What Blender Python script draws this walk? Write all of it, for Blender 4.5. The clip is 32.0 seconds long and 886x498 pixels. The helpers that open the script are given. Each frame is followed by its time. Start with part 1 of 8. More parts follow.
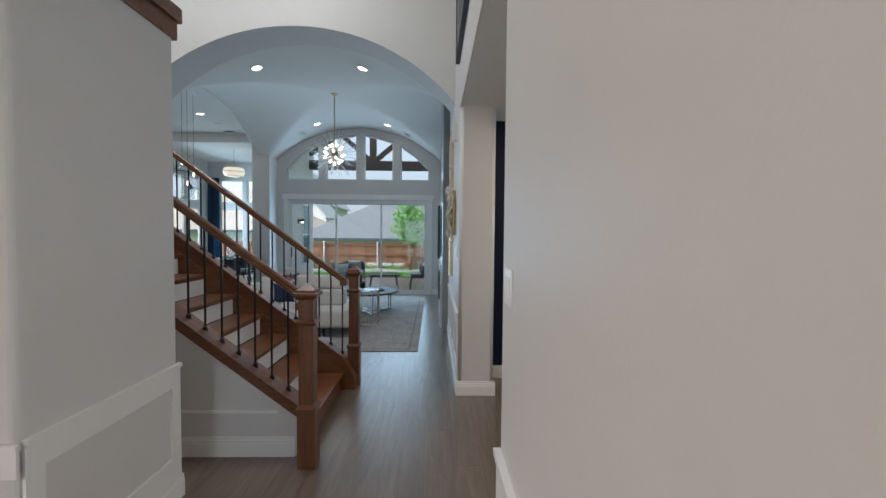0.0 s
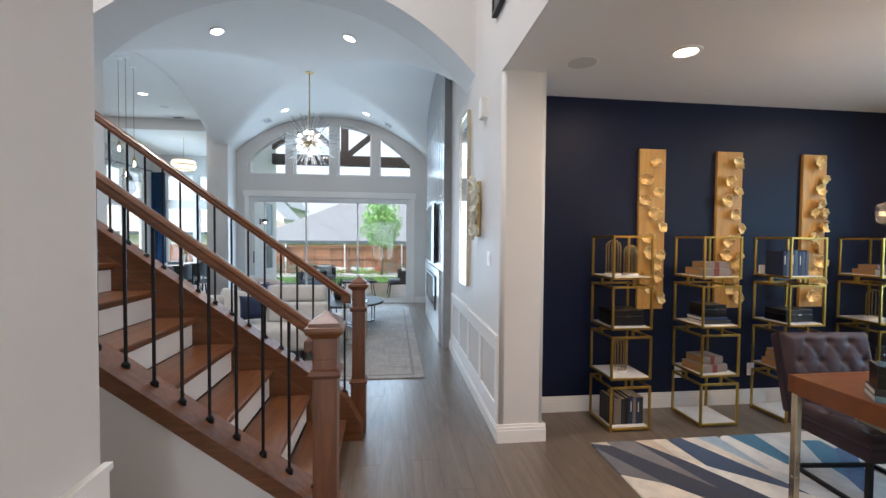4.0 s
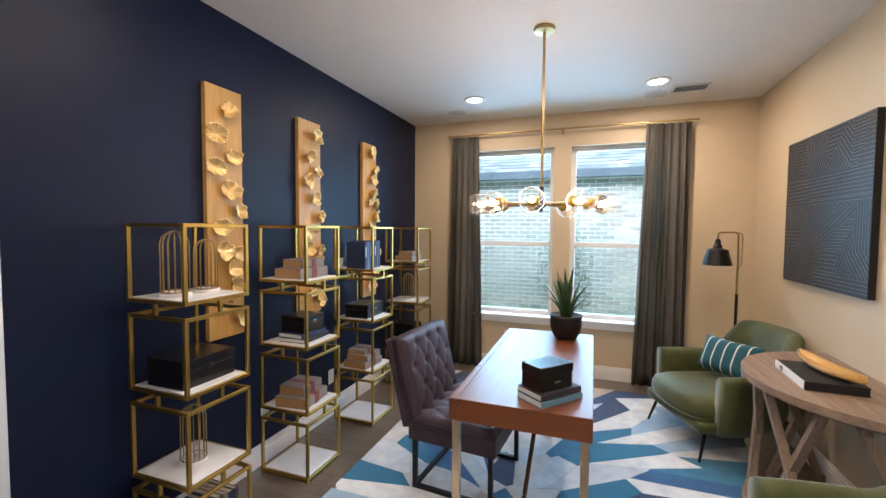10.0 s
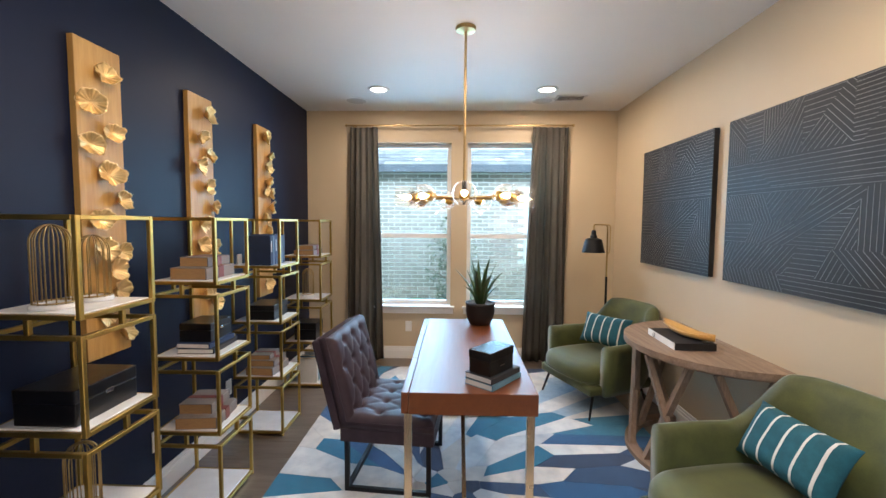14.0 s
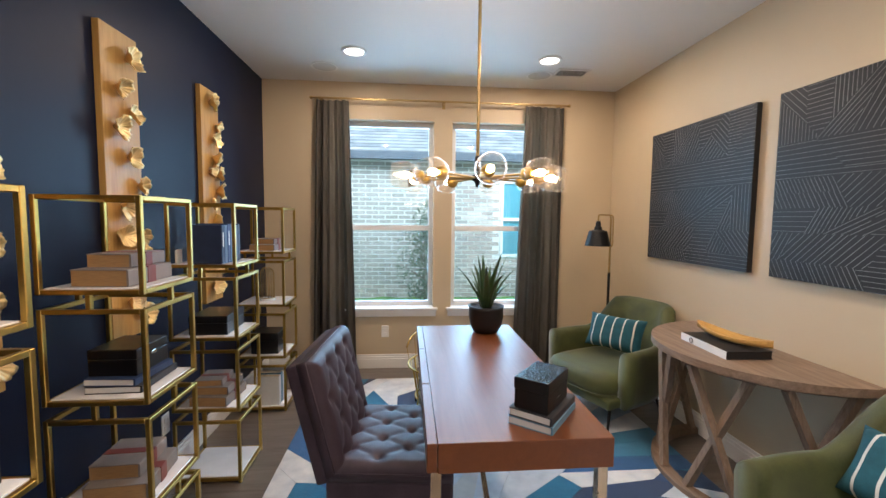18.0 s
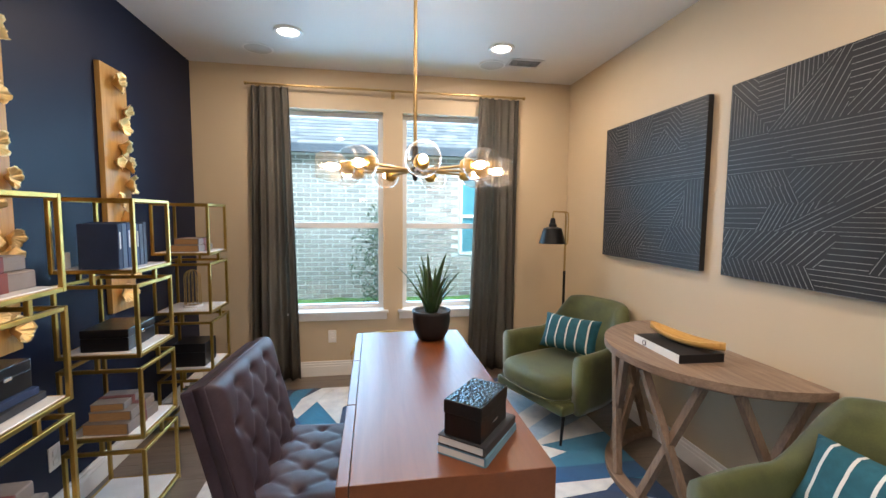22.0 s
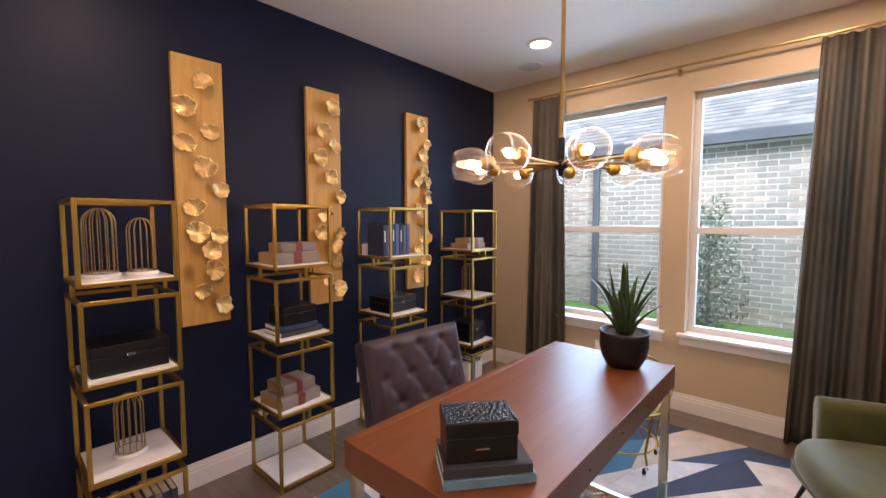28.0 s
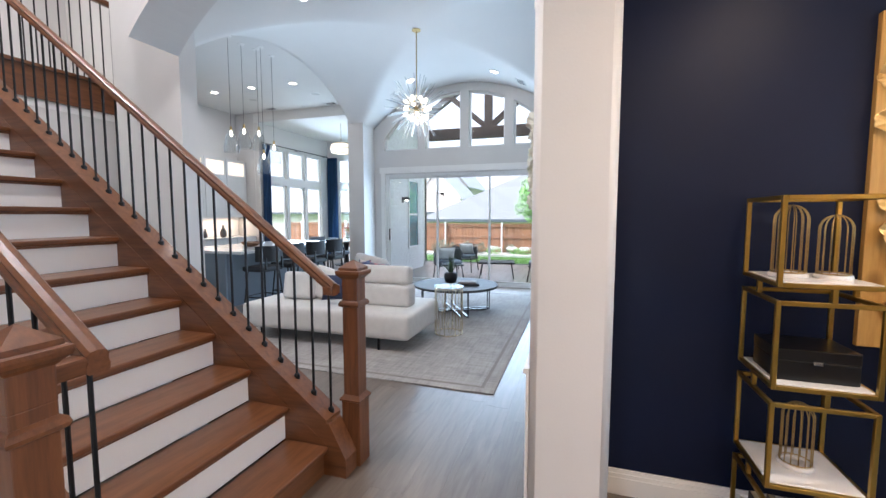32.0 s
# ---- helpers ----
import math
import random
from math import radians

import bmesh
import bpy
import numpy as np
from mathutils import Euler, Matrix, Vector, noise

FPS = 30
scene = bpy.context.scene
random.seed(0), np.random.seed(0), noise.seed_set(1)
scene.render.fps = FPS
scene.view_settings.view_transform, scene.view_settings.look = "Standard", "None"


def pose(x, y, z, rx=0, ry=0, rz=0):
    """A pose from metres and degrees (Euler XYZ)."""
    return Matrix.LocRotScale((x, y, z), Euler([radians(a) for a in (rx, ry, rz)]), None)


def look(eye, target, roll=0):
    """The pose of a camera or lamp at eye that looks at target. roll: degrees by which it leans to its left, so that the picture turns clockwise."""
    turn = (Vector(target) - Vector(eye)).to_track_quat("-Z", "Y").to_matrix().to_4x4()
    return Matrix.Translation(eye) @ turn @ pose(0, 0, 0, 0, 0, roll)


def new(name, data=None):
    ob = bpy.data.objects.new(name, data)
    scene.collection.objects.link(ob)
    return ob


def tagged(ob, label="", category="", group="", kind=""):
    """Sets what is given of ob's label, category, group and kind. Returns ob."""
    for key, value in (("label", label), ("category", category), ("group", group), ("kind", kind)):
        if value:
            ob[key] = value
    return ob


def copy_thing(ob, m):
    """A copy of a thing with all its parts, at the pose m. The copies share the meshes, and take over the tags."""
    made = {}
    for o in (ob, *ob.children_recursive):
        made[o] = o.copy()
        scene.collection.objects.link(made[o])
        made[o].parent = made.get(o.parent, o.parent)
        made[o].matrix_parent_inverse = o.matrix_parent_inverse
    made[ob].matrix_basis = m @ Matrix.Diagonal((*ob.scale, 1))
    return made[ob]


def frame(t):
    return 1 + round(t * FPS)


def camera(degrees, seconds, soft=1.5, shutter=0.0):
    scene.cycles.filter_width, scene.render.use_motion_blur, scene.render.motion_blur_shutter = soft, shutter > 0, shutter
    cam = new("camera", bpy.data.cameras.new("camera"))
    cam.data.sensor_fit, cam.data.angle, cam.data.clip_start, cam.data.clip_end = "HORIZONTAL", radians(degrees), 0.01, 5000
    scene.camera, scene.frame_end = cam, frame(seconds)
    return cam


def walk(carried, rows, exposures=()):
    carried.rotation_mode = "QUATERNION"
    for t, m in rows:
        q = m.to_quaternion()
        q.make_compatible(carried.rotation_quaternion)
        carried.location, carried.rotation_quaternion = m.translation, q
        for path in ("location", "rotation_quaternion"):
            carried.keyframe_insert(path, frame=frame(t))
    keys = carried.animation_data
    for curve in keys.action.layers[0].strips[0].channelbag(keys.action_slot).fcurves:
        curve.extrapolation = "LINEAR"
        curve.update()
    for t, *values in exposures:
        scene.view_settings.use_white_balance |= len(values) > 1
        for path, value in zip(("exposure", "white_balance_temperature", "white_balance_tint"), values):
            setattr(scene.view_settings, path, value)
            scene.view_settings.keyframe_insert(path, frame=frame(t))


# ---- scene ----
cam = camera(93.7, 32.0)
PATH = [
    (0, (-0.051, 0.043, 1.541), (-0.006, 2.041, 1.47), 0.5),
    (0.5, (-0.085, 0.225, 1.528), (-0.068, 2.224, 1.468), 0.5),
    (1, (-0.133, 0.276, 1.529), (-0.135, 2.275, 1.472), 0.5),
    (1.5, (-0.291, 0.356, 1.538), (-0.293, 2.355, 1.483), 0.4),
    (2, (-0.421, 0.417, 1.566), (-0.412, 2.416, 1.505), 0.4),
    (2.5, (-0.443, 0.519, 1.539), (-0.405, 2.518, 1.485), 0.4),
    (4.5, (-0.626, 1.129, 1.525), (-0.276, 3.097, 1.46), 0.4),
    (5, (-0.6, 1.241, 1.528), (-0.116, 3.18, 1.453), 0.3),
    (5.5, (-0.531, 1.443, 1.548), (0.122, 3.332, 1.465), 0.3),
    (6, (-0.495, 1.557, 1.531), (0.334, 3.376, 1.452), 0.4),
    (6.5, (-0.533, 1.713, 1.524), (0.493, 3.428, 1.451), 0.4),
    (7, (-0.57, 1.813, 1.521), (0.644, 3.401, 1.449), 0.3),
    (7.5, (-0.513, 1.895, 1.512), (0.87, 3.338, 1.437), 0.4),
    (8, (-0.364, 2.022, 1.512), (1.168, 3.305, 1.438), 0.4),
    (8.5, (-0.287, 2.098, 1.528), (1.366, 3.221, 1.445), 0.3),
    (9, (-0.239, 2.224, 1.524), (1.508, 3.195, 1.44), 0.4),
    (9.5, (-0.211, 2.375, 1.528), (1.614, 3.19, 1.44), 0.4),
    (10, (-0.131, 2.46, 1.527), (1.748, 3.141, 1.434), 0.4),
    (10.5, (0.019, 2.595, 1.512), (1.941, 3.142, 1.417), 0.4),
    (11, (0.139, 2.688, 1.526), (2.09, 3.117, 1.42), 0.5),
    (11.5, (0.153, 2.727, 1.522), (2.121, 3.063, 1.409), 0.4),
    (12, (0.083, 2.791, 1.518), (2.064, 3.033, 1.399), 0.4),
    (12.5, (-0.026, 2.845, 1.518), (1.963, 3.012, 1.395), 0.4),
    (13, (-0.149, 2.873, 1.515), (1.844, 2.986, 1.391), 0.4),
    (13.5, (-0.19, 2.874, 1.527), (1.804, 2.948, 1.396), 0.3),
    (14, (-0.194, 2.82, 1.529), (1.801, 2.878, 1.402), 0.4),
    (14.5, (-0.24, 2.716, 1.532), (1.756, 2.771, 1.405), 0.4),
    (15, (-0.249, 2.659, 1.521), (1.746, 2.713, 1.394), 0.4),
    (15.5, (-0.209, 2.719, 1.528), (1.787, 2.771, 1.399), 0.5),
    (17.5, (0.298, 3.064, 1.504), (2.29, 2.973, 1.359), 0.6),
    (18, (0.354, 3.118, 1.479), (2.341, 2.948, 1.331), 0.6),
    (18.5, (0.341, 3.197, 1.475), (2.321, 2.952, 1.325), 0.6),
    (19, (0.302, 3.3, 1.47), (2.269, 2.968, 1.318), 0.6),
    (19.5, (0.242, 3.358, 1.48), (2.195, 2.957, 1.321), 0.7),
    (20, (0.185, 3.367, 1.474), (2.127, 2.915, 1.313), 0.7),
    (20.5, (0.189, 3.326, 1.479), (2.123, 2.844, 1.315), 0.6),
    (21, (0.254, 3.165, 1.469), (2.192, 2.697, 1.313), 0.6),
    (21.5, (0.362, 3.057, 1.454), (2.313, 2.64, 1.307), 0.6),
    (22, (0.546, 2.952, 1.482), (2.512, 2.625, 1.32), 0.5),
    (22.5, (0.698, 2.818, 1.481), (2.683, 2.623, 1.328), 0.4),
    (23, (0.799, 2.632, 1.482), (2.793, 2.604, 1.332), 0.3),
    (23.5, (0.92, 2.487, 1.456), (2.907, 2.665, 1.319), 0.3),
    (24, (1.024, 2.402, 1.45), (2.981, 2.793, 1.319), 0.1),
    (24.5, (1.063, 2.351, 1.455), (2.964, 2.958, 1.324), -0.0),
    (25, (1.051, 2.232, 1.457), (2.882, 3.027, 1.326), 0.1),
    (25.5, (1.043, 2.089, 1.404), (2.794, 3.049, 1.298), -0.2),
    (27.5, (0.937, 1.927, 1.441), (2.493, 3.177, 1.314), -0.2),
    (28, (0.874, 1.977, 1.46), (2.357, 3.312, 1.322), -0.1),
    (28.5, (0.785, 2.056, 1.467), (2.144, 3.516, 1.323), -0.1),
    (29, (0.666, 2.147, 1.478), (1.83, 3.767, 1.329), -0.0),
    (29.5, (0.659, 2.118, 1.494), (1.527, 3.913, 1.327), 0.2),
    (30, (0.73, 2.029, 1.456), (1.221, 3.961, 1.301), 0.2),
    (30.5, (0.722, 2.025, 1.458), (0.836, 4.015, 1.297), 0.1),
    (31, (0.64, 2.056, 1.451), (0.436, 4.039, 1.288), 0.2),
    (31.5, (0.488, 2.126, 1.475), (0.046, 4.069, 1.304), 0.1),
    (32, (0.387, 2.172, 1.471), (-0.235, 4.066, 1.31), 0.0),
]
EXPOSURES = [(0, 0.38, 5750, 8), (1, 0.42, 5900, 9), (2.5, 0.75, 5950, 10), (5, 1.18, 6050, 17), (8, 1.02, 6250, 22), (9.5, 1.4, 5750, 15), (11, 1.5, 5650, 12), (14, 1.4, 5650, 12), (17, 1.3, 5700, 13), (19, 1.25, 5800, 14), (21, 1.35, 5750, 13), (23, 1.4, 5800, 13), (25, 1.2, 6150, 22), (28, 1.2, 6550, 30), (29, 1.3, 6500, 29), (30, 1.75, 5950, 16), (31, 1.8, 5600, 12), (32, 1.5, 5850, 16)]
walk(cam, [(t, look(eye, target, roll)) for t, eye, target, roll in PATH], EXPOSURES)

# ---------- world, sun, exposure ----------
world = bpy.data.worlds.new("sky")
scene.world = world
world.use_nodes = True
wn = world.node_tree.nodes
sky = wn.new("ShaderNodeTexSky")
sky.sky_type = 'NISHITA'
sky.sun_disc = False
sky.sun_elevation = radians(47)
sky.sun_rotation = radians(245)
sky.air_density = 1.0
sky.dust_density = 9.0
sky.ozone_density = 0.3
wn["Background"].inputs[1].default_value = 0.15
veil = wn.new("ShaderNodeMix")
veil.data_type = 'RGBA'
veil.inputs[0].default_value = 0.6
veil.inputs[7].default_value = (5.6, 5.8, 6.0, 1)
world.node_tree.links.new(sky.outputs[0], veil.inputs[6])
world.node_tree.links.new(veil.outputs[2], wn["Background"].inputs[0])


def lamp(name, kind, m, power, color=(1, 1, 1), size=0.1, size_y=None):
    d = bpy.data.lights.new(name, kind)
    d.energy = power
    d.color = color
    if kind == 'AREA':
        d.shape = 'RECTANGLE' if size_y else 'DISK'
        d.size = size
        if size_y:
            d.size_y = size_y
    elif kind == 'SUN':
        d.angle = size
    else:
        d.shadow_soft_size = size
    ob = new(name, d)
    ob.matrix_world = m
    return ob


lamp("sun", 'SUN', look((-27, -11, 31), (0, 0, 0)), 4.3, (1.0, 0.98, 0.95), radians(60))
WARM, DAY = (1.0, 0.75, 0.50), (0.60, 0.83, 1.0)
# area lamps that stand in for daylight at the windows in view
lamp("daylight_slider", 'AREA', look((-1.96, 10.56, 1.25), (-1.96, 0, 0.8)), 41, DAY, 3.4, 2.2)
lamp("daylight_arch", 'AREA', look((-1.96, 10.56, 3.3), (-1.96, 0, 2.2)), 7, DAY, 3.2, 0.8)
lamp("daylight_study", 'AREA', look((5.5, 2.78, 1.85), (2.2, 2.78, 1.25)), 80, (0.56, 0.80, 1.0), 3.0, 2.2)
lamp("daylight_nook", 'AREA', look((-7.55, 13.0, 1.9), (-4, 13.0, 1.2)), 52, DAY, 2.4, 2.6)
# unseen warm fill, added to give the hall wall its peach tone
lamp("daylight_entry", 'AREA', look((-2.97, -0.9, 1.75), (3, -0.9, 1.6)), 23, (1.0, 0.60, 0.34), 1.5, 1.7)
lamp("chandelier_glow", 'POINT', pose(2.47, 2.765, 1.83), 4.4, (1.0, 0.74, 0.50), 0.30)
# added fills that brighten the hall from an assumed door and transom
lamp("daylight_front_door", 'AREA', look((-1.15, -2.96, 1.25), (-1.15, 3, 0.9)), 16, (0.95, 0.97, 1.0), 1.1, 2.1)
lamp("daylight_transom", 'AREA', look((-1.0, -2.96, 3.75), (-1.3, 3, 0.8)), 2, (0.95, 0.97, 1.0), 1.4, 1.5)

# ---------- materials ----------
MATS = {}


def nodes_of(name):
    m = bpy.data.materials.new(name)
    m.use_nodes = True
    t = m.node_tree
    return m, t.nodes, t.links, t.nodes["Principled BSDF"]


def coords(n, l, stretch=(1, 1, 1), rot=(0, 0, 0)):
    tc = n.new("ShaderNodeTexCoord")
    mp = n.new("ShaderNodeMapping")
    mp.inputs["Scale"].default_value = stretch
    mp.inputs["Rotation"].default_value = rot
    l.new(tc.outputs["Object"], mp.inputs["Vector"])
    return mp.outputs["Vector"]


def noise_node(n, l, vec, scale, detail=4, rough=0.6, dist=0.0):
    t = n.new("ShaderNodeTexNoise")
    t.inputs["Scale"].default_value = scale
    t.inputs["Detail"].default_value = detail
    t.inputs["Roughness"].default_value = rough
    t.inputs["Distortion"].default_value = dist
    l.new(vec, t.inputs["Vector"])
    return t.outputs["Fac"]


def ramp(n, l, fac, stops, interp='LINEAR'):
    r = n.new("ShaderNodeValToRGB")
    r.color_ramp.interpolation = interp
    e = r.color_ramp.elements
    while len(e) < len(stops):
        e.new(0.5)
    for el, (p, c) in zip(e, stops):
        el.position = p
        el.color = (*c, 1)
    l.new(fac, r.inputs[0])
    return r.outputs[0]


def mixc(n, l, fac, a, b, kind='MIX'):
    m = n.new("ShaderNodeMix")
    m.data_type = 'RGBA'
    m.blend_type = kind
    for sock, v in ((m.inputs[0], fac), (m.inputs[6], a), (m.inputs[7], b)):
        if hasattr(v, "is_linked"):
            l.new(v, sock)
        elif isinstance(v, tuple):
            sock.default_value = (*v, 1)
        else:
            sock.default_value = v
    return m.outputs[2]


def bump(n, l, p, height, strength, dist=0.002):
    b = n.new("ShaderNodeBump")
    b.inputs["Strength"].default_value = strength
    b.inputs["Distance"].default_value = dist
    l.new(height, b.inputs["Height"])
    l.new(b.outputs[0], p.inputs["Normal"])


def surf(name, c, vary=0.12, scale=3.0, rough=0.5, metal=0.0, grain=60.0, relief=0.15, stretch=(1, 1, 1), rvar=0.1, sheen=0.0, per_object=0.0, coat=0.0):
    """A surface of one colour with slow stains, fine grain and uneven gloss."""
    m, n, l, p = nodes_of(name)
    v = coords(n, l, stretch)
    big = noise_node(n, l, v, scale, 3)
    fine = noise_node(n, l, v, grain, 5)
    lo = tuple(x * (1 - vary) for x in c)
    hi = tuple(min(1, x * (1 + vary)) for x in c)
    col = ramp(n, l, big, [(0.3, lo), (0.7, hi)])
    col = mixc(n, l, 0.25 * min(1, vary * 4), col, ramp(n, l, fine, [(0.3, lo), (0.7, hi)]))
    if per_object:
        oi = n.new("ShaderNodeObjectInfo")
        k = ramp(n, l, oi.outputs["Random"], [(0, (1 - per_object,) * 3), (1, (1 + per_object,) * 3)])
        col = mixc(n, l, 1.0, col, k, 'MULTIPLY')
    l.new(col, p.inputs["Base Color"])
    mr = n.new("ShaderNodeMapRange")
    mr.inputs[3].default_value = max(0.02, rough - rvar)
    mr.inputs[4].default_value = min(1, rough + rvar)
    l.new(big, mr.inputs[0])
    l.new(mr.outputs[0], p.inputs["Roughness"])
    p.inputs["Metallic"].default_value = metal
    if sheen:
        p.inputs["Sheen Weight"].default_value = sheen
        p.inputs["Sheen Roughness"].default_value = 0.4
    if coat:
        p.inputs["Coat Weight"].default_value = coat
        p.inputs["Coat Roughness"].default_value = 0.15
    if relief:
        bump(n, l, p, fine, relief)
    MATS[name] = m
    return m


def timber(name, dark, light, rough=0.4, along='x', scale=1.0, relief=0.25, per_object=0.0, coat=0.0):
    m, n, l, p = nodes_of(name)
    st = {'x': (1.2, 14, 14), 'y': (14, 1.2, 14), 'z': (14, 14, 1.2)}[along]
    v = coords(n, l, tuple(k * scale for k in st))
    if per_object:
        oi = n.new("ShaderNodeObjectInfo")
        ad = n.new("ShaderNodeVectorMath")
        ad.operation = 'MULTIPLY_ADD'
        ad.inputs[1].default_value = (31, 17, 23)
        l.new(oi.outputs["Random"], ad.inputs[0])
        l.new(v, ad.inputs[2])
        v = ad.outputs[0]
    g = noise_node(n, l, v, 1.0, 6, 0.62, 1.6)
    f = noise_node(n, l, v, 7.0, 4, 0.6)
    col = ramp(n, l, g, [(0.28, dark), (0.5, tuple((a + b) / 2 for a, b in zip(dark, light))), (0.72, light)])
    col = mixc(n, l, 0.25, col, ramp(n, l, f, [(0.35, dark), (0.65, light)]))
    if per_object:
        k = ramp(n, l, oi.outputs["Random"], [(0, (1 - per_object,) * 3), (1, (1 + per_object,) * 3)])
        col = mixc(n, l, 1.0, col, k, 'MULTIPLY')
    l.new(col, p.inputs["Base Color"])
    mr = n.new("ShaderNodeMapRange")
    mr.inputs[3].default_value = rough + 0.1
    mr.inputs[4].default_value = rough - 0.08
    l.new(g, mr.inputs[0])
    l.new(mr.outputs[0], p.inputs["Roughness"])
    if coat:
        p.inputs["Coat Weight"].default_value = coat
        p.inputs["Coat Roughness"].default_value = 0.12
    bump(n, l, p, f, relief)
    MATS[name] = m
    return m


def clear(name, tint=(1, 1, 1), gloss=1.0):
    """Thin clear glass: sees straight through, reflects by Fresnel."""
    m, n, l, p = nodes_of(name)
    n.remove(p)
    out = [x for x in n if x.type == 'OUTPUT_MATERIAL'][0]
    tr = n.new("ShaderNodeBsdfTransparent")
    tr.inputs[0].default_value = (*tint, 1)
    gl = n.new("ShaderNodeBsdfGlossy")
    gl.inputs["Roughness"].default_value = 0.03
    fr = n.new("ShaderNodeLayerWeight")
    fr.inputs[0].default_value = 0.5
    po = n.new("ShaderNodeMath")
    po.operation = 'POWER'
    po.inputs[1].default_value = 4.0
    l.new(fr.outputs["Facing"], po.inputs[0])
    mu = n.new("ShaderNodeMath")
    mu.operation = 'MULTIPLY_ADD'
    mu.inputs[1].default_value = 0.55 * gloss
    mu.inputs[2].default_value = 0.035 * gloss
    l.new(po.outputs[0], mu.inputs[0])
    mx = n.new("ShaderNodeMixShader")
    l.new(mu.outputs[0], mx.inputs[0])
    l.new(tr.outputs[0], mx.inputs[1])
    l.new(gl.outputs[0], mx.inputs[2])
    l.new(mx.outputs[0], out.inputs[0])
    MATS[name] = m
    return m


def glow(name, color, strength):
    m, n, l, p = nodes_of(name)
    p.inputs["Base Color"].default_value = (*color, 1)
    p.inputs["Emission Color"].default_value = (*color, 1)
    p.inputs["Emission Strength"].default_value = strength
    MATS[name] = m
    return m


WHITE = surf("white_wall_paint", (0.63, 0.617, 0.60), 0.03, 1.5, 0.55, grain=75, relief=0.30)
TRIM = surf("white_trim_paint", (0.80, 0.79, 0.77), 0.03, 2.0, 0.32, grain=90, relief=0.05)
CEIL = surf("white_ceiling_paint", (0.73, 0.72, 0.70), 0.02, 1.2, 0.7, grain=200, relief=0.15)
TAN = surf("tan_wall_paint", (0.55, 0.445, 0.30), 0.04, 1.3, 0.5, grain=200, relief=0.15)
NAVY = surf("navy_wall_paint", (0.0048, 0.0093, 0.031), 0.12, 1.2, 0.48, grain=180, relief=0.12)
NAVY.node_tree.nodes["Principled BSDF"].inputs["Specular IOR Level"].default_value = 0.22
GOLD = surf("brushed_gold_metal", (0.45, 0.295, 0.07), 0.10, 12, 0.34, 1.0, grain=150, relief=0.05)
BRASS = surf("aged_brass", (0.46, 0.325, 0.135), 0.12, 10, 0.38, 1.0, grain=120, relief=0.05)
CHAMP = surf("champagne_metal", (0.68, 0.58, 0.42), 0.06, 10, 0.25, 1.0, grain=120, relief=0.03)
LEAF_GOLD = surf("gold_leaf", (0.84, 0.62, 0.29), 0.16, 25, 0.32, 0.8, grain=60, relief=0.25)
SILVER_LEAF = surf("silver_gilt_leaf", (0.86, 0.83, 0.72), 0.20, 22, 0.34, 0.45, grain=60, relief=0.5)
CHROME = surf("polished_chrome", (0.75, 0.77, 0.80), 0.03, 8, 0.10, 1.0, grain=80, relief=0)
BLACK = surf("black_iron", (0.007, 0.007, 0.008), 0.2, 15, 0.42, 0.4, grain=120, relief=0.1)
GUNMETAL = surf("dark_gunmetal", (0.10, 0.105, 0.115), 0.06, 8, 0.18, 1.0, grain=80, relief=0)
BLACKPOT = surf("black_glazed_pot", (0.006, 0.006, 0.0075), 0.2, 10, 0.55, grain=80, relief=0.1)
MARBLE = surf("white_marble", (0.78, 0.77, 0.76), 0.10, 5, 0.18, grain=14, relief=0.0)
OAK = timber("brown_stained_oak", (0.074, 0.025, 0.0090), (0.205, 0.079, 0.028), 0.36, 'x', coat=0.15)
OAK_Z = timber("brown_stained_oak_upright", (0.074, 0.025, 0.0090), (0.205, 0.079, 0.028), 0.36, 'z', coat=0.15)
OAK_Y = timber("brown_stained_oak_across", (0.074, 0.025, 0.0090), (0.205, 0.079, 0.028), 0.33, 'y', coat=0.2)
CHERRY = timber("cherry_veneer", (0.112, 0.0300, 0.0054), (0.155, 0.0460, 0.0086), 0.40, 'x', relief=0.001, coat=0.38)
PINE = timber("honey_pine", (0.38, 0.205, 0.048), (0.62, 0.385, 0.115), 0.45, 'z', 0.8, 0.2)


def knots(m, scale, reach, tone):
    """Scattered round knots, ringed and darker than the board."""
    n, l = m.node_tree.nodes, m.node_tree.links
    p = n["Principled BSDF"]
    v = n.new("ShaderNodeTexVoronoi")
    v.inputs["Scale"].default_value = scale
    l.new(coords(n, l, (1, 1, 0.6)), v.inputs["Vector"])
    wide = ramp(n, l, v.outputs["Distance"], [(0.0, (0, 0, 0)), (reach * 0.5, (0.35,) * 3), (reach, (1, 1, 1))])
    old = p.inputs["Base Color"].links[0].from_socket
    l.new(mixc(n, l, wide, mixc(n, l, 1.0, old, tone, 'MULTIPLY'), old), p.inputs["Base Color"])


knots(PINE, 6.5, 0.24, (0.42, 0.34, 0.28))
WEATHERED = timber("weathered_oak", (0.15, 0.095, 0.060), (0.33, 0.235, 0.165), 0.55, 'x', 1.2, 0.35)
WEATHERED_Z = timber("weathered_oak_upright", (0.15, 0.095, 0.060), (0.33, 0.235, 0.165), 0.55, 'z', 1.2, 0.35)
PLANK = timber("taupe_oak_floor", (0.092, 0.070, 0.053), (0.178, 0.141, 0.110), 0.32, 'y', 0.8, 0.10, per_object=0.05, coat=0.5)
PLANK.node_tree.nodes["Principled BSDF"].inputs["Coat Roughness"].default_value = 0.26
CEDAR = timber("cedar_fence", (0.20, 0.085, 0.040), (0.42, 0.215, 0.12), 0.7, 'z', 0.6, 0.4, per_object=0.25)
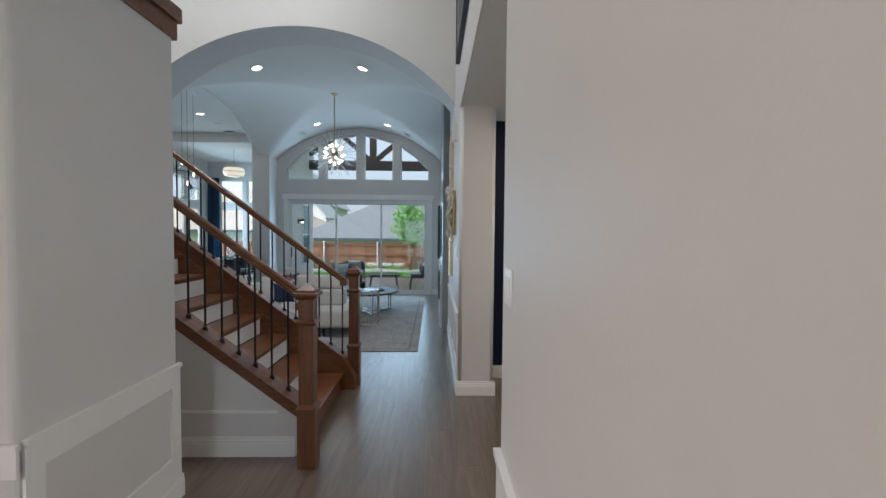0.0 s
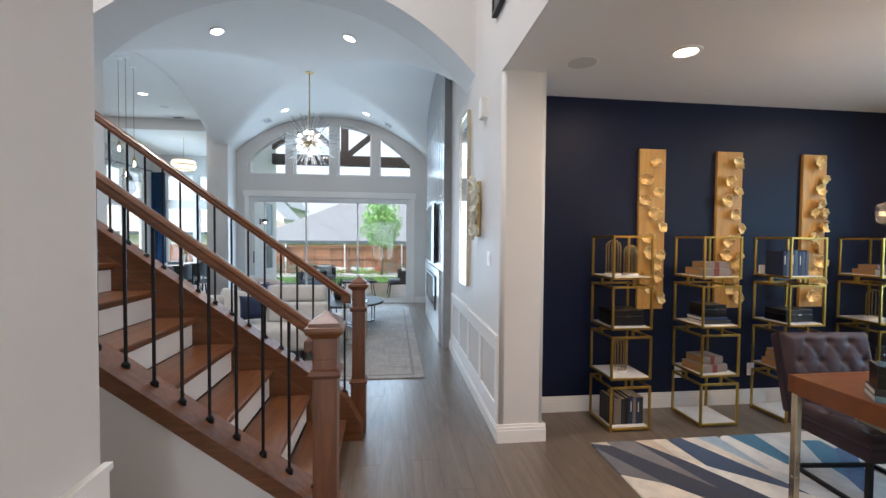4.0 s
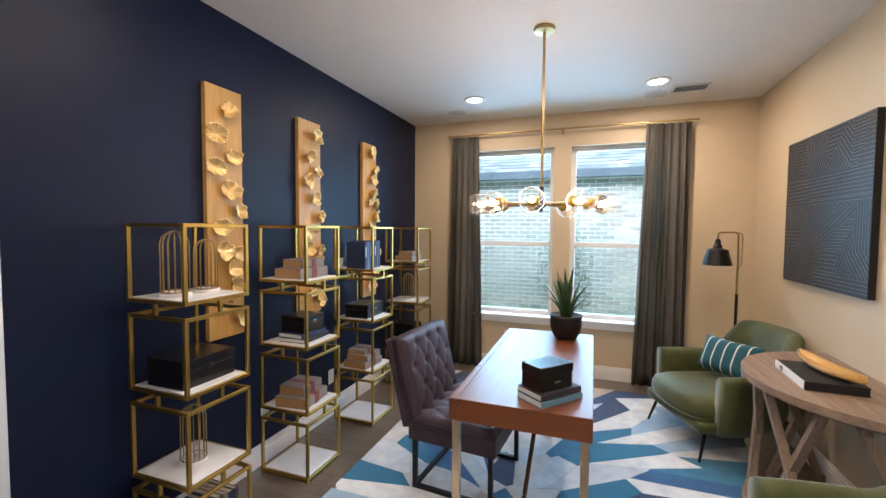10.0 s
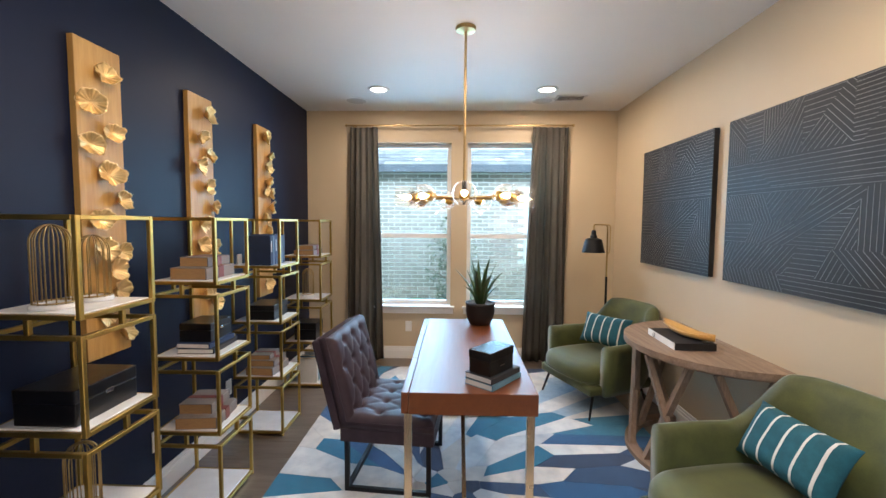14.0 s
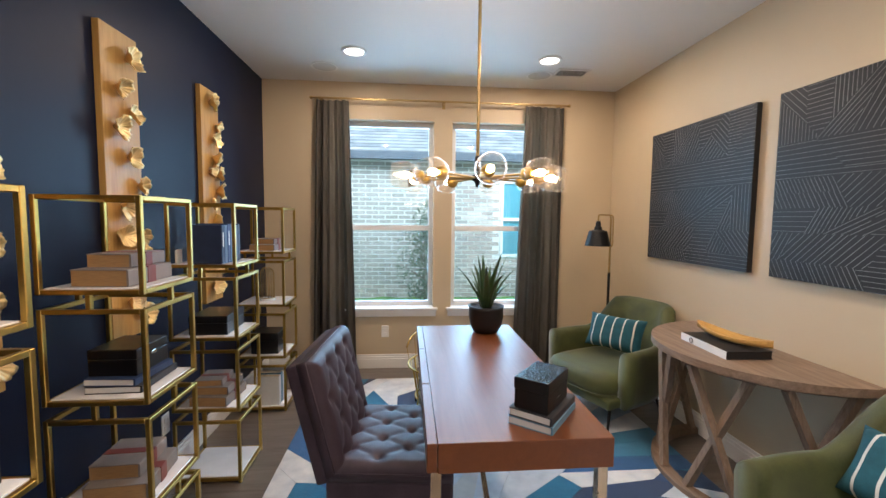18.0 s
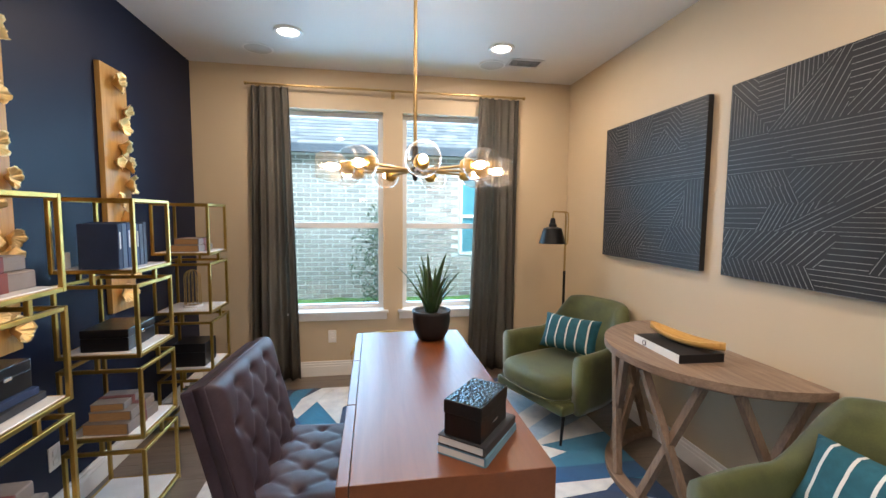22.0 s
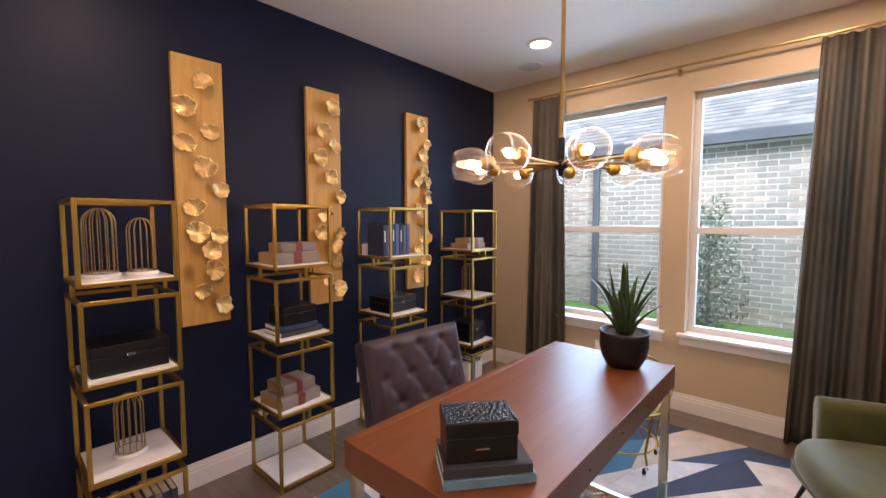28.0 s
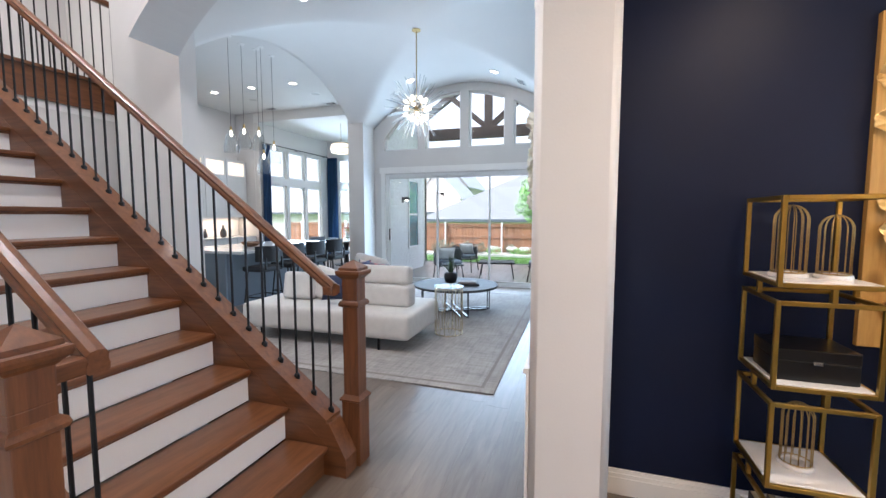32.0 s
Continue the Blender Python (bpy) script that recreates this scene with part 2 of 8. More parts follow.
DARKBEAM = timber("dark_stained_beam", (0.020, 0.012, 0.008), (0.060, 0.035, 0.022), 0.6, 'x', 0.5)
GREYTOP = timber("dark_grey_table_wood", (0.030, 0.031, 0.033), (0.075, 0.077, 0.080), 0.6, 'x', 1.0, 0.15)
BOWLWOOD = timber("teak_bowl", (0.40, 0.20, 0.040), (0.66, 0.40, 0.11), 0.34, 'x', 2.0)
VELVET = surf("olive_green_velvet", (0.066, 0.075, 0.017), 0.42, 6, 0.66, grain=160, relief=0.15, sheen=0.36)
PLUM = surf("plum_leather", (0.040, 0.027, 0.036), 0.30, 9, 0.5, grain=110, relief=0.25)
DRAPE = surf("grey_woven_drape", (0.150, 0.138, 0.115), 0.16, 5, 0.85, grain=260, relief=0.4, stretch=(1, 1, 0.5))
NAVYDRAPE = surf("deep_blue_drape", (0.008, 0.045, 0.120), 0.2, 5, 0.8, grain=160, relief=0.3)
PLASTIC = surf("white_plastic", (0.78, 0.77, 0.74), 0.02, 8, 0.35, relief=0)
SOFAFAB = surf("ivory_boucle", (0.64, 0.62, 0.59), 0.06, 10, 0.9, grain=140, relief=0.5, sheen=0.2)
BOOKGREY = surf("grey_linen_book", (0.21, 0.182, 0.165), 0.12, 12, 0.7, grain=200, relief=0.3)
BOOKRED = surf("maroon_leather_band", (0.16, 0.035, 0.028), 0.15, 12, 0.55, relief=0.1)
BOOKNAVY = surf("navy_cloth_book", (0.026, 0.044, 0.105), 0.15, 12, 0.55, grain=150, relief=0.2, per_object=0.5)
BOOKDARK = surf("charcoal_cloth_book", (0.040, 0.042, 0.048), 0.2, 12, 0.6, grain=150, relief=0.2, per_object=0.4)
BOOKSLATE = surf("slate_blue_cloth_book", (0.06, 0.095, 0.17), 0.15, 12, 0.55, grain=150, relief=0.2)
BOOKBLUE = surf("steel_blue_book", (0.12, 0.24, 0.33), 0.12, 12, 0.5, relief=0.1)
BOOKWHITE = surf("white_book", (0.70, 0.69, 0.66), 0.06, 12, 0.45, relief=0.05)
PAGES = surf("aged_paper_pages", (0.55, 0.45, 0.30), 0.12, 30, 0.85, grain=180, relief=0.3, stretch=(1, 1, 9))
GILTPAGES = surf("tan_page_edge", (0.34, 0.20, 0.085), 0.15, 30, 0.6, grain=180, relief=0.3, stretch=(1, 1, 9))
LACQUER = surf("black_lacquer", (0.003, 0.003, 0.004), 0.2, 8, 0.34, relief=0.05, coat=0.15)
CANVAS = surf("charcoal_canvas", (0.020, 0.020, 0.021), 0.30, 4, 0.45, grain=200, relief=0.2)
SILVERLINE = surf("silver_paint_line", (0.17, 0.166, 0.158), 0.55, 3, 0.5, 0.0, relief=0.1)
CHERRY.node_tree.nodes["Principled BSDF"].inputs["Coat Roughness"].default_value = 0.33
for dull in (PLUM, CANVAS, BOOKDARK, BOOKNAVY):
    dull.node_tree.nodes["Principled BSDF"].inputs["Specular IOR Level"].default_value = 0.28


def screen_cloth():
    """Fine grey insect screen: mostly open weave."""
    m, n, l, p = nodes_of("grey_insect_screen")
    tr = n.new("ShaderNodeBsdfTransparent")
    mx = n.new("ShaderNodeMixShader")
    mx.inputs[0].default_value = 0.08
    p.inputs["Base Color"].default_value = (0.30, 0.34, 0.36, 1)
    p.inputs["Roughness"].default_value = 0.7
    out = [x for x in n if x.type == 'OUTPUT_MATERIAL'][0]
    l.new(tr.outputs[0], mx.inputs[1])
    l.new(p.outputs[0], mx.inputs[2])
    l.new(mx.outputs[0], out.inputs[0])
    return m


def sheer(m, amount):
    """Lets part of the light through a woven cloth."""
    t = m.node_tree
    p = t.nodes["Principled BSDF"]
    tl = t.nodes.new("ShaderNodeBsdfTranslucent")
    mx = t.nodes.new("ShaderNodeMixShader")
    strip = noise_node(t.nodes, t.links, coords(t.nodes, t.links, (9, 9, 0.25)), 1.0, 3)
    weave = noise_node(t.nodes, t.links, coords(t.nodes, t.links, (60, 60, 240)), 1.0, 2)
    both = mixc(t.nodes, t.links, 0.35, strip, weave)
    l = ramp(t.nodes, t.links, both, [(0.38, (amount * 0.4,) * 3), (0.62, (min(1, amount * 1.9),) * 3)])
    t.links.new(l, mx.inputs[0])
    out = [x for x in t.nodes if x.type == 'OUTPUT_MATERIAL'][0]
    src = p.inputs["Base Color"].links[0].from_socket
    t.links.new(src, tl.inputs[0])
    t.links.new(p.outputs[0], mx.inputs[1])
    t.links.new(tl.outputs[0], mx.inputs[2])
    t.links.new(mx.outputs[0], out.inputs[0])


SCREEN = screen_cloth()
sheer(DRAPE, 0.42)
sheer(NAVYDRAPE, 0.2)
GLASS = clear("window_glass", (0.96, 0.99, 1.0), 0.9)
# blue tint puts the cool cast of the light outdoors into the pane
TINTGLASS = clear("cool_cast_window_glass", (0.86, 0.97, 1.0), 0.9)
GLOBE = clear("clear_blown_glass", (0.985, 0.975, 0.955), 0.9)
PENDGLASS = clear("clear_pendant_glass", (0.95, 0.96, 0.96), 1.7)
haze = GLOBE.node_tree.nodes.new("ShaderNodeBsdfTranslucent")
haze.inputs[0].default_value = (1.0, 0.93, 0.84, 1)
hazed = GLOBE.node_tree.nodes.new("ShaderNodeMixShader")
hazed.inputs[0].default_value = 0.012
globe_out = [x for x in GLOBE.node_tree.nodes if x.type == 'OUTPUT_MATERIAL'][0]
GLOBE.node_tree.links.new(globe_out.inputs[0].links[0].from_socket, hazed.inputs[1])
GLOBE.node_tree.links.new(haze.outputs[0], hazed.inputs[2])
GLOBE.node_tree.links.new(hazed.outputs[0], globe_out.inputs[0])
BULB = glow("warm_lit_bulb", (1.0, 0.62, 0.31), 24)
CANGLOW = glow("lit_downlight_lens", (1.0, 0.88, 0.72), 6)
COOLBULB = glow("lit_clear_bulb", (1.0, 0.84, 0.62), 4.5)
DARKGLASS = surf("black_screen_glass", (0.006, 0.007, 0.008), 0.1, 5, 0.05, relief=0, rvar=0.02)
MIRROR = surf("mirror_glass", (0.85, 0.87, 0.87), 0.01, 3, 0.02, 1.0, relief=0, rvar=0.01)
VENTM = surf("white_enamel_grille", (0.66, 0.66, 0.65), 0.03, 5, 0.4, relief=0)
SPEAKER = surf("white_perforated_grille", (0.56, 0.55, 0.53), 0.05, 5, 0.6, grain=400, relief=0.5)
DARKHOLE = surf("dark_recess", (0.03, 0.03, 0.03), 0.1, 5, 0.8, relief=0)
ALOE = surf("aloe_skin", (0.040, 0.085, 0.030), 0.3, 14, 0.4, grain=60, relief=0.1)
SOIL = surf("potting_soil", (0.03, 0.02, 0.014), 0.4, 30, 0.95, grain=60, relief=0.8)
PANELBLUE = surf("slate_blue_panel", (0.11, 0.135, 0.165), 0.06, 4, 0.4, relief=0.05)
STOOLFAB = surf("charcoal_stool_fabric", (0.014, 0.016, 0.019), 0.15, 10, 0.7, grain=150, relief=0.3)
QUARTZ = surf("pale_quartz_top", (0.62, 0.62, 0.62), 0.06, 6, 0.15, relief=0)
CABINET = surf("pale_grey_cabinet_paint", (0.62, 0.62, 0.61), 0.03, 4, 0.35, relief=0.03)
CLAY = surf("dark_ceramic_vase", (0.05, 0.05, 0.055), 0.2, 10, 0.4, relief=0.1)
CUTBOARD = timber("walnut_board", (0.12, 0.05, 0.02), (0.25, 0.12, 0.05), 0.5, 'z', 2.0)
RED = surf("red_petals", (0.45, 0.03, 0.04), 0.3, 30, 0.7, relief=0.2)
PINK = surf("pink_petals", (0.60, 0.16, 0.22), 0.3, 30, 0.7, relief=0.2)
LEAFLIGHT = surf("spring_green_leaves", (0.20, 0.40, 0.10), 0.35, 2.5, 0.6, grain=30, relief=0.1)
LEAFDARK = surf("dusty_shrub_leaves", (0.105, 0.140, 0.090), 0.4, 4, 0.55, grain=30, relief=0.1)
BARK = surf("grey_bark", (0.16, 0.13, 0.10), 0.25, 12, 0.9, grain=40, relief=0.8)
LAWN = surf("lawn", (0.085, 0.185, 0.030), 0.3, 3, 0.9, grain=45, relief=0.9)
CONCRETE = surf("patio_concrete", (0.60, 0.585, 0.555), 0.1, 2, 0.75, grain=60, relief=0.3)
GRAVEL = surf("pale_bed_gravel", (0.42, 0.38, 0.34), 0.35, 12, 0.9, grain=30, relief=0.9)
BRICK = surf("buff_brick", (0.29, 0.272, 0.25), 0.22, 9, 0.85, grain=70, relief=0.7, per_object=0.16)
MORTAR = surf("pale_mortar", (0.76, 0.75, 0.72), 0.1, 9, 0.9, grain=90, relief=0.5)
WHITEBRICK = surf("white_painted_brick", (0.78, 0.79, 0.79), 0.06, 9, 0.7, grain=70, relief=0.5, per_object=0.05)
SHINGLE = surf("grey_asphalt_shingle", (0.15, 0.155, 0.16), 0.25, 3, 0.9, grain=25, relief=0.9, stretch=(1, 3, 3))
TANROOF = surf("tan_asphalt_shingle", (0.36, 0.30, 0.24), 0.2, 3, 0.9, grain=25, relief=0.9, stretch=(1, 3, 3))
GUTTER = surf("slate_gutter_paint", (0.085, 0.098, 0.122), 0.1, 5, 0.5, relief=0.05)
# distance haze is put into the colour of these far roofs
FARROOF = surf("hazed_far_shingle", (0.42, 0.43, 0.44), 0.15, 3, 0.9, grain=25, relief=0.5)
SIDING = surf("pale_house_siding", (0.52, 0.49, 0.45), 0.08, 3, 0.8, grain=30, relief=0.3)
WICKER = surf("dark_wicker", (0.035, 0.035, 0.038), 0.25, 20, 0.6, grain=120, relief=0.9)
ALUM = surf("white_aluminium_frame", (0.78, 0.79, 0.79), 0.03, 5, 0.35, relief=0)
# opaque sheet that gives two outdoor panes their teal tone
TEALPANE = surf("teal_pane_sheet", (0.10, 0.27, 0.32), 0.15, 4, 0.2, relief=0.02)
TILE = surf("glossy_wave_tile", (0.80, 0.84, 0.87), 0.08, 6, 0.10, grain=20, relief=0.0, coat=0.5)
SLATE = surf("slate_grey_wall", (0.30, 0.31, 0.32), 0.12, 4, 0.5, grain=120, relief=0.3)


def palette(name, cols, rough=0.9, grain=240, relief=0.5, sheen=0.3, objects=False):
    """Each loose piece of the mesh, or each object, takes one colour of the list."""
    m, n, l, p = nodes_of(name)
    geo = n.new("ShaderNodeNewGeometry")
    k = len(cols)
    pick = geo.outputs["Random Per Island"]
    if objects:
        pick = n.new("ShaderNodeObjectInfo").outputs["Random"]
    col = ramp(n, l, pick, [(i / k, c) for i, c in enumerate(cols)], 'CONSTANT')
    v = coords(n, l)
    mot = noise_node(n, l, v, 9, 5)
    f = noise_node(n, l, v, grain, 3)
    col = mixc(n, l, 1.0, col, ramp(n, l, mot, [(0.25, (0.72, 0.74, 0.78)), (0.75, (1.16, 1.14, 1.10))]), 'MULTIPLY')
    l.new(col, p.inputs["Base Color"])
    p.inputs["Roughness"].default_value = rough
    p.inputs["Sheen Weight"].default_value = sheen
    bump(n, l, p, f, relief, 0.003)
    MATS[name] = m
    return m


# pale shards of the window-side palette carry a bluish daylight tint in their colour
RUGSHARD = palette("shard_rug_wool", [(0.60, 0.56, 0.51), (0.007, 0.022, 0.070), (0.58, 0.61, 0.64), (0.52, 0.45, 0.37), (0.006, 0.075, 0.210), (0.64, 0.64, 0.63), (0.010, 0.030, 0.085), (0.60, 0.58, 0.55), (0.30, 0.41, 0.52),
                                        (0.60, 0.61, 0.62), (0.003, 0.130, 0.240), (0.64, 0.64, 0.63), (0.010, 0.045, 0.125), (0.50, 0.54, 0.58), (0.020, 0.155, 0.270), (0.62, 0.60, 0.57)], objects=True)
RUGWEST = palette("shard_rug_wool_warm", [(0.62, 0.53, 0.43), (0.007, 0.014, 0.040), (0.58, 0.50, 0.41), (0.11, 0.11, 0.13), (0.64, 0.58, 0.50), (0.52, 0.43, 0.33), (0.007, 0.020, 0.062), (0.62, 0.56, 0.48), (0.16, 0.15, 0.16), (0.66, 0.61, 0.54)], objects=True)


def faded_rug():
    m, n, l, p = nodes_of("faded_grey_rug")
    v = coords(n, l)
    a = noise_node(n, l, v, 2.2, 6, 0.7)
    b = noise_node(n, l, coords(n, l, (3, 40, 1)), 1.0, 4, 0.7)
    c = noise_node(n, l, coords(n, l, (40, 3, 1)), 1.0, 4, 0.7)
    col = ramp(n, l, a, [(0.3, (0.19, 0.18, 0.175)), (0.55, (0.36, 0.34, 0.32)), (0.75, (0.50, 0.47, 0.43))])
    col = mixc(n, l, 0.4, col, ramp(n, l, b, [(0.35, (0.16, 0.15, 0.15)), (0.65, (0.52, 0.49, 0.45))]))
    col = mixc(n, l, 0.3, col, ramp(n, l, c, [(0.35, (0.17, 0.16, 0.16)), (0.65, (0.50, 0.47, 0.44))]))
    l.new(col, p.inputs["Base Color"])
    p.inputs["Roughness"].default_value = 0.95
    bump(n, l, p, b, 0.4, 0.003)
    return m


def striped(name, base, stripe, pitch, width, along):
    """Cloth with narrow woven stripes across one axis of the object."""
    m, n, l, p = nodes_of(name)
    v = coords(n, l)
    sx = n.new("ShaderNodeSeparateXYZ")
    l.new(v, sx.inputs[0])
    wob = noise_node(n, l, v, 6, 2)
    ma = n.new("ShaderNodeMath")
    ma.operation = 'MULTIPLY_ADD'
    ma.inputs[1].default_value = 1 / pitch
    l.new(sx.outputs[along], ma.inputs[0])
    ws = n.new("ShaderNodeMath")
    ws.operation = 'MULTIPLY'
    ws.inputs[1].default_value = 0.25
    l.new(wob, ws.inputs[0])
    l.new(ws.outputs[0], ma.inputs[2])
    fr = n.new("ShaderNodeMath")
    fr.operation = 'FRACT'
    l.new(ma.outputs[0], fr.inputs[0])
    lt = n.new("ShaderNodeMath")
    lt.operation = 'LESS_THAN'
    lt.inputs[1].default_value = width / pitch
    l.new(fr.outputs[0], lt.inputs[0])
    f = noise_node(n, l, v, 220, 3)
    col = mixc(n, l, lt.outputs[0], ramp(n, l, noise_node(n, l, v, 20), [(0.3, tuple(c * 0.8 for c in base)), (0.7, tuple(c * 1.2 for c in base))]), stripe)
    l.new(col, p.inputs["Base Color"])
    p.inputs["Roughness"].default_value = 0.85
    bump(n, l, p, f, 0.4)
    return m


def speckled():
    m, n, l, p = nodes_of("hammered_black_lacquer")
    v = n.new("ShaderNodeTexVoronoi")
    v.inputs["Scale"].default_value = 95
    l.new(coords(n, l), v.inputs["Vector"])
    p.inputs["Base Color"].default_value = (0.004, 0.004, 0.005, 1)
    p.inputs["Roughness"].default_value = 0.14
    bump(n, l, p, v.outputs["Distance"], 1.0, 0.012)
    return m


def abstract_print(name, cols, scale):
    m, n, l, p = nodes_of(name)
    v = n.new("ShaderNodeTexVoronoi")
    v.inputs["Scale"].default_value = scale
    v.feature = 'F1'
    l.new(coords(n, l, (1, 1, 0.6)), v.inputs["Vector"])
    se = n.new("ShaderNodeSeparateColor")
    l.new(v.outputs["Color"], se.inputs[0])
    k = len(cols)
    col = ramp(n, l, se.outputs[0], [(i / k, c) for i, c in enumerate(cols)], 'CONSTANT')
    l.new(col, p.inputs["Base Color"])
    p.inputs["Roughness"].default_value = 0.5
    return m


RUGFADED = faded_rug()
TEALSTRIPE = striped("teal_striped_cushion_cloth", (0.012, 0.085, 0.115), (0.62, 0.62, 0.58), 0.078, 0.011, 0)
FLECKS = speckled()
BWART = abstract_print("black_white_abstract", [(0.02, 0.02, 0.02), (0.6, 0.6, 0.6), (0.10, 0.10, 0.11), (0.03, 0.03, 0.03), (0.3, 0.3, 0.3)], 3.0)
MULTI = abstract_print("navy_coral_cushion_print", [(0.02, 0.035, 0.10), (0.35, 0.06, 0.06), (0.05, 0.10, 0.20), (0.5, 0.42, 0.38), (0.02, 0.02, 0.06)], 14)


# ---------- mesh helpers ----------
def to_mesh(name, bm, mat, smooth=False):
    me = bpy.data.meshes.new(name)
    bmesh.ops.recalc_face_normals(bm, faces=bm.faces)
    for f in bm.faces:
        f.smooth = smooth
    bm.to_mesh(me)
    bm.free()
    me.materials.append(mat)
    return me


def part(name, bm, mat, parent, label="", smooth=False, kind=""):
    ob = new(name, to_mesh(name, bm, mat, smooth) if isinstance(bm, bmesh.types.BMesh) else bm)
    ob.parent = parent
    return tagged(ob, label, kind=kind)


def again(ob, m, parent=None):
    """One more part on the same mesh, at pose m in its thing."""
    o = ob.copy()
    scene.collection.objects.link(o)
    o.parent = parent or ob.parent
    o.matrix_basis = m
    return o


def thing(name, x, y, z, rz=0.0, label="", category="", group="", kind=""):
    ob = new(name)
    ob.empty_display_size = 0.1
    ob.matrix_world = pose(x, y, z, 0, 0, rz)
    return tagged(ob, label, category, group, kind)


def solid(name, bm, mat, label="", category="", kind="", smooth=False, group=""):
    return tagged(new(name, to_mesh(name, bm, mat, smooth)), label, category, group, kind)


def cube(bm, x0, x1, y0, y1, z0, z1):
    v = [bm.verts.new(p) for p in ((x0, y0, z0), (x1, y0, z0), (x1, y1, z0), (x0, y1, z0), (x0, y0, z1), (x1, y0, z1), (x1, y1, z1), (x0, y1, z1))]
    for f in ((3, 2, 1, 0), (4, 5, 6, 7), (0, 1, 5, 4), (1, 2, 6, 5), (2, 3, 7, 6), (3, 0, 4, 7)):
        bm.faces.new([v[i] for i in f])
    return v


def box(x0, x1, y0, y1, z0, z1, b=0.0, seg=2):
    bm = bmesh.new()
    cube(bm, x0, x1, y0, y1, z0, z1)
    if b:
        bmesh.ops.bevel(bm, geom=bm.edges[:], offset=b, segments=seg, profile=0.6, affect='EDGES')
    return bm


def boxes(*rows):
    bm = bmesh.new()
    for r in rows:
        cube(bm, *r)
    return bm


def prism(bm, poly, a, b, axis='y'):
    """Extrudes a flat outline: axis y takes (x, z), axis x takes (y, z), axis z takes (x, y)."""
    def at(p, k):
        return {'y': (p[0], k, p[1]), 'x': (k, p[0], p[1]), 'z': (p[0], p[1], k)}[axis]
    lo = [bm.verts.new(at(p, a)) for p in poly]
    hi = [bm.verts.new(at(p, b)) for p in poly]
    n = len(poly)
    bm.faces.new(lo[::-1])
    bm.faces.new(hi)
    for i in range(n):
        bm.faces.new((lo[i], lo[(i + 1) % n], hi[(i + 1) % n], hi[i]))
    return bm


def tube(bm, pts, r, n=8, closed=False, square=False):
    """Sweeps a round (or square) section along points; r may be one number or one a point."""
    pts = [Vector(p) for p in pts]
    k = len(pts)
    rings = []
    up = None
    for i, p in enumerate(pts):
        a = pts[(i - 1) % k] if closed or i > 0 else p
        b = pts[(i + 1) % k] if closed or i < k - 1 else p
        d = (b - a).normalized()
        if up is None:
            up = Vector((0, 0, 1)) if abs(d.z) < 0.9 else Vector((1, 0, 0))
        u = (up - d * up.dot(d))
        u = u.normalized() if u.length > 1e-6 else d.orthogonal().normalized()
        up = u
        w = d.cross(u)
        rr = r[i] if isinstance(r, (list, tuple)) else r
        ring = []
        m = 4 if square else n
        for j in range(m):
            t = 2 * math.pi * (j + (0.5 if square else 0)) / m
            q = rr * (1.4142 if square else 1)
            ring.append(bm.verts.new(p + u * math.cos(t) * q + w * math.sin(t) * q))
        rings.append(ring)
    m = len(rings[0])
    for i in range(k if closed else k - 1):
        r0, r1 = rings[i], rings[(i + 1) % k]
        for j in range(m):
            bm.faces.new((r0[j], r0[(j + 1) % m], r1[(j + 1) % m], r1[j]))
    if not closed:
        bm.faces.new(rings[0][::-1])
        bm.faces.new(rings[-1])
    return bm


def lathe(prof, n=24, cap=True):
    """Turns an outline of (radius, z) round the z axis."""
    bm = bmesh.new()
    rings = []
    for r, z in prof:
        rings.append([bm.verts.new((r * math.cos(2 * math.pi * j / n), r * math.sin(2 * math.pi * j / n), z)) for j in range(n)])
    for a, b in zip(rings, rings[1:]):
        for j in range(n):
            bm.faces.new((a[j], a[(j + 1) % n], b[(j + 1) % n], b[j]))
    if cap:
        bm.faces.new(rings[0][::-1])
        bm.faces.new(rings[-1])
    return bm


def arc(cx, cz, r, a0, a1, n):
    return [(cx + r * math.cos(radians(a0 + (a1 - a0) * i / n)), cz + r * math.sin(radians(a0 + (a1 - a0) * i / n))) for i in range(n + 1)]


def moved(bm, m):
    bmesh.ops.transform(bm, matrix=m, verts=bm.verts)
    return bm


def ring_pts(r, z, n=24, cx=0.0, cy=0.0):
    return [(cx + r * math.cos(2 * math.pi * i / n), cy + r * math.sin(2 * math.pi * i / n), z) for i in range(n)]


# ---------- plan ----------
X_HALL, X_ST, X_WIN = 0.19, 0.53, 4.40      # hall face of the study wall, study face, window wall
Y_PAINT, Y_NAVY = 1.08, 4.46
Y_J0, Y_J1 = 1.50, 3.975                    # study opening
H_ST = 2.74
X_LEFT, Y_L0, Y_L1 = -1.52, 1.515, 2.45      # wall block on the stair side
Y_HEAD, Y_BAY, Y_GLASS = 5.0, 5.5, 10.6
GX0, GX1, GC = -4.30, X_HALL, -1.932
H_HALL = 5.6
STRUCT = "structure"

# floor base under the planks
solid("floor_base", boxes((-9.5, 4.4, -3.0, 15.0, -0.25, -0.012)), DARKHOLE, "dark subfloor under oak planks", "floor", STRUCT)

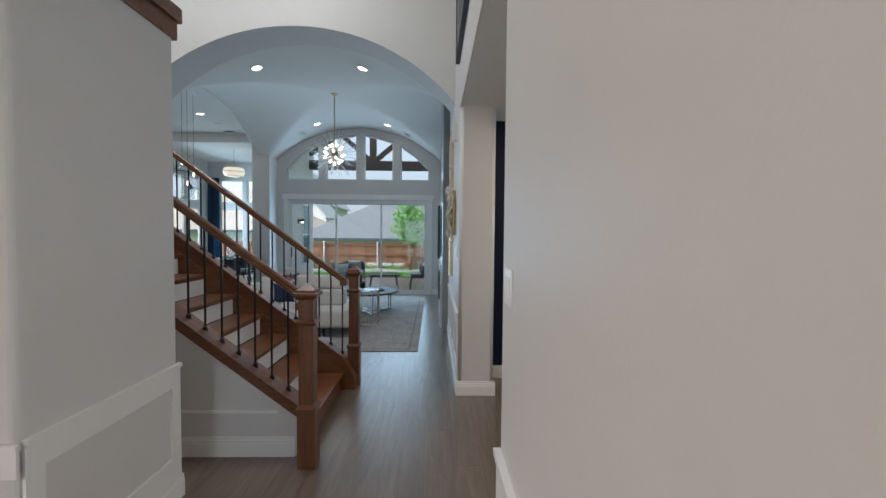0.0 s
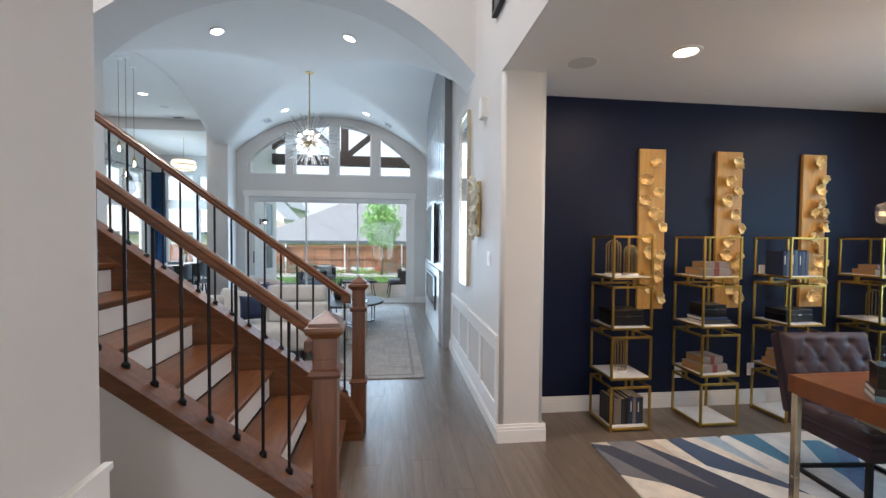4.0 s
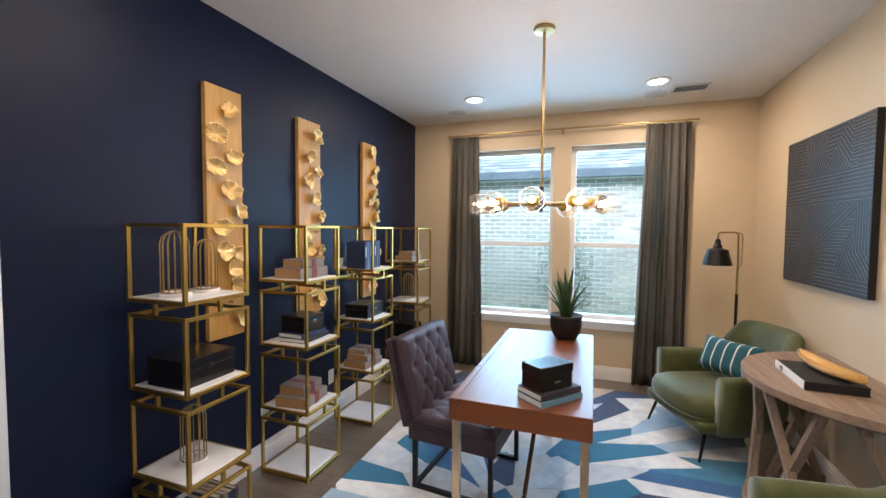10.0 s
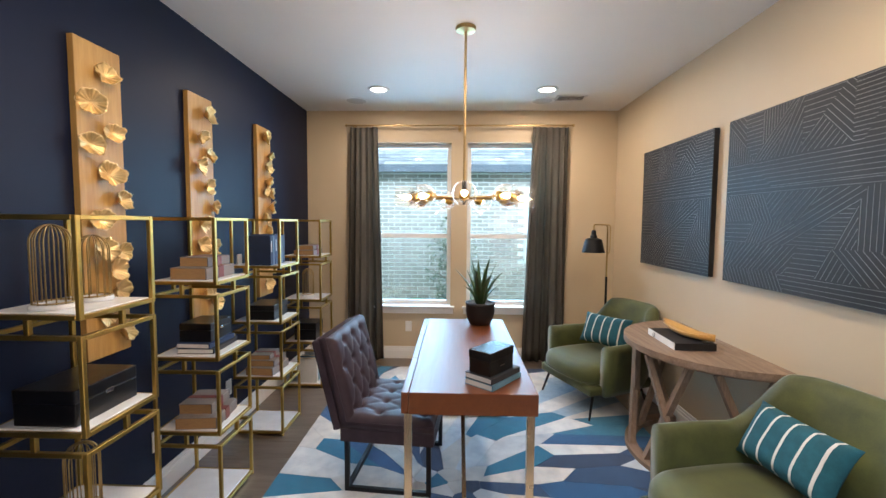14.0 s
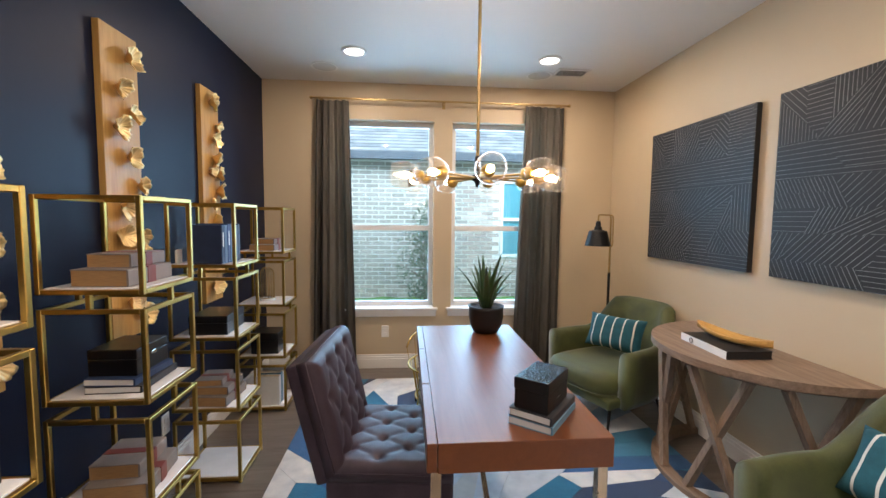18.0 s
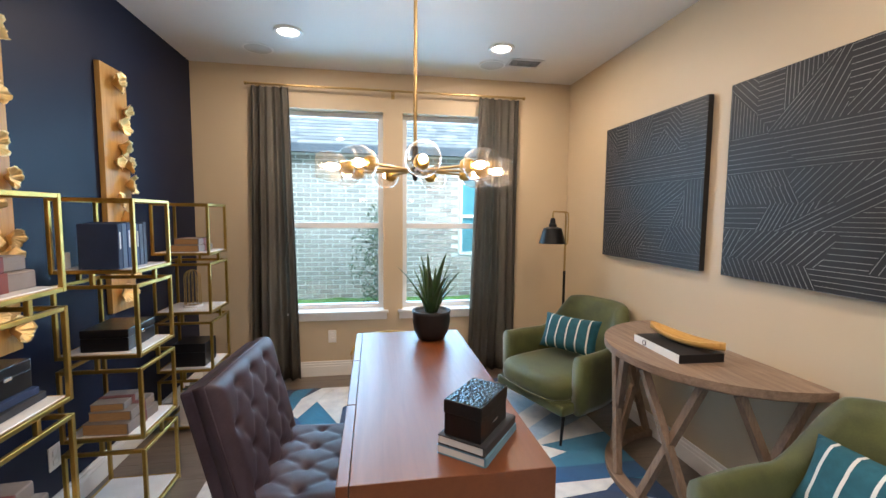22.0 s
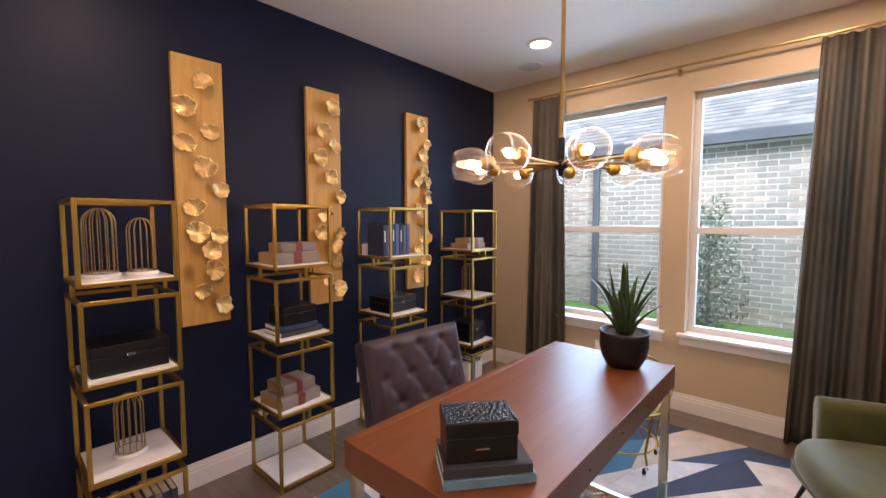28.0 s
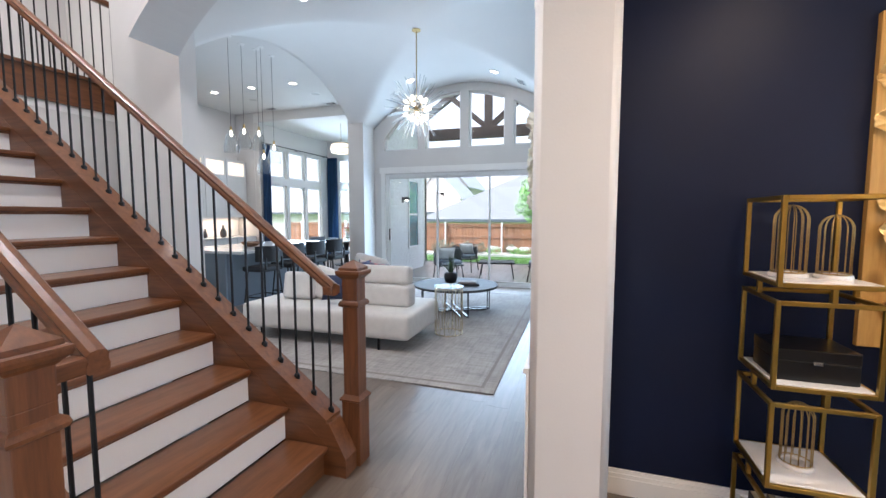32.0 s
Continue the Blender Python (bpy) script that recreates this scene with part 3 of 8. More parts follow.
# study walls
solid("wall_navy", boxes((X_ST, X_WIN + 0.2, Y_NAVY, Y_NAVY + 0.15, 0, 2.95)), NAVY, "deep navy painted study wall, satin finish", "wall", STRUCT)
solid("wall_paintings", boxes((X_ST, X_WIN + 0.2, Y_PAINT - 0.15, Y_PAINT, 0, 2.95)), TAN, "warm tan painted study wall behind the canvases", "wall", STRUCT)
WZ0, WZ1 = 0.60, 2.40
WL0, WL1, WR0, WR1 = 2.868, 3.80, 1.76, 2.692
solid("wall_window", boxes((X_WIN, X_WIN + 0.2, Y_PAINT, WR0, 0, 2.95), (X_WIN, X_WIN + 0.2, WR1, WL0, WZ0, WZ1), (X_WIN, X_WIN + 0.2, WL1, Y_NAVY, 0, 2.95),
                           (X_WIN, X_WIN + 0.2, WR0, WL1, 0, WZ0), (X_WIN, X_WIN + 0.2, WR0, WL1, WZ1, 2.95)), TAN, "warm tan painted wall round two study windows", "wall", STRUCT)
solid("ceiling_study", boxes((X_HALL + 0.012, X_WIN, Y_PAINT, Y_NAVY, H_ST, H_ST + 0.2)), CEIL, "white flat study ceiling", "ceiling", STRUCT)

# wall between hall and study, full height in the hall, open to the study
rc = 0.035


def jamb(y0, y1, near):
    """A wall end with a rounded corner bead, seen from above."""
    bm = bmesh.new()
    pts = [(X_HALL, y0), (X_ST, y0), (X_ST, y1), (X_HALL, y1)]
    if near == 'y0':
        pts = arc(X_HALL + rc, y0 + rc, rc, 180, 270, 5) + arc(X_ST - rc, y0 + rc, rc, 270, 360, 5) + [(X_ST, y1), (X_HALL, y1)]
    else:
        pts = [(X_HALL, y0), (X_ST, y0)] + arc(X_ST - rc, y1 - rc, rc, 0, 90, 5) + arc(X_HALL + rc, y1 - rc, rc, 90, 180, 5)
    prism(bm, pts, 0, H_ST, 'z')
    return bm


solid("wall_hall_south", jamb(-3.0, Y_J0, 'y1'), WHITE, "off-white hall wall with rounded corner beads", "wall", STRUCT, True)
solid("wall_hall_north", jamb(Y_J1, 6.4, 'y0'), WHITE, "off-white hall wall with rounded corner beads", "wall", STRUCT, True)
for o in ("wall_hall_south", "wall_hall_north"):
    for f in bpy.data.objects[o].data.polygons:
        f.use_smooth = len(f.vertices) == 4 and f.area < 0.05 * H_ST
solid("wall_hall_upper", boxes((X_HALL, X_HALL + 0.2, -3.0, 6.4, H_ST + 0.001, H_HALL)), WHITE, "off-white upper hall wall", "wall", STRUCT)
# wall block beside the stair, with the wood-capped landing edge on top
bm = bmesh.new()
prism(bm, arc(X_LEFT - rc, Y_L0 + rc, rc, 270, 360, 5) + arc(X_LEFT - rc, Y_L1 - rc, rc, 0, 90, 5) + [(-5.3, Y_L1), (-5.3, Y_L0)], 0, 2.72, 'z')
solid("wall_stair_side", bm, WHITE, "off-white wall block beside the stair", "wall", STRUCT)
solid("trim_landing_edge", boxes((-5.3, X_LEFT + 0.03, Y_L0 - 0.02, Y_L1 + 0.03, 2.72, 2.80), (-5.3, X_LEFT + 0.012, Y_L0, Y_L1 + 0.012, 2.62, 2.72)), OAK, "brown stained oak landing edge", "trim", STRUCT)
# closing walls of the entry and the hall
# the opening here is made only for the added warm fill lamp
solid("wall_entry_west", boxes((-3.2, -3.0, -3.0, -1.7, 0, H_HALL), (-3.2, -3.0, -0.1, Y_L0, 0, H_HALL), (-3.2, -3.0, -1.7, -0.1, 0, 0.9), (-3.2, -3.0, -1.7, -0.1, 3.0, H_HALL)), WHITE, "plain off-white entry wall out of view, opened for added fill lights", "wall", STRUCT)
# south wall holes let in two added fill lamps, none of it in view
solid("wall_entry_south", boxes((-3.2, -1.75, -3.2, -3.0, 0, H_HALL), (-0.55, 0.6, -3.2, -3.0, 0, H_HALL), (-1.75, -0.55, -3.2, -3.0, 2.4, 2.95), (-1.75, -0.55, -3.2, -3.0, 4.55, H_HALL)), WHITE, "plain off-white entry wall out of view, opened for added fill lights", "wall", STRUCT)
solid("ceiling_hall", boxes((-9.6, X_HALL + 0.2, -3.2, Y_BAY, H_HALL, H_HALL + 0.2), (-9.6, -3.5, Y_BAY + 0.001, 6.75, H_HALL + 0.001, H_HALL + 0.2)), CEIL, "white high hall ceiling", "ceiling", STRUCT)
solid("wall_upper_west", boxes((-9.6, -9.4, -3.2, 11.4, 0, H_HALL)), WHITE, "plain off-white wall", "wall", STRUCT)
solid("wall_upper_south", boxes((-9.4, -3.2, Y_L0 - 0.2, Y_L0, 2.8, H_HALL)), WHITE, "plain off-white upper wall", "wall", STRUCT)

# header with the segmental arch at the end of the hall
AC, AHW, ASP, AR = -1.68, 1.87, 3.09, 2.463
half = math.degrees(math.asin(AHW / AR))
curve = arc(AC, ASP + 0.86 - AR, AR, 90 - half, 90 + half, 40)
bm = bmesh.new()
prism(bm, [(X_HALL, H_HALL)] + curve + [(AC - AHW, H_HALL)], Y_HEAD, Y_BAY, 'y')
solid("wall_arch_header", bm, WHITE, "off-white header with a broad segmental arch", "wall", STRUCT)
solid("wall_stair_return", boxes((-4.51, -4.36, Y_BAY + 0.201, 6.12, 0, H_HALL)), WHITE, "off-white return wall beside the kitchen", "wall", STRUCT)
solid("wall_kitchen_south", boxes((-9.4, -4.93, 6.601, 6.68, 0, H_HALL)), WHITE, "off-white wall behind the landing", "wall", STRUCT)
solid("wall_stair_north", boxes((-4.51, AC - AHW - 0.002, Y_BAY, Y_BAY + 0.2, 0, H_HALL)), WHITE, "off-white wall north of the stair", "wall", STRUCT)
bm = bmesh.new()
prism(bm, [(-4.36, 6.121), (-4.84, 6.60), (-4.929, 6.679), (-4.929, 6.60), (-4.48, 6.121)], 0, H_HALL, 'z')
solid("wall_stair_angle", bm, WHITE, "short angled off-white wall between stair and kitchen", "wall", STRUCT)
# groin-vaulted ceiling of the great room
RX, RY, APEX = 3.007, 3.10, 4.175
VY = 8.057


def vault(x, y):
    a = APEX - RX + math.sqrt(max(0.01, RX * RX - (x - GC) ** 2))
    b = APEX - RY + math.sqrt(max(0.01, RY * RY - (y - VY) ** 2))
    return max(a, b)


bm = bmesh.new()
NX, NY = 56, 60
vx = [GX0 + (GX1 + 0.2 - GX0) * i / NX for i in range(NX + 1)]
vy = [Y_BAY + 0.004 + (Y_GLASS - Y_BAY - 0.004) * j / NY for j in range(NY + 1)]
lo = [[bm.verts.new((x, y, vault(min(x, GX1), y))) for y in vy] for x in vx]
hi = [[bm.verts.new((x, y, 4.75)) for y in (vy[0], vy[-1])] for x in (vx[0], vx[-1])]
for i in range(NX):
    for j in range(NY):
        bm.faces.new((lo[i][j], lo[i][j + 1], lo[i + 1][j + 1], lo[i + 1][j]))
bm.faces.new((hi[0][0], hi[1][0], hi[1][1], hi[0][1]))
bm.faces.new([lo[i][0] for i in range(NX + 1)] + [hi[1][0], hi[0][0]])
bm.faces.new([lo[i][NY] for i in range(NX + 1)][::-1] + [hi[0][1], hi[1][1]])
bm.faces.new([lo[0][j] for j in range(NY + 1)][::-1] + [hi[0][0], hi[0][1]])
bm.faces.new([lo[NX][j] for j in range(NY + 1)] + [hi[1][1], hi[1][0]])
solid("ceiling_great_room", bm, CEIL, "white groin-vaulted great room ceiling", "ceiling", STRUCT, True)
# east wall of the great room with its slate feature panel
solid("wall_great_east", boxes((X_HALL, X_HALL + 0.2, 6.4, Y_GLASS + 0.2, 0, 4.75)), WHITE, "off-white great room wall", "wall", STRUCT)
# glass wall: slider opening below, arched lights above
SL0, SL1, SLT = -3.72, -0.20, 2.37
AZ0 = 2.88
WCR = 2.25


def wtop(x):
    return 4.02 - WCR + math.sqrt(WCR * WCR - (x + 1.96) ** 2)


LIGHTS = [(-3.75, -2.95), (-2.78, -2.0), (-1.83, -1.08), (-0.91, -0.17)]
bm = boxes((-4.5, SL0, Y_GLASS, Y_GLASS + 0.2, 0, AZ0), (SL1, X_HALL + 0.2, Y_GLASS, Y_GLASS + 0.2, 0, AZ0), (SL0, SL1, Y_GLASS, Y_GLASS + 0.2, SLT, AZ0),
           (-4.5, LIGHTS[0][0], Y_GLASS, Y_GLASS + 0.2, AZ0, 4.75), (LIGHTS[3][1], X_HALL + 0.2, Y_GLASS, Y_GLASS + 0.2, AZ0, 4.75))
xs = [LIGHTS[0][0] + (LIGHTS[3][1] - LIGHTS[0][0]) * i / 48 for i in range(49)]
prism(bm, [(x, wtop(x)) for x in xs] + [(LIGHTS[3][1], 4.75), (LIGHTS[0][0], 4.75)], Y_GLASS, Y_GLASS + 0.2, 'y')
for (a, b), (c, d) in zip(LIGHTS, LIGHTS[1:]):
    prism(bm, [(b, AZ0), (c, AZ0), (c, wtop(c) + 0.001), (b, wtop(b) + 0.001)], Y_GLASS, Y_GLASS + 0.2, 'y')
solid("wall_great_north", bm, WHITE, "off-white wall with a wide slider and arched lights", "wall", STRUCT)
# column between the glass wall and the breakfast nook
solid("wall_pier", boxes((GX0, -3.985, 10.10, Y_GLASS, 0, 4.3), (-4.5, GX0, 10.35, Y_GLASS, 0, 4.3)), WHITE, "off-white pier at the vault's springing", "wall", STRUCT)
# kitchen and nook shell
bm = boxes((-9.4, GX0, 6.681, 11.4, 4.2, 4.75))
prism(bm, [(GX0, Y_BAY + 0.201), (GX0, 6.68), (-4.928, 6.68), (-4.839, 6.60), (-4.359, 6.12), (-4.359, Y_BAY + 0.201)], 4.2, 4.75, 'z')
solid("ceiling_kitchen", bm, CEIL, "white flat kitchen ceiling", "ceiling", STRUCT)
solid("ceiling_nook", boxes((-9.4, -4.3, 11.4, 14.9, 3.95, 4.75)), CEIL, "white flat nook ceiling", "ceiling", STRUCT)
solid("wall_kitchen_west", boxes((-8.75, -8.6, Y_BAY + 0.2, 11.4, 0, 4.2)), WHITE, "off-white kitchen wall", "wall", STRUCT)


def slots(axis, at0, at1, a0, a1, z1, holes):
    """A wall along one axis with rectangular holes (a, b, z0, z1), all in one column each."""
    bm = bmesh.new()

    def add(p, q, zlo, zhi):
        if q - p > 1e-4 and zhi - zlo > 1e-4:
            cube(bm, *((at0, at1, p, q, zlo, zhi) if axis == 'x' else (p, q, at0, at1, zlo, zhi)))
    cols = sorted({a0, a1} | {h[0] for h in holes} | {h[1] for h in holes})
    for p, q in zip(cols, cols[1:]):
        mid = (p + q) / 2
        z = 0.0
        for h in sorted([h for h in holes if h[0] < mid < h[1]], key=lambda h: h[2]):
            add(p, q, z, h[2])
            z = h[3]
        add(p, q, z, z1)
    return bm


NWY = [(11.75 + 0.86 * i, 11.75 + 0.86 * i + 0.74) for i in range(3)]
NNX = [(-7.45 + 0.92 * i, -7.45 + 0.92 * i + 0.80) for i in range(3)]
solid("wall_nook_west", slots('x', -8.0, -7.85, 11.4, 14.6, 3.95, [(a, b, 0.35, 2.35) for a, b in NWY] + [(a, b, 2.55, 3.35) for a, b in NWY]), WHITE, "off-white nook wall with tall windows", "wall", STRUCT)
solid("wall_nook_north", slots('y', 14.6, 14.75, -8.0, -4.3, 3.95, [(a, b, 0.35, 2.35) for a, b in NNX] + [(a, b, 2.55, 3.35) for a, b in NNX]), WHITE, "off-white nook wall with tall windows", "wall", STRUCT)
solid("wall_nook_return", boxes((-8.75, -8.001, 11.392, 11.55, 0, 4.199)), WHITE, "off-white return wall", "wall", STRUCT)
solid("wall_nook_east", boxes((-4.5, -4.3, Y_GLASS + 0.2, 14.75, 0, 3.95)), WHITE, "off-white nook wall", "wall", STRUCT)

# ---------- trim ----------


def base_profile(bm, x0, y0, x1, y1, nx, ny, h=0.135, t=0.018):
    """Baseboard from a to b that stands out along (nx, ny)."""
    for k, (zl, zh, tt) in enumerate(((0, h * 0.68, t), (h * 0.68, h * 0.84, t * 0.75), (h * 0.84, h, t * 0.45))):
        cube(bm, min(x0, x1, x0 + nx * tt, x1 + nx * tt), max(x0, x1, x0 + nx * tt, x1 + nx * tt), min(y0, y1, y0 + ny * tt, y1 + ny * tt), max(y0, y1, y0 + ny * tt, y1 + ny * tt), zl, zh)


bm = bmesh.new()
base_profile(bm, X_ST, Y_NAVY, X_WIN, Y_NAVY, 0, -1)
base_profile(bm, X_WIN, Y_PAINT, X_WIN, Y_NAVY - 0.02, -1, 0)
base_profile(bm, X_ST, Y_PAINT, X_WIN - 0.02, Y_PAINT, 0, 1)
base_profile(bm, X_ST, Y_J1, X_ST, Y_NAVY - 0.02, 1, 0)
base_profile(bm, X_ST, Y_PAINT + 0.02, X_ST, Y_J0, 1, 0)
solid("baseboard_study", bm, TRIM, "white stepped baseboard", "baseboard", STRUCT)
bm = bmesh.new()
base_profile(bm, X_HALL, -3.0, X_HALL, Y_J0, -1, 0)
base_profile(bm, X_HALL - 0.018, Y_J0, X_ST + 0.018, Y_J0, 0, 1)
base_profile(bm, X_HALL - 0.018, Y_J1, X_ST + 0.018, Y_J1, 0, -1)
base_profile(bm, X_HALL, Y_J1, X_HALL, Y_GLASS, -1, 0)
base_profile(bm, X_LEFT, Y_L0, X_LEFT, Y_L1, 1, 0)
base_profile(bm, -3.0, Y_L0, X_LEFT + 0.018, Y_L0, 0, -1)
base_profile(bm, X_LEFT + 0.018, Y_L1, -2.2, Y_L1, 0, 1)
base_profile(bm, -1.0, 2.89, -4.0, 2.89, 0, -1)
base_profile(bm, SL1 + 0.12, Y_GLASS, X_HALL - 0.02, Y_GLASS, 0, -1)
base_profile(bm, GX0, 10.10, -3.985, 10.10, 0, -1)
solid("baseboard_hall", bm, TRIM, "white stepped baseboard", "baseboard", STRUCT)


def wainscot(name, x, y0, y1, side, n):
    """Flat panel frame with cap on a wall that faces side (+1 or -1 along x)."""
    bm = bmesh.new()
    t, cap, rail, low = 0.014, 0.79, 0.665, 0.26

    def slab(a, b, zl, zh, d):
        cube(bm, min(x, x + side * d), max(x, x + side * d), a, b, zl, zh)
    slab(y0, y1, rail, cap - 0.022, t)
    slab(y0, y1, cap - 0.022, cap, t + 0.012)
    slab(y0, y1, 0.135, low, t)
    w = 0.075
    for i in range(n + 1):
        c = y0 + (y1 - y0 - w) * i / n
        slab(c, c + w, low, rail, t)
    return solid(name, bm, TRIM, "white flat-panel wainscot with a square cap", "trim", STRUCT)


wainscot("trim_wainscot_north", X_HALL, Y_J1 + 0.02, 6.4, -1, 4)
wainscot("trim_wainscot_south", X_HALL, -1.2, Y_J0 - 0.02, -1, 3)
wainscot("trim_wainscot_stair", X_LEFT, Y_L0 + 0.02, Y_L1 - 0.005, 1, 1)
bm = boxes((-3.0, X_LEFT + 0.02, Y_L0 - 0.022, Y_L0, 0.768, 0.79), (-3.0, X_LEFT + 0.012, Y_L0 - 0.012, Y_L0, 0.665, 0.768))
solid("trim_wainscot_return", bm, TRIM, "white wainscot cap round the corner", "trim", STRUCT)


def window(name, axis, at, a0, a1, z0, z1, meet=None, depth=0.05, mat=ALUM, label="white double-hung window with clear panes", fw=0.045, glass=GLASS):
    """A framed window in an opening; at is the frame's inner face, panes are parts."""
    w = thing(name, 0, 0, 0, 0, label, "window", "", STRUCT)

    def bar(p, q, zl, zh, d0=0.0, d1=depth):
        return (at + d0, at + d1, p, q, zl, zh) if axis == 'x' else (p, q, at + d0, at + d1, zl, zh)
    part("window_frame", boxes(bar(a0, a0 + fw, z0, z1), bar(a1 - fw, a1, z0, z1), bar(a0 + fw, a1 - fw, z0, z0 + fw), bar(a0 + fw, a1 - fw, z1 - fw, z1)), mat, w)
    spans = [(z0 + fw, z1 - fw)]
    if meet:
        part("meeting_rail", boxes(bar(a0 + fw, a1 - fw, meet - 0.025, meet + 0.025, -0.008, depth)), mat, w)
        spans = [(z0 + fw, meet - 0.025), (meet + 0.025, z1 - fw)]
    for zl, zh in spans:
        g = part("pane", boxes(bar(a0 + fw, a1 - fw, zl, zh, depth * 0.45, depth * 0.45 + 0.004)), glass, w)
        g.visible_shadow = False
    return w


# assumed door and transom, out of view, frame the added fill lamps
window("door_entry", 'y', -3.12, -1.75, -0.55, 0.0, 2.4, 0.9, label="white framed glazed front door, assumed, out of view, for a fill lamp")
window("window_transom", 'y', -3.12, -1.75, -0.55, 2.95, 4.55, label="white framed window over the door, assumed, out of view, for a fill lamp")
for k, (a, b) in enumerate(((WL0, WL1), (WR0, WR1))):
    w = window("window_study_%d" % (k + 1), 'x', X_WIN + 0.10, a, b, WZ0, WZ1, 1.38, glass=TINTGLASS)
    sc = part("insect_screen", boxes((X_WIN + 0.139, X_WIN + 0.1405, a + 0.045, b - 0.045, WZ0 + 0.045, 1.355)), SCREEN, w, "fine grey insect screen")
    sc.visible_shadow = False
    part("window_sill", box(X_WIN - 0.05, X_WIN + 0.10, a - 0.045, b + 0.045, WZ0 - 0.022, WZ0 + 0.002, 0.006), TRIM, w)
    part("apron", boxes((X_WIN - 0.02, X_WIN, a - 0.03, b + 0.03, WZ0 - 0.085, WZ0 - 0.022)), TRIM, w)
k = 0
for hz0, hz1 in ((0.35, 2.35), (2.55, 3.35)):
    for a, b in NWY:
        k += 1
        window("window_nook_%d" % k, 'x', -7.96, a, b, hz0, hz1)
    for a, b in NNX:
        k += 1
        window("window_nook_%d" % k, 'y', 14.64, a, b, hz0, hz1)
# arched lights
for k, (a, b) in enumerate(LIGHTS):
    w = thing("window_arch_%d" % (k + 1), 0, 0, 0, 0, "white framed arched light over the slider", "window", "", STRUCT)
    top = [(a + (b - a) * i / 10, wtop(a + (b - a) * i / 10)) for i in range(11)]
    f = 0.035
    bm = boxes((a, b, Y_GLASS + 0.08, Y_GLASS + 0.14, AZ0, AZ0 + f))
    prism(bm, [(a, AZ0 + f), (a + f, AZ0 + f), (a + f, wtop(a + f)), (a, wtop(a))], Y_GLASS + 0.08, Y_GLASS + 0.14, 'y')
    prism(bm, [(b - f, AZ0 + f), (b, AZ0 + f), (b, wtop(b)), (b - f, wtop(b - f))], Y_GLASS + 0.08, Y_GLASS + 0.14, 'y')
    prism(bm, [(x, z - f) for x, z in top[1:-1]] + [(x, z) for x, z in top[1:-1]][::-1], Y_GLASS + 0.082, Y_GLASS + 0.138, 'y')
    part("window_frame", bm, ALUM, w)
    bm = bmesh.new()
    prism(bm, [(a + f, AZ0 + f), (b - f, AZ0 + f)] + [(x, z - f) for x, z in top[1:-1]][::-1], Y_GLASS + 0.108, Y_GLASS + 0.112, 'y')
    g = part("pane", bm, GLASS, w)
    g.visible_shadow = False
# sliding door: head casing, frame, three leaves
sl = thing("door_slider", 0, 0, 0, 0, "white three-panel sliding glass door to the patio", "door", "", STRUCT)
part("casing", boxes((SL0 - 0.10, SL0, Y_GLASS - 0.02, Y_GLASS, 0, SLT + 0.02), (SL1, SL1 + 0.10, Y_GLASS - 0.02, Y_GLASS, 0, SLT + 0.02), (SL0 - 0.13, SL1 + 0.13, Y_GLASS - 0.03, Y_GLASS, SLT + 0.02, SLT + 0.15)), TRIM, sl)
part("door_frame", boxes((SL0, SL0 + 0.05, Y_GLASS + 0.02, Y_GLASS + 0.16, 0, SLT), (SL1 - 0.05, SL1, Y_GLASS + 0.02, Y_GLASS + 0.16, 0, SLT), (SL0 + 0.05, SL1 - 0.05, Y_GLASS + 0.02, Y_GLASS + 0.16, SLT - 0.05, SLT), (SL0, SL1, Y_GLASS + 0.0, Y_GLASS + 0.2, -0.012, 0.015)), ALUM, sl)
lw3 = (SL1 - SL0 - 0.10) / 3
for i in range(3):
    a = SL0 + 0.05 + lw3 * i - (0.018 if i else 0)
    b = SL0 + 0.05 + lw3 * (i + 1) + (0.018 if i < 2 else 0)
    y = Y_GLASS + 0.05 + 0.03 * (i % 2)
    leaf = part("door_leaf", boxes((a, a + 0.036, y, y + 0.028, 0.015, SLT - 0.05), (b - 0.036, b, y, y + 0.028, 0.015, SLT - 0.05), (a + 0.036, b - 0.036, y, y + 0.028, 0.015, 0.10), (a + 0.036, b - 0.036, y, y + 0.028, SLT - 0.10, SLT - 0.05)), ALUM, sl)
    g = part("pane", boxes((a + 0.036, b - 0.036, y + 0.012, y + 0.016, 0.10, SLT - 0.10)), GLASS, leaf)
    g.visible_shadow = False
    if i == 0:
        part("door_pull", box(a + 0.015, a + 0.035, y - 0.03, y - 0.001, 0.92, 1.18, 0.004), BLACK, leaf, "black pull handle")

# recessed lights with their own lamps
# first three, high in the hall, are unseen and added to brighten stair and landing
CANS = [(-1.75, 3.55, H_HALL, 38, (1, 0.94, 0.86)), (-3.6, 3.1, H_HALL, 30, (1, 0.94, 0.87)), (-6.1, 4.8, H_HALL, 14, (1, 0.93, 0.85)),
        (1.282, 3.52, H_ST, 5.0, WARM), (1.282, 2.0, H_ST, 8.8, WARM), (3.66, 3.53, H_ST, 5.4, WARM), (3.67, 2.0, H_ST, 8.4, WARM),
        (-2.77, 6.53, None, 1.2, (1, 0.9, 0.78)), (-1.16, 6.53, None, 1.2, (1, 0.9, 0.78)), (-2.76, 9.77, None, 1.6, (1, 0.9, 0.78)), (-1.15, 9.82, None, 1.6, (1, 0.9, 0.78)),
        (-5.32, 9.6, 4.2, 6, (1, 0.92, 0.82)), (-6.36, 9.58, 4.2, 6, (1, 0.92, 0.82)), (-7.4, 9.6, 4.2, 6, (1, 0.92, 0.82))]
can0 = None
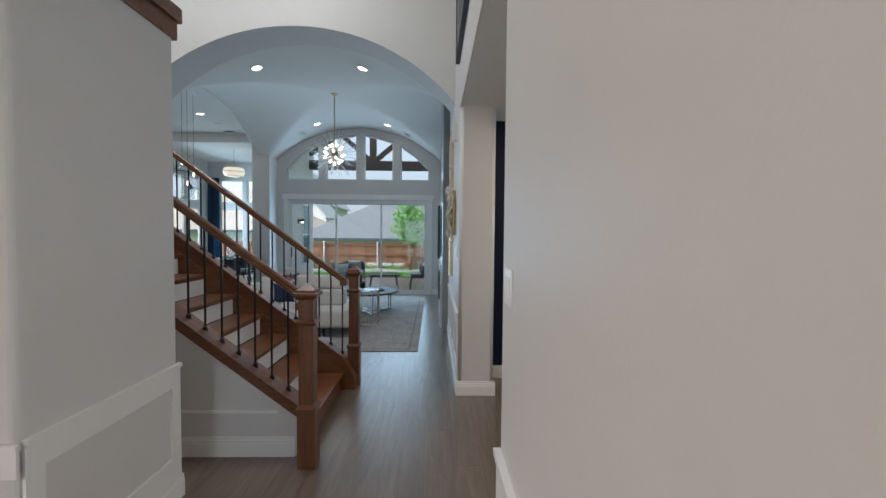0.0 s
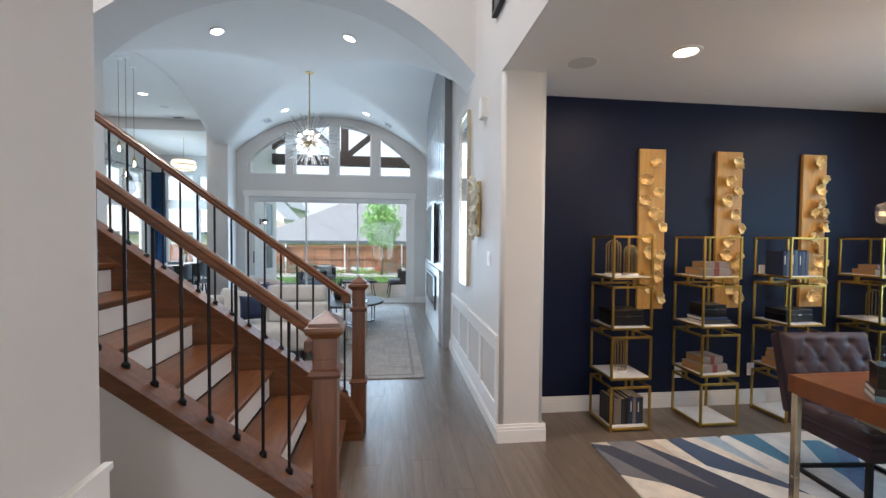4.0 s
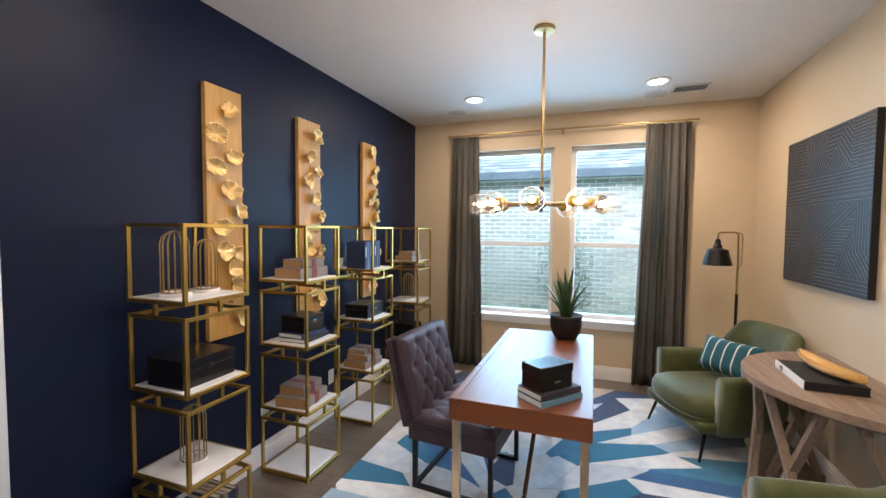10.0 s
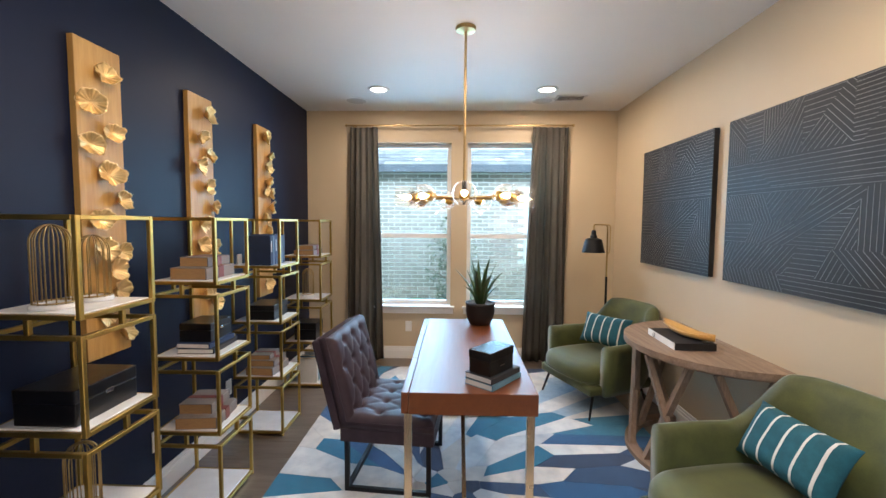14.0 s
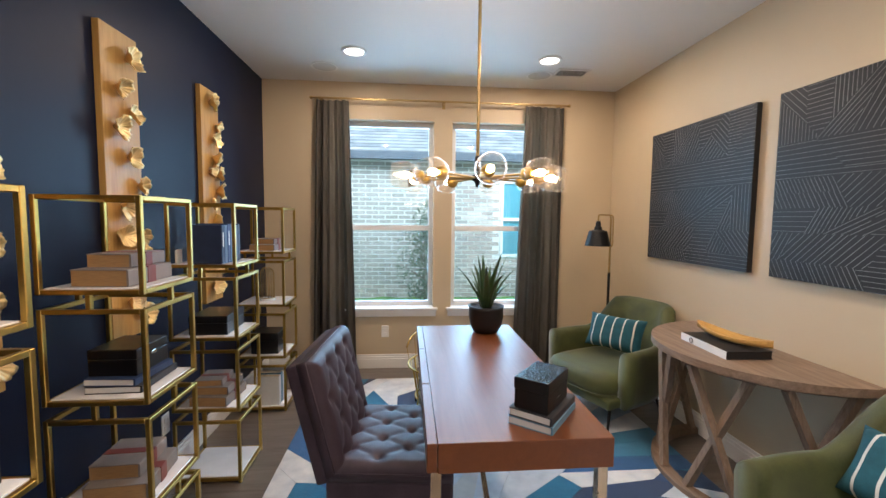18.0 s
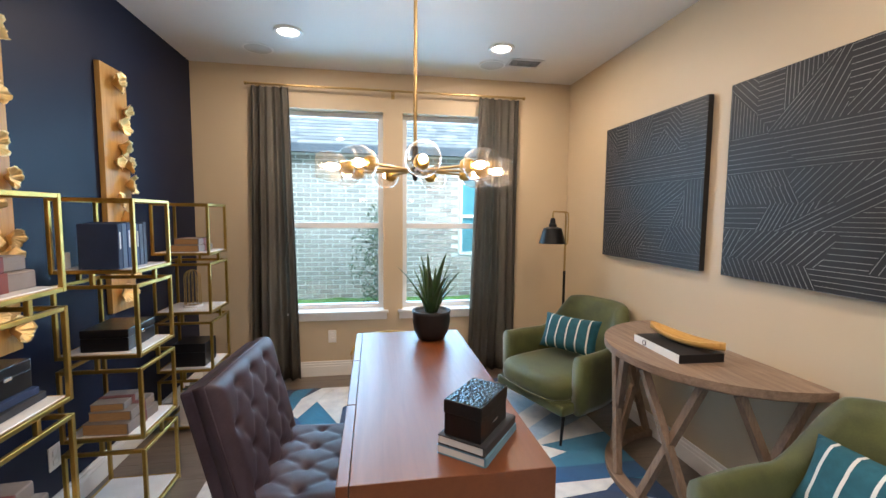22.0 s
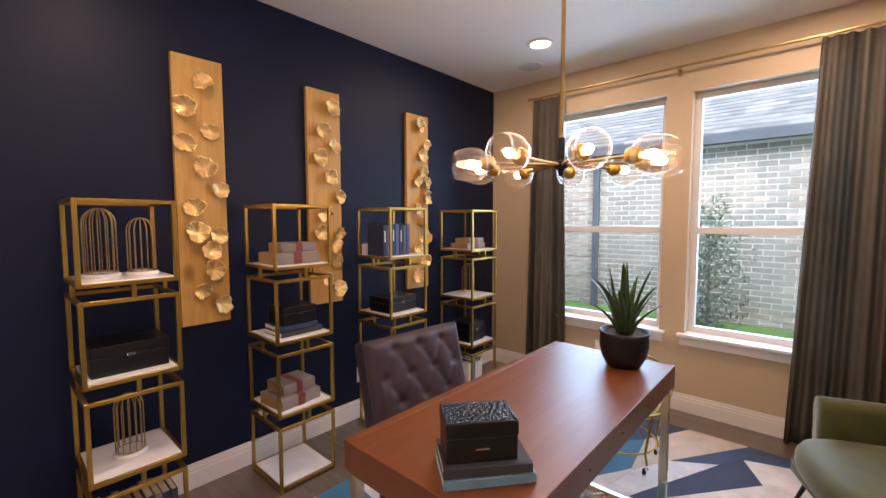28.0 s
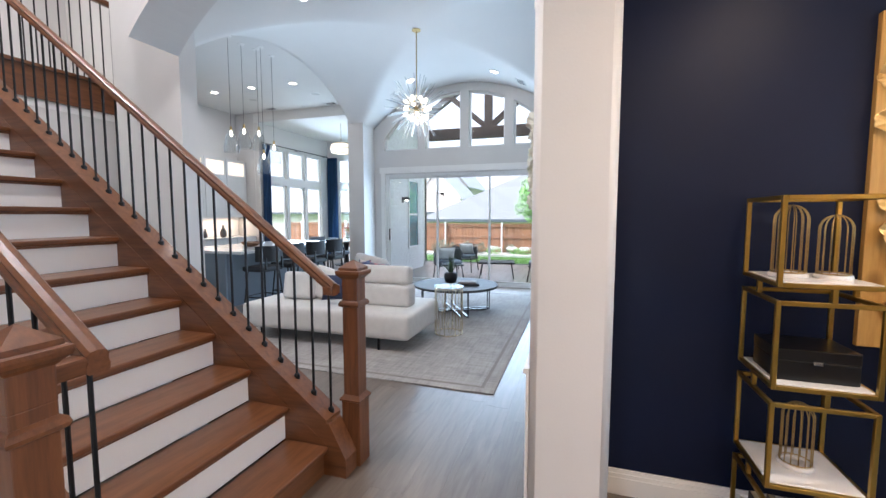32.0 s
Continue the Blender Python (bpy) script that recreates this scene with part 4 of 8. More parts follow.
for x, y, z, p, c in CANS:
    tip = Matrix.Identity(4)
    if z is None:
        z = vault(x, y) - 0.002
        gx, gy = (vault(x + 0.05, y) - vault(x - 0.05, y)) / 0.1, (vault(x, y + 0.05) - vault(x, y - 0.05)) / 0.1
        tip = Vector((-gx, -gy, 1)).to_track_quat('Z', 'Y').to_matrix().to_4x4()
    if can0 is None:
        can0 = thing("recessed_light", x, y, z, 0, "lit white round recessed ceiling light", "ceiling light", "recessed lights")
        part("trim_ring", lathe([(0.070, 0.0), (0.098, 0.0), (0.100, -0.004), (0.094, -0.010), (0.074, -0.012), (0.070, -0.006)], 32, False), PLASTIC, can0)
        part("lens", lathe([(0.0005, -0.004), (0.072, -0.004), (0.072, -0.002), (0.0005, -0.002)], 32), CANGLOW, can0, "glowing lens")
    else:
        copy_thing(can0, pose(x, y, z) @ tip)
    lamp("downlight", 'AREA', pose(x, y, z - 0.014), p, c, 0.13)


# ================= study =================
def etagere(x, y, label):
    t = thing("etagere", x, y, 0, 0, label, "shelf", "gold etageres")
    W, D, H, P, R = 0.34, 0.355, 0.345, 0.3965, 0.017
    post = None
    spacer = None
    rail_x = rail_y = shelf = None
    for k in range(4):
        z = 0.012 + P * k
        for px in (0, W - R):
            for py in (0, D - R):
                if post is None:
                    post = part("post", box(0, R, 0, R, 0, H, 0.002, 1), GOLD, t)
                    post.location = (px, py, z)
                else:
                    again(post, pose(px, py, z))
        for zz in (0.0, H - R):
            for py in (0, D - R):
                if rail_x is None:
                    rail_x = part("rail", box(R, W - R, 0, R, 0, R, 0.002, 1), GOLD, t)
                    rail_x.location = (0, py, z + zz)
                else:
                    again(rail_x, pose(0, py, z + zz))
            for px in (0, W - R):
                if rail_y is None:
                    rail_y = part("rail", box(0, R, R, D - R, 0, R, 0.002, 1), GOLD, t)
                    rail_y.location = (px, 0, z + zz)
                else:
                    again(rail_y, pose(px, 0, z + zz))
        if shelf is None:
            shelf = part("marble_shelf", box(R, W - R, R, D - R, 0.004, R + 0.004, 0.002, 1), MARBLE, t, "white marble shelf")
            shelf.location = (0, 0, z)
        else:
            again(shelf, pose(0, 0, z))
        if k < 3:
            for px, py in ((W / 2, 0), (W / 2, D - R), (0, D / 2), (W - R, D / 2)):
                if spacer is None:
                    spacer = part("spacer", box(0, R, 0, R, 0, P - H, 0.0015, 1), GOLD, t)
                    spacer.location = (px, py, z + H)
                else:
                    again(spacer, pose(px, py, z + H))
    foot = None
    for px in (R / 2, W - R / 2):
        for py in (R / 2, D - R / 2):
            if foot is None:
                foot = part("foot", lathe([(0.008, 0), (0.011, 0.003), (0.011, 0.009), (0.007, 0.0125)], 10), GOLD, t)
                foot.location = (px, py, 0)
            else:
                again(foot, pose(px, py, 0))
    return t


ETX = [1.10, 1.868, 2.645, 3.512]
ETY = 4.032
for i, x in enumerate(ETX):
    etagere(x, ETY, ("gold metal cube etagere holding wire cloches and books", "gold metal cube etagere with an empty marble base shelf", "gold metal cube etagere with navy books on top", "gold metal cube etagere in the corner by the drapes")[i])
SHZ = [0.012 + 0.3965 * k + 0.0215 for k in range(4)]   # shelf tops, from the floor up


def cloche(x, y, z, r, h, label):
    t = thing("wire_cloche", x, y, z, 0, label, "cloche", "wire cloches")
    part("base", lathe([(r * 0.4, 0), (r * 1.08, 0), (r * 1.1, 0.008), (r * 1.05, 0.016), (r * 0.8, 0.016), (r * 0.78, 0.010), (r * 0.4, 0.010)], 28, False), MARBLE, t, "white round base")
    n = 7
    wire = None
    for i in range(n):
        pts = [(-r * 0.92, 0, 0.014), (-r * 0.92, 0, h - r)] + [(r * 0.92 * math.cos(radians(180 - a)), 0, h - r + r * math.sin(radians(180 - a))) for a in range(15, 180, 15)] + [(r * 0.92, 0, h - r), (r * 0.92, 0, 0.014)]
        if wire is None:
            wire = part("wire", tube(bmesh.new(), pts, 0.0022, 6), BRASS, t, smooth=True)
        else:
            again(wire, pose(0, 0, 0, 0, 0, 180 * i / n))
    part("collar", tube(bmesh.new(), ring_pts(r * 0.94, 0.020, 24), 0.0024, 6, True), BRASS, t)
    return t


cloche(ETX[0] + 0.105, ETY + 0.19, SHZ[3], 0.062, 0.29, "tall brass wire cloche on a white base")
cloche(ETX[0] + 0.245, ETY + 0.17, SHZ[3], 0.056, 0.25, "shorter brass wire cloche on a white base")
cloche(ETX[0] + 0.17, ETY + 0.18, SHZ[1], 0.058, 0.27, "brass wire cloche on a marble shelf")
cloche(ETX[3] + 0.17, ETY + 0.18, SHZ[2], 0.056, 0.26, "brass wire cloche on a corner etagere")


def lidded_box(x, y, z, w, d, h, rz, label, top=LACQUER):
    t = thing("lacquer_box", x, y, z, rz, label, "box")
    part("body", box(-w / 2, w / 2, -d / 2, d / 2, 0, h * 0.62, 0.004), LACQUER, t)
    part("lid", box(-w / 2 - 0.001, w / 2 + 0.001, -d / 2 - 0.001, d / 2 + 0.001, h * 0.625, h, 0.005), top, t)
    part("clasp", box(-0.016, 0.016, -d / 2 - 0.006, -d / 2 - 0.001, h * 0.55, h * 0.68, 0.002), CHROME, t, "small bright clasp")
    return t


lidded_box(ETX[0] + 0.17, ETY + 0.175, SHZ[2], 0.27, 0.22, 0.125, 0, "large black lacquered box on a marble shelf")
lidded_box(ETX[1] + 0.18, ETY + 0.17, SHZ[2] + 0.056, 0.20, 0.17, 0.10, 0, "small black lacquered box on two books")
lidded_box(ETX[2] + 0.17, ETY + 0.175, SHZ[2], 0.26, 0.20, 0.105, 2, "black lacquered box on a marble shelf")
lidded_box(ETX[3] + 0.15, ETY + 0.17, SHZ[1], 0.20, 0.20, 0.16, 0, "tall black lacquered box on a corner shelf")
lidded_box(ETX[3] + 0.28, ETY + 0.16, SHZ[1], 0.06, 0.14, 0.11, 0, "narrow black lacquered box on a corner shelf")


def book(x, y, z, w, d, h, rz=0.0, cover=BOOKGREY, page=PAGES, label="closed hardback book lying flat", band=None, upright=False):
    """w along the spine, d deep, h thick; upright turns it onto its lower edge."""
    t = thing("book", x, y, z, rz, label, "book")
    m = Matrix.Identity(4)
    if upright:
        m = pose(0, 0, w / 2, 0, -90, 0)
    c = 0.003
    bm = boxes((-w / 2, w / 2, -d / 2, d / 2, 0, c), (-w / 2, w / 2, -d / 2, d / 2, h - c, h))
    prism(bm, [(-d / 2 - 0.004, h / 2 - h * 0.42), (-d / 2 + 0.003, 0), (-d / 2 + 0.003, h), (-d / 2 - 0.004, h / 2 + h * 0.42)], -w / 2, w / 2, 'x')
    part("cover", moved(bm, m), cover, t)
    part("page_block", moved(boxes((-w / 2 + 0.002, w / 2 - 0.002, -d / 2 + 0.0035, d / 2 - 0.002, c + 0.0002, h - c - 0.0002)), m), page, t, "cream page block")
    if upright and cover is BOOKNAVY:
        part("spine_lettering", moved(boxes((-w * 0.05, w * 0.32, -d / 2 - 0.0052, -d / 2 - 0.0035, h * 0.38, h * 0.62)), m), BOOKWHITE, t, "pale spine lettering")
    if band:
        part("spine_band", moved(boxes((-w * 0.09, w * 0.09, -d / 2 - 0.0055, d / 2 + 0.001, -0.0012, h + 0.0012)), m), band, t, "maroon band")
    return t


def box_book_stack(x, y, z, rows):
    for i, (dx, dy, w, d, h, rz) in enumerate(rows):
        book(x + dx, y + dy, z, w, d, h, rz, BOOKGREY, GILTPAGES, "grey linen book with a maroon band, lying flat", BOOKRED)
        z += h + 0.001


box_book_stack(ETX[1] + 0.17, ETY + 0.17, SHZ[3], [(0.0, 0.0, 0.27, 0.19, 0.062, 0), (0.02, 0.0, 0.21, 0.15, 0.050, 0)])
box_book_stack(ETX[1] + 0.15, ETY + 0.16, SHZ[1], [(0.0, 0.0, 0.25, 0.21, 0.062, 6), (0.015, 0.02, 0.20, 0.17, 0.055, 4)])
box_book_stack(ETX[2] + 0.14, ETY + 0.17, SHZ[1], [(0.0, 0.0, 0.24, 0.20, 0.055, -4), (0.01, 0.0, 0.21, 0.18, 0.045, 0), (0.0, 0.02, 0.17, 0.14, 0.035, 3)])
box_book_stack(ETX[3] + 0.15, ETY + 0.17, SHZ[3], [(0.0, 0.0, 0.24, 0.18, 0.045, 0), (0.02, 0.0, 0.20, 0.15, 0.040, 0)])
book(ETX[1] + 0.18, ETY + 0.16, SHZ[2], 0.25, 0.19, 0.027, 2, BOOKDARK, BOOKWHITE, "charcoal cloth book lying flat under a box")
book(ETX[1] + 0.17, ETY + 0.165, SHZ[2] + 0.028, 0.23, 0.18, 0.027, -2, BOOKNAVY, BOOKWHITE, "navy cloth book lying flat under a box")


def book_row(x, y, z, widths, h0, d0, covers, seed):
    r = random.Random(seed)
    for w in widths:
        h = h0 * r.uniform(0.93, 1.03)
        cover, tone = r.choice(covers)
        book(x + w, y, z, h, d0, w - 0.002, 0, cover, PAGES, tone + " book standing upright in a row", None, True)
        x += w


book_row(ETX[0] + 0.03, ETY + 0.15, SHZ[0], [0.032, 0.035, 0.028, 0.036, 0.030, 0.033, 0.029, 0.034, 0.027], 0.215, 0.17, ((BOOKDARK, "charcoal cloth"), (BOOKDARK, "charcoal cloth"), (BOOKGREY, "grey linen"), (BOOKNAVY, "navy cloth")), 2)
book_row(ETX[2] - 0.006, ETY + 0.15, SHZ[3], [0.034, 0.040, 0.034, 0.038, 0.030, 0.036, 0.032], 0.215, 0.16, ((BOOKNAVY, "navy cloth"), (BOOKNAVY, "navy cloth"), (BOOKNAVY, "navy cloth"), (BOOKSLATE, "slate blue cloth")), 3)
book_row(ETX[3] + 0.03, ETY + 0.15, SHZ[0], [0.05, 0.045, 0.03, 0.035, 0.03], 0.235, 0.17, ((BOOKWHITE, "white paper-covered"), (BOOKBLUE, "steel blue"), (BOOKWHITE, "white paper-covered")), 4)
solid("bookend", moved(box(0, 0.055, 0, 0.01, 0, 0.075, 0.003), pose(ETX[2] + 0.004, ETY + 0.30, SHZ[3] + 0.235)), BOOKWHITE, "small white card at the back of a shelf", "card")
bpy.data.objects["bookend"].location.z = -0.235


# ----- gold flower boards -----
def petal_disc(r, seed):
    rr = random.Random(seed)
    bm = bmesh.new()
    n, k = 54, 6
    ph = rr.uniform(0, 6.28)
    lobes = rr.choice((7, 8, 9))
    rows = []
    for i in range(k + 1):
        f = i / k
        ring = []
        for j in range(n):
            a = 2 * math.pi * j / n
            ruff = 0.09 * f * f * math.sin(lobes * a + ph) + 0.07 * f * math.sin(2 * a + ph) + 0.035 * f * math.sin(27 * a)
            rad = r * max(0.06, f) * (1 + 0.045 * math.sin(lobes * a + ph + 1.2) * f + 0.05 * math.sin(3 * a + 2 * ph) * f)
            ring.append(bm.verts.new((rad * math.cos(a), -0.014 - r * (0.30 * f + ruff), rad * math.sin(a))))
        rows.append(ring)
    back = [[bm.verts.new(v.co + Vector((0, 0.004, 0))) for v in rows[-1]], [bm.verts.new((v.co.x * 0.5, -0.004, v.co.z * 0.5)) for v in rows[0]]]
    full = [back[1]] + [back[0]] + rows[::-1]
    for p, q in zip(full, full[1:]):
        for j in range(n):
            bm.faces.new((p[j], p[(j + 1) % n], q[(j + 1) % n], q[j]))
    bm.faces.new(rows[0])
    bm.faces.new(full[0][::-1])
    return bm


def lily_pad(r, seed):
    """A shallow gilded cup with a wavy, folded rim on a short stem, opening towards -y."""
    rr = random.Random(seed)
    bm = bmesh.new()
    n, k = 72, 7
    ph, ph2 = rr.uniform(0, 6.28), rr.uniform(0, 6.28)
    wav = rr.choice((2, 3, 3))
    rows = []
    for i in range(k + 1):
        f = i / k
        ring = []
        for j in range(n):
            a = 2 * math.pi * j / n
            notch = 0.18 * math.exp(-((((a - ph2 + math.pi) % (2 * math.pi)) - math.pi) / 0.30) ** 2)
            rad = r * max(0.05, f) * (1 + f * (0.07 * math.sin(wav * a + ph) + 0.045 * math.sin(7 * a + ph2) - notch))
            lift = 0.52 * f ** 1.6 + f * f * (0.16 * math.sin(wav * a + ph2) + 0.07 * math.sin(7 * a + ph)) + 0.038 * f * math.sin(17 * a + ph2)
            ring.append(bm.verts.new((rad * math.cos(a), -0.020 - r * lift, rad * math.sin(a))))
        rows.append(ring)
    rim = [bm.verts.new(v.co + Vector((0, 0.003, 0))) for v in rows[-1]]
    mid = [bm.verts.new((v.co.x * 0.5, -0.017 - r * 0.10, v.co.z * 0.5)) for v in rows[-1]]
    stem = [bm.verts.new((0.006 * math.cos(2 * math.pi * j / n), 0.0, 0.006 * math.sin(2 * math.pi * j / n))) for j in range(n)]
    full = [stem, mid, rim] + rows[::-1]
    for p, q in zip(full, full[1:]):
        for j in range(n):
            bm.faces.new((p[j], p[(j + 1) % n], q[(j + 1) % n], q[j]))
    bm.faces.new(rows[0])
    bm.faces.new(stem[::-1])
    return bm


PADS = [to_mesh("gold_flower", lily_pad(0.051, s + 60), LEAF_GOLD, True) for s in range(7)]
PETALS = [to_mesh("gold_flower", petal_disc(0.054, s), LEAF_GOLD, True) for s in range(5)]
BOARDS = [(1.553, 1.797, [(0.61, .10), (0.30, .19), (0.73, .27), (0.22, .32), (0.60, .41), (0.84, .49), (0.37, .56), (0.36, .65), (0.80, .66), (0.62, .72), (0.64, .79), (0.43, .86), (0.77, .93)]),
          (2.300, 2.548, [(0.68, .08), (0.36, .18), (0.74, .26), (0.28, .31), (0.61, .40), (0.88, .49), (0.39, .56), (0.35, .66), (0.82, .66), (0.65, .72), (0.70, .80), (0.46, .88), (0.78, .94)]),
          (3.168, 3.412, [(0.46, .06), (0.80, .16), (0.62, .23), (0.57, .31), (0.38, .38), (0.78, .39), (0.77, .47), (0.35, .54), (0.53, .62), (0.86, .71), (0.46, .77), (0.80, .84), (0.44, .93)])]
BZ0, BZ1 = 0.90, 2.312
for i, (a, b, spots) in enumerate(BOARDS):
    t = thing("flower_board", a, Y_NAVY, BZ0, 0, "honey pine wall board with gilded ruffled flowers", "wall art", "flower boards")
    part("board", box(0, b - a, -0.030, -0.0005, 0, BZ1 - BZ0, 0.002, 1), PINE, t)
    for j, (u, v) in enumerate(spots):
        o = part("gold_flower", PADS[(i * 3 + j * 2) % 7], LEAF_GOLD, t, "gilded ruffled flower" if j == 0 else "")
        o.matrix_basis = pose((b - a) * u, -0.026, (BZ1 - BZ0) * (1 - v), (j * 37 + i * 11) % 45 - 24, (j * 83 + i * 51) % 360, (j * 53 + i * 17) % 51 - 25) @ Matrix.Diagonal((1.0 + 0.13 * math.sin(j * 2.1 + i),) * 3 + (1,))

# ----- desk -----
DX0, DX1, DY0, DY1, DZ = 1.60, 3.03, 2.445, 3.055, 0.775
desk = thing("desk", DX0, DY0, 0, 0, "cherry veneer writing desk with pale gold metal legs, on the rug", "desk")
w, d = DX1 - DX0, DY1 - DY0
part("top", box(0, w, 0, d - 0.035, DZ - 0.10, DZ, 0.003), CHERRY, desk)
for i in range(3):
    part("drawer_front", box(w * i / 3 + 0.002, w * (i + 1) / 3 - 0.002, d - 0.033, d, DZ - 0.097, DZ - 0.001, 0.003), CHERRY, desk)
for x in (0.012, w - 0.047):
    for y in (0.012, d - 0.047):
        part("leg", box(x, x + 0.034, y, y + 0.034, 0.012, DZ - 0.10, 0.002, 1), CHAMP, desk)
for x in (0.012, w - 0.047):
    part("floor_rail", box(x + 0.001, x + 0.033, 0.046, d - 0.047, 0.013, 0.045, 0.002, 1), CHAMP, desk)
for i in range(5):
    part("screw_head", moved(lathe([(0.001, -0.002), (0.004, -0.0015), (0.004, 0.002)], 8), pose(0.16 + 0.28 * i, -0.0005, DZ - 0.05, 90, 0, 0)), BLACK, desk)
bm = tube(bmesh.new(), [(0.055, d / 2 - 0.011, DZ - 0.115), (w - 0.055, d / 2 - 0.011, 0.03)], 0.011, 4, square=True)
part("brace", bm, CHAMP, desk)
bm = tube(bmesh.new(), [(0.055, d / 2 + 0.013, 0.03), (w - 0.055, d / 2 + 0.013, DZ - 0.115)], 0.011, 4, square=True)
part("brace", bm, CHAMP, desk)

# ----- aloe in its pot -----
pot = thing("potted_aloe", 2.872, 2.63, DZ, 0, "spiky green aloe in a round black pot on the desk", "plant")
part("pot", lathe([(0.055, 0), (0.075, 0.004), (0.098, 0.05), (0.108, 0.10), (0.106, 0.145), (0.112, 0.165), (0.104, 0.167), (0.097, 0.150), (0.02, 0.148)], 36), BLACKPOT, pot, "black bowl-shaped pot", True)
part("soil", lathe([(0.001, 0.149), (0.094, 0.149), (0.094, 0.153), (0.001, 0.156)], 24), SOIL, pot)


def aloe_leaf(length, lean, az, w0):
    bm = bmesh.new()
    rows = []
    n = 10
    for i in range(n + 1):
        f = i / n
        bend = lean * (0.5 + 0.7 * f)
        r = length * f * math.sin(bend)
        z = length * f * math.cos(bend * 0.8)
        w = w0 * (1 - f) ** 0.75 * (1.0 if f > 0.08 else 0.85) + 0.0006
        th = w * 0.45
        rows.append([bm.verts.new(p) for p in ((r, -w, z + w * 0.35), (r + th * 0.9, 0, z - th * 0.5), (r, w, z + w * 0.35), (r - th * 0.3, 0, z + th * 0.1))])
    for p, q in zip(rows, rows[1:]):
        for j in range(4):
            bm.faces.new((p[j], p[(j + 1) % 4], q[(j + 1) % 4], q[j]))
    bm.faces.new(rows[0][::-1])
    bm.faces.new(rows[-1])
    return moved(bm, pose(0.022 * math.cos(az), 0.022 * math.sin(az), 0.15, 0, 0, math.degrees(az)))


def aloe(parent, n, lmax, seed, w0=0.017):
    r = random.Random(seed)
    for i in range(n):
        f = i / n
        part("leaf", aloe_leaf(lmax * r.uniform(0.62, 1.0) * (1.0 - 0.35 * f), 0.08 + 0.72 * f + r.uniform(-0.16, 0.16), i * 2.399 + r.uniform(-0.3, 0.3), w0 * r.uniform(0.8, 1.1)), ALOE, parent, smooth=True)


aloe(pot, 17, 0.43, 11, 0.029)

# ----- box and books on the desk -----
book(1.765, 2.632, DZ, 0.245, 0.155, 0.028, -39, BOOKBLUE, BOOKWHITE, "steel blue book lying on the desk")
book(1.762, 2.634, DZ + 0.029, 0.235, 0.150, 0.028, -40, BOOKDARK, BOOKWHITE, "charcoal book lying on a blue book")
t = thing("keepsake_box", 1.752, 2.642, DZ + 0.058, -40, "black lacquered keepsake box with a hammered lid, on books", "box")
part("body", box(-0.095, 0.095, -0.060, 0.060, 0, 0.066, 0.003), LACQUER, t)
part("lid", box(-0.097, 0.097, -0.062, 0.062, 0.067, 0.107, 0.003), LACQUER, t)
part("label_bar", boxes((-0.018, 0.018, -0.0632, -0.0605, 0.034, 0.038)), CHROME, t, "thin bright label")
part("inlay", boxes((-0.094, 0.094, -0.059, 0.059, 0.1068, 0.1082)), FLECKS, t, "hammered glossy black lid")


# ----- tufted chair -----
def tufted(w, h, th, cols, rows, flat=0.45):
    """A cushion slab: face in the xz plane towards -y, with staggered buttons and soft folds between them."""
    bm = bmesh.new()
    nx, nz = 60, 54
    px, pz = w / cols, h / rows
    btn = []
    for j in range(rows):
        for i in range(cols if j % 2 == 0 else cols - 1):
            btn.append(((i + (0.5 if j % 2 == 0 else 1.0)) * px, (j + 0.5) * pz))
    folds = [(a, b) for a in btn for b in btn if abs(abs(a[0] - b[0]) - px / 2) < 0.01 and abs(b[1] - a[1] - pz) < 0.01]

    def depth(x, z):
        e = min(x, w - x, z, h - z)
        puff = min(1, e / 0.05)
        puff = (puff * (2 - puff)) ** 0.6
        dd = max(0.024 * math.exp(-(((x - bx) ** 2 + (z - bz) ** 2) ** 0.5 / 0.026) ** 1.4) for bx, bz in btn)
        cr = 0.0
        for (ax, az), (bx, bz) in folds:
            t = max(0, min(1, ((x - ax) * (bx - ax) + (z - az) * (bz - az)) / ((bx - ax) ** 2 + (bz - az) ** 2)))
            q = math.hypot(x - ax - t * (bx - ax), z - az - t * (bz - az))
            cr = max(cr, 0.0075 * math.exp(-(q / 0.014) ** 1.3))
        return th * (flat + (1 - flat) * puff) - max(dd, cr)
    g = [[bm.verts.new((w * i / nx, -depth(w * i / nx, h * j / nz), h * j / nz)) for j in range(nz + 1)] for i in range(nx + 1)]
    for i in range(nx):
        for j in range(nz):
            bm.faces.new((g[i][j], g[i + 1][j], g[i + 1][j + 1], g[i][j + 1]))
    rim = [g[i][0] for i in range(nx + 1)] + [g[nx][j] for j in range(1, nz + 1)] + [g[i][nz] for i in range(nx - 1, -1, -1)] + [g[0][j] for j in range(nz - 1, 0, -1)]
    b = [bm.verts.new((v.co.x, 0, v.co.z)) for v in rim]
    k = len(rim)
    for i in range(k):
        bm.faces.new((rim[i], b[i], b[(i + 1) % k], rim[(i + 1) % k]))
    bm.faces.new(b)
    return bm, btn


def welt(w, h, y):
    """Closed cord round the edge of a slab."""
    return tube(bmesh.new(), [(0.003, y, 0.003), (w / 2, y, 0.002), (w - 0.003, y, 0.003), (w - 0.002, y, h / 2), (w - 0.003, y, h - 0.003), (w / 2, y, h - 0.002), (0.003, y, h - 0.003), (0.002, y, h / 2)], 0.0045, 8, True)


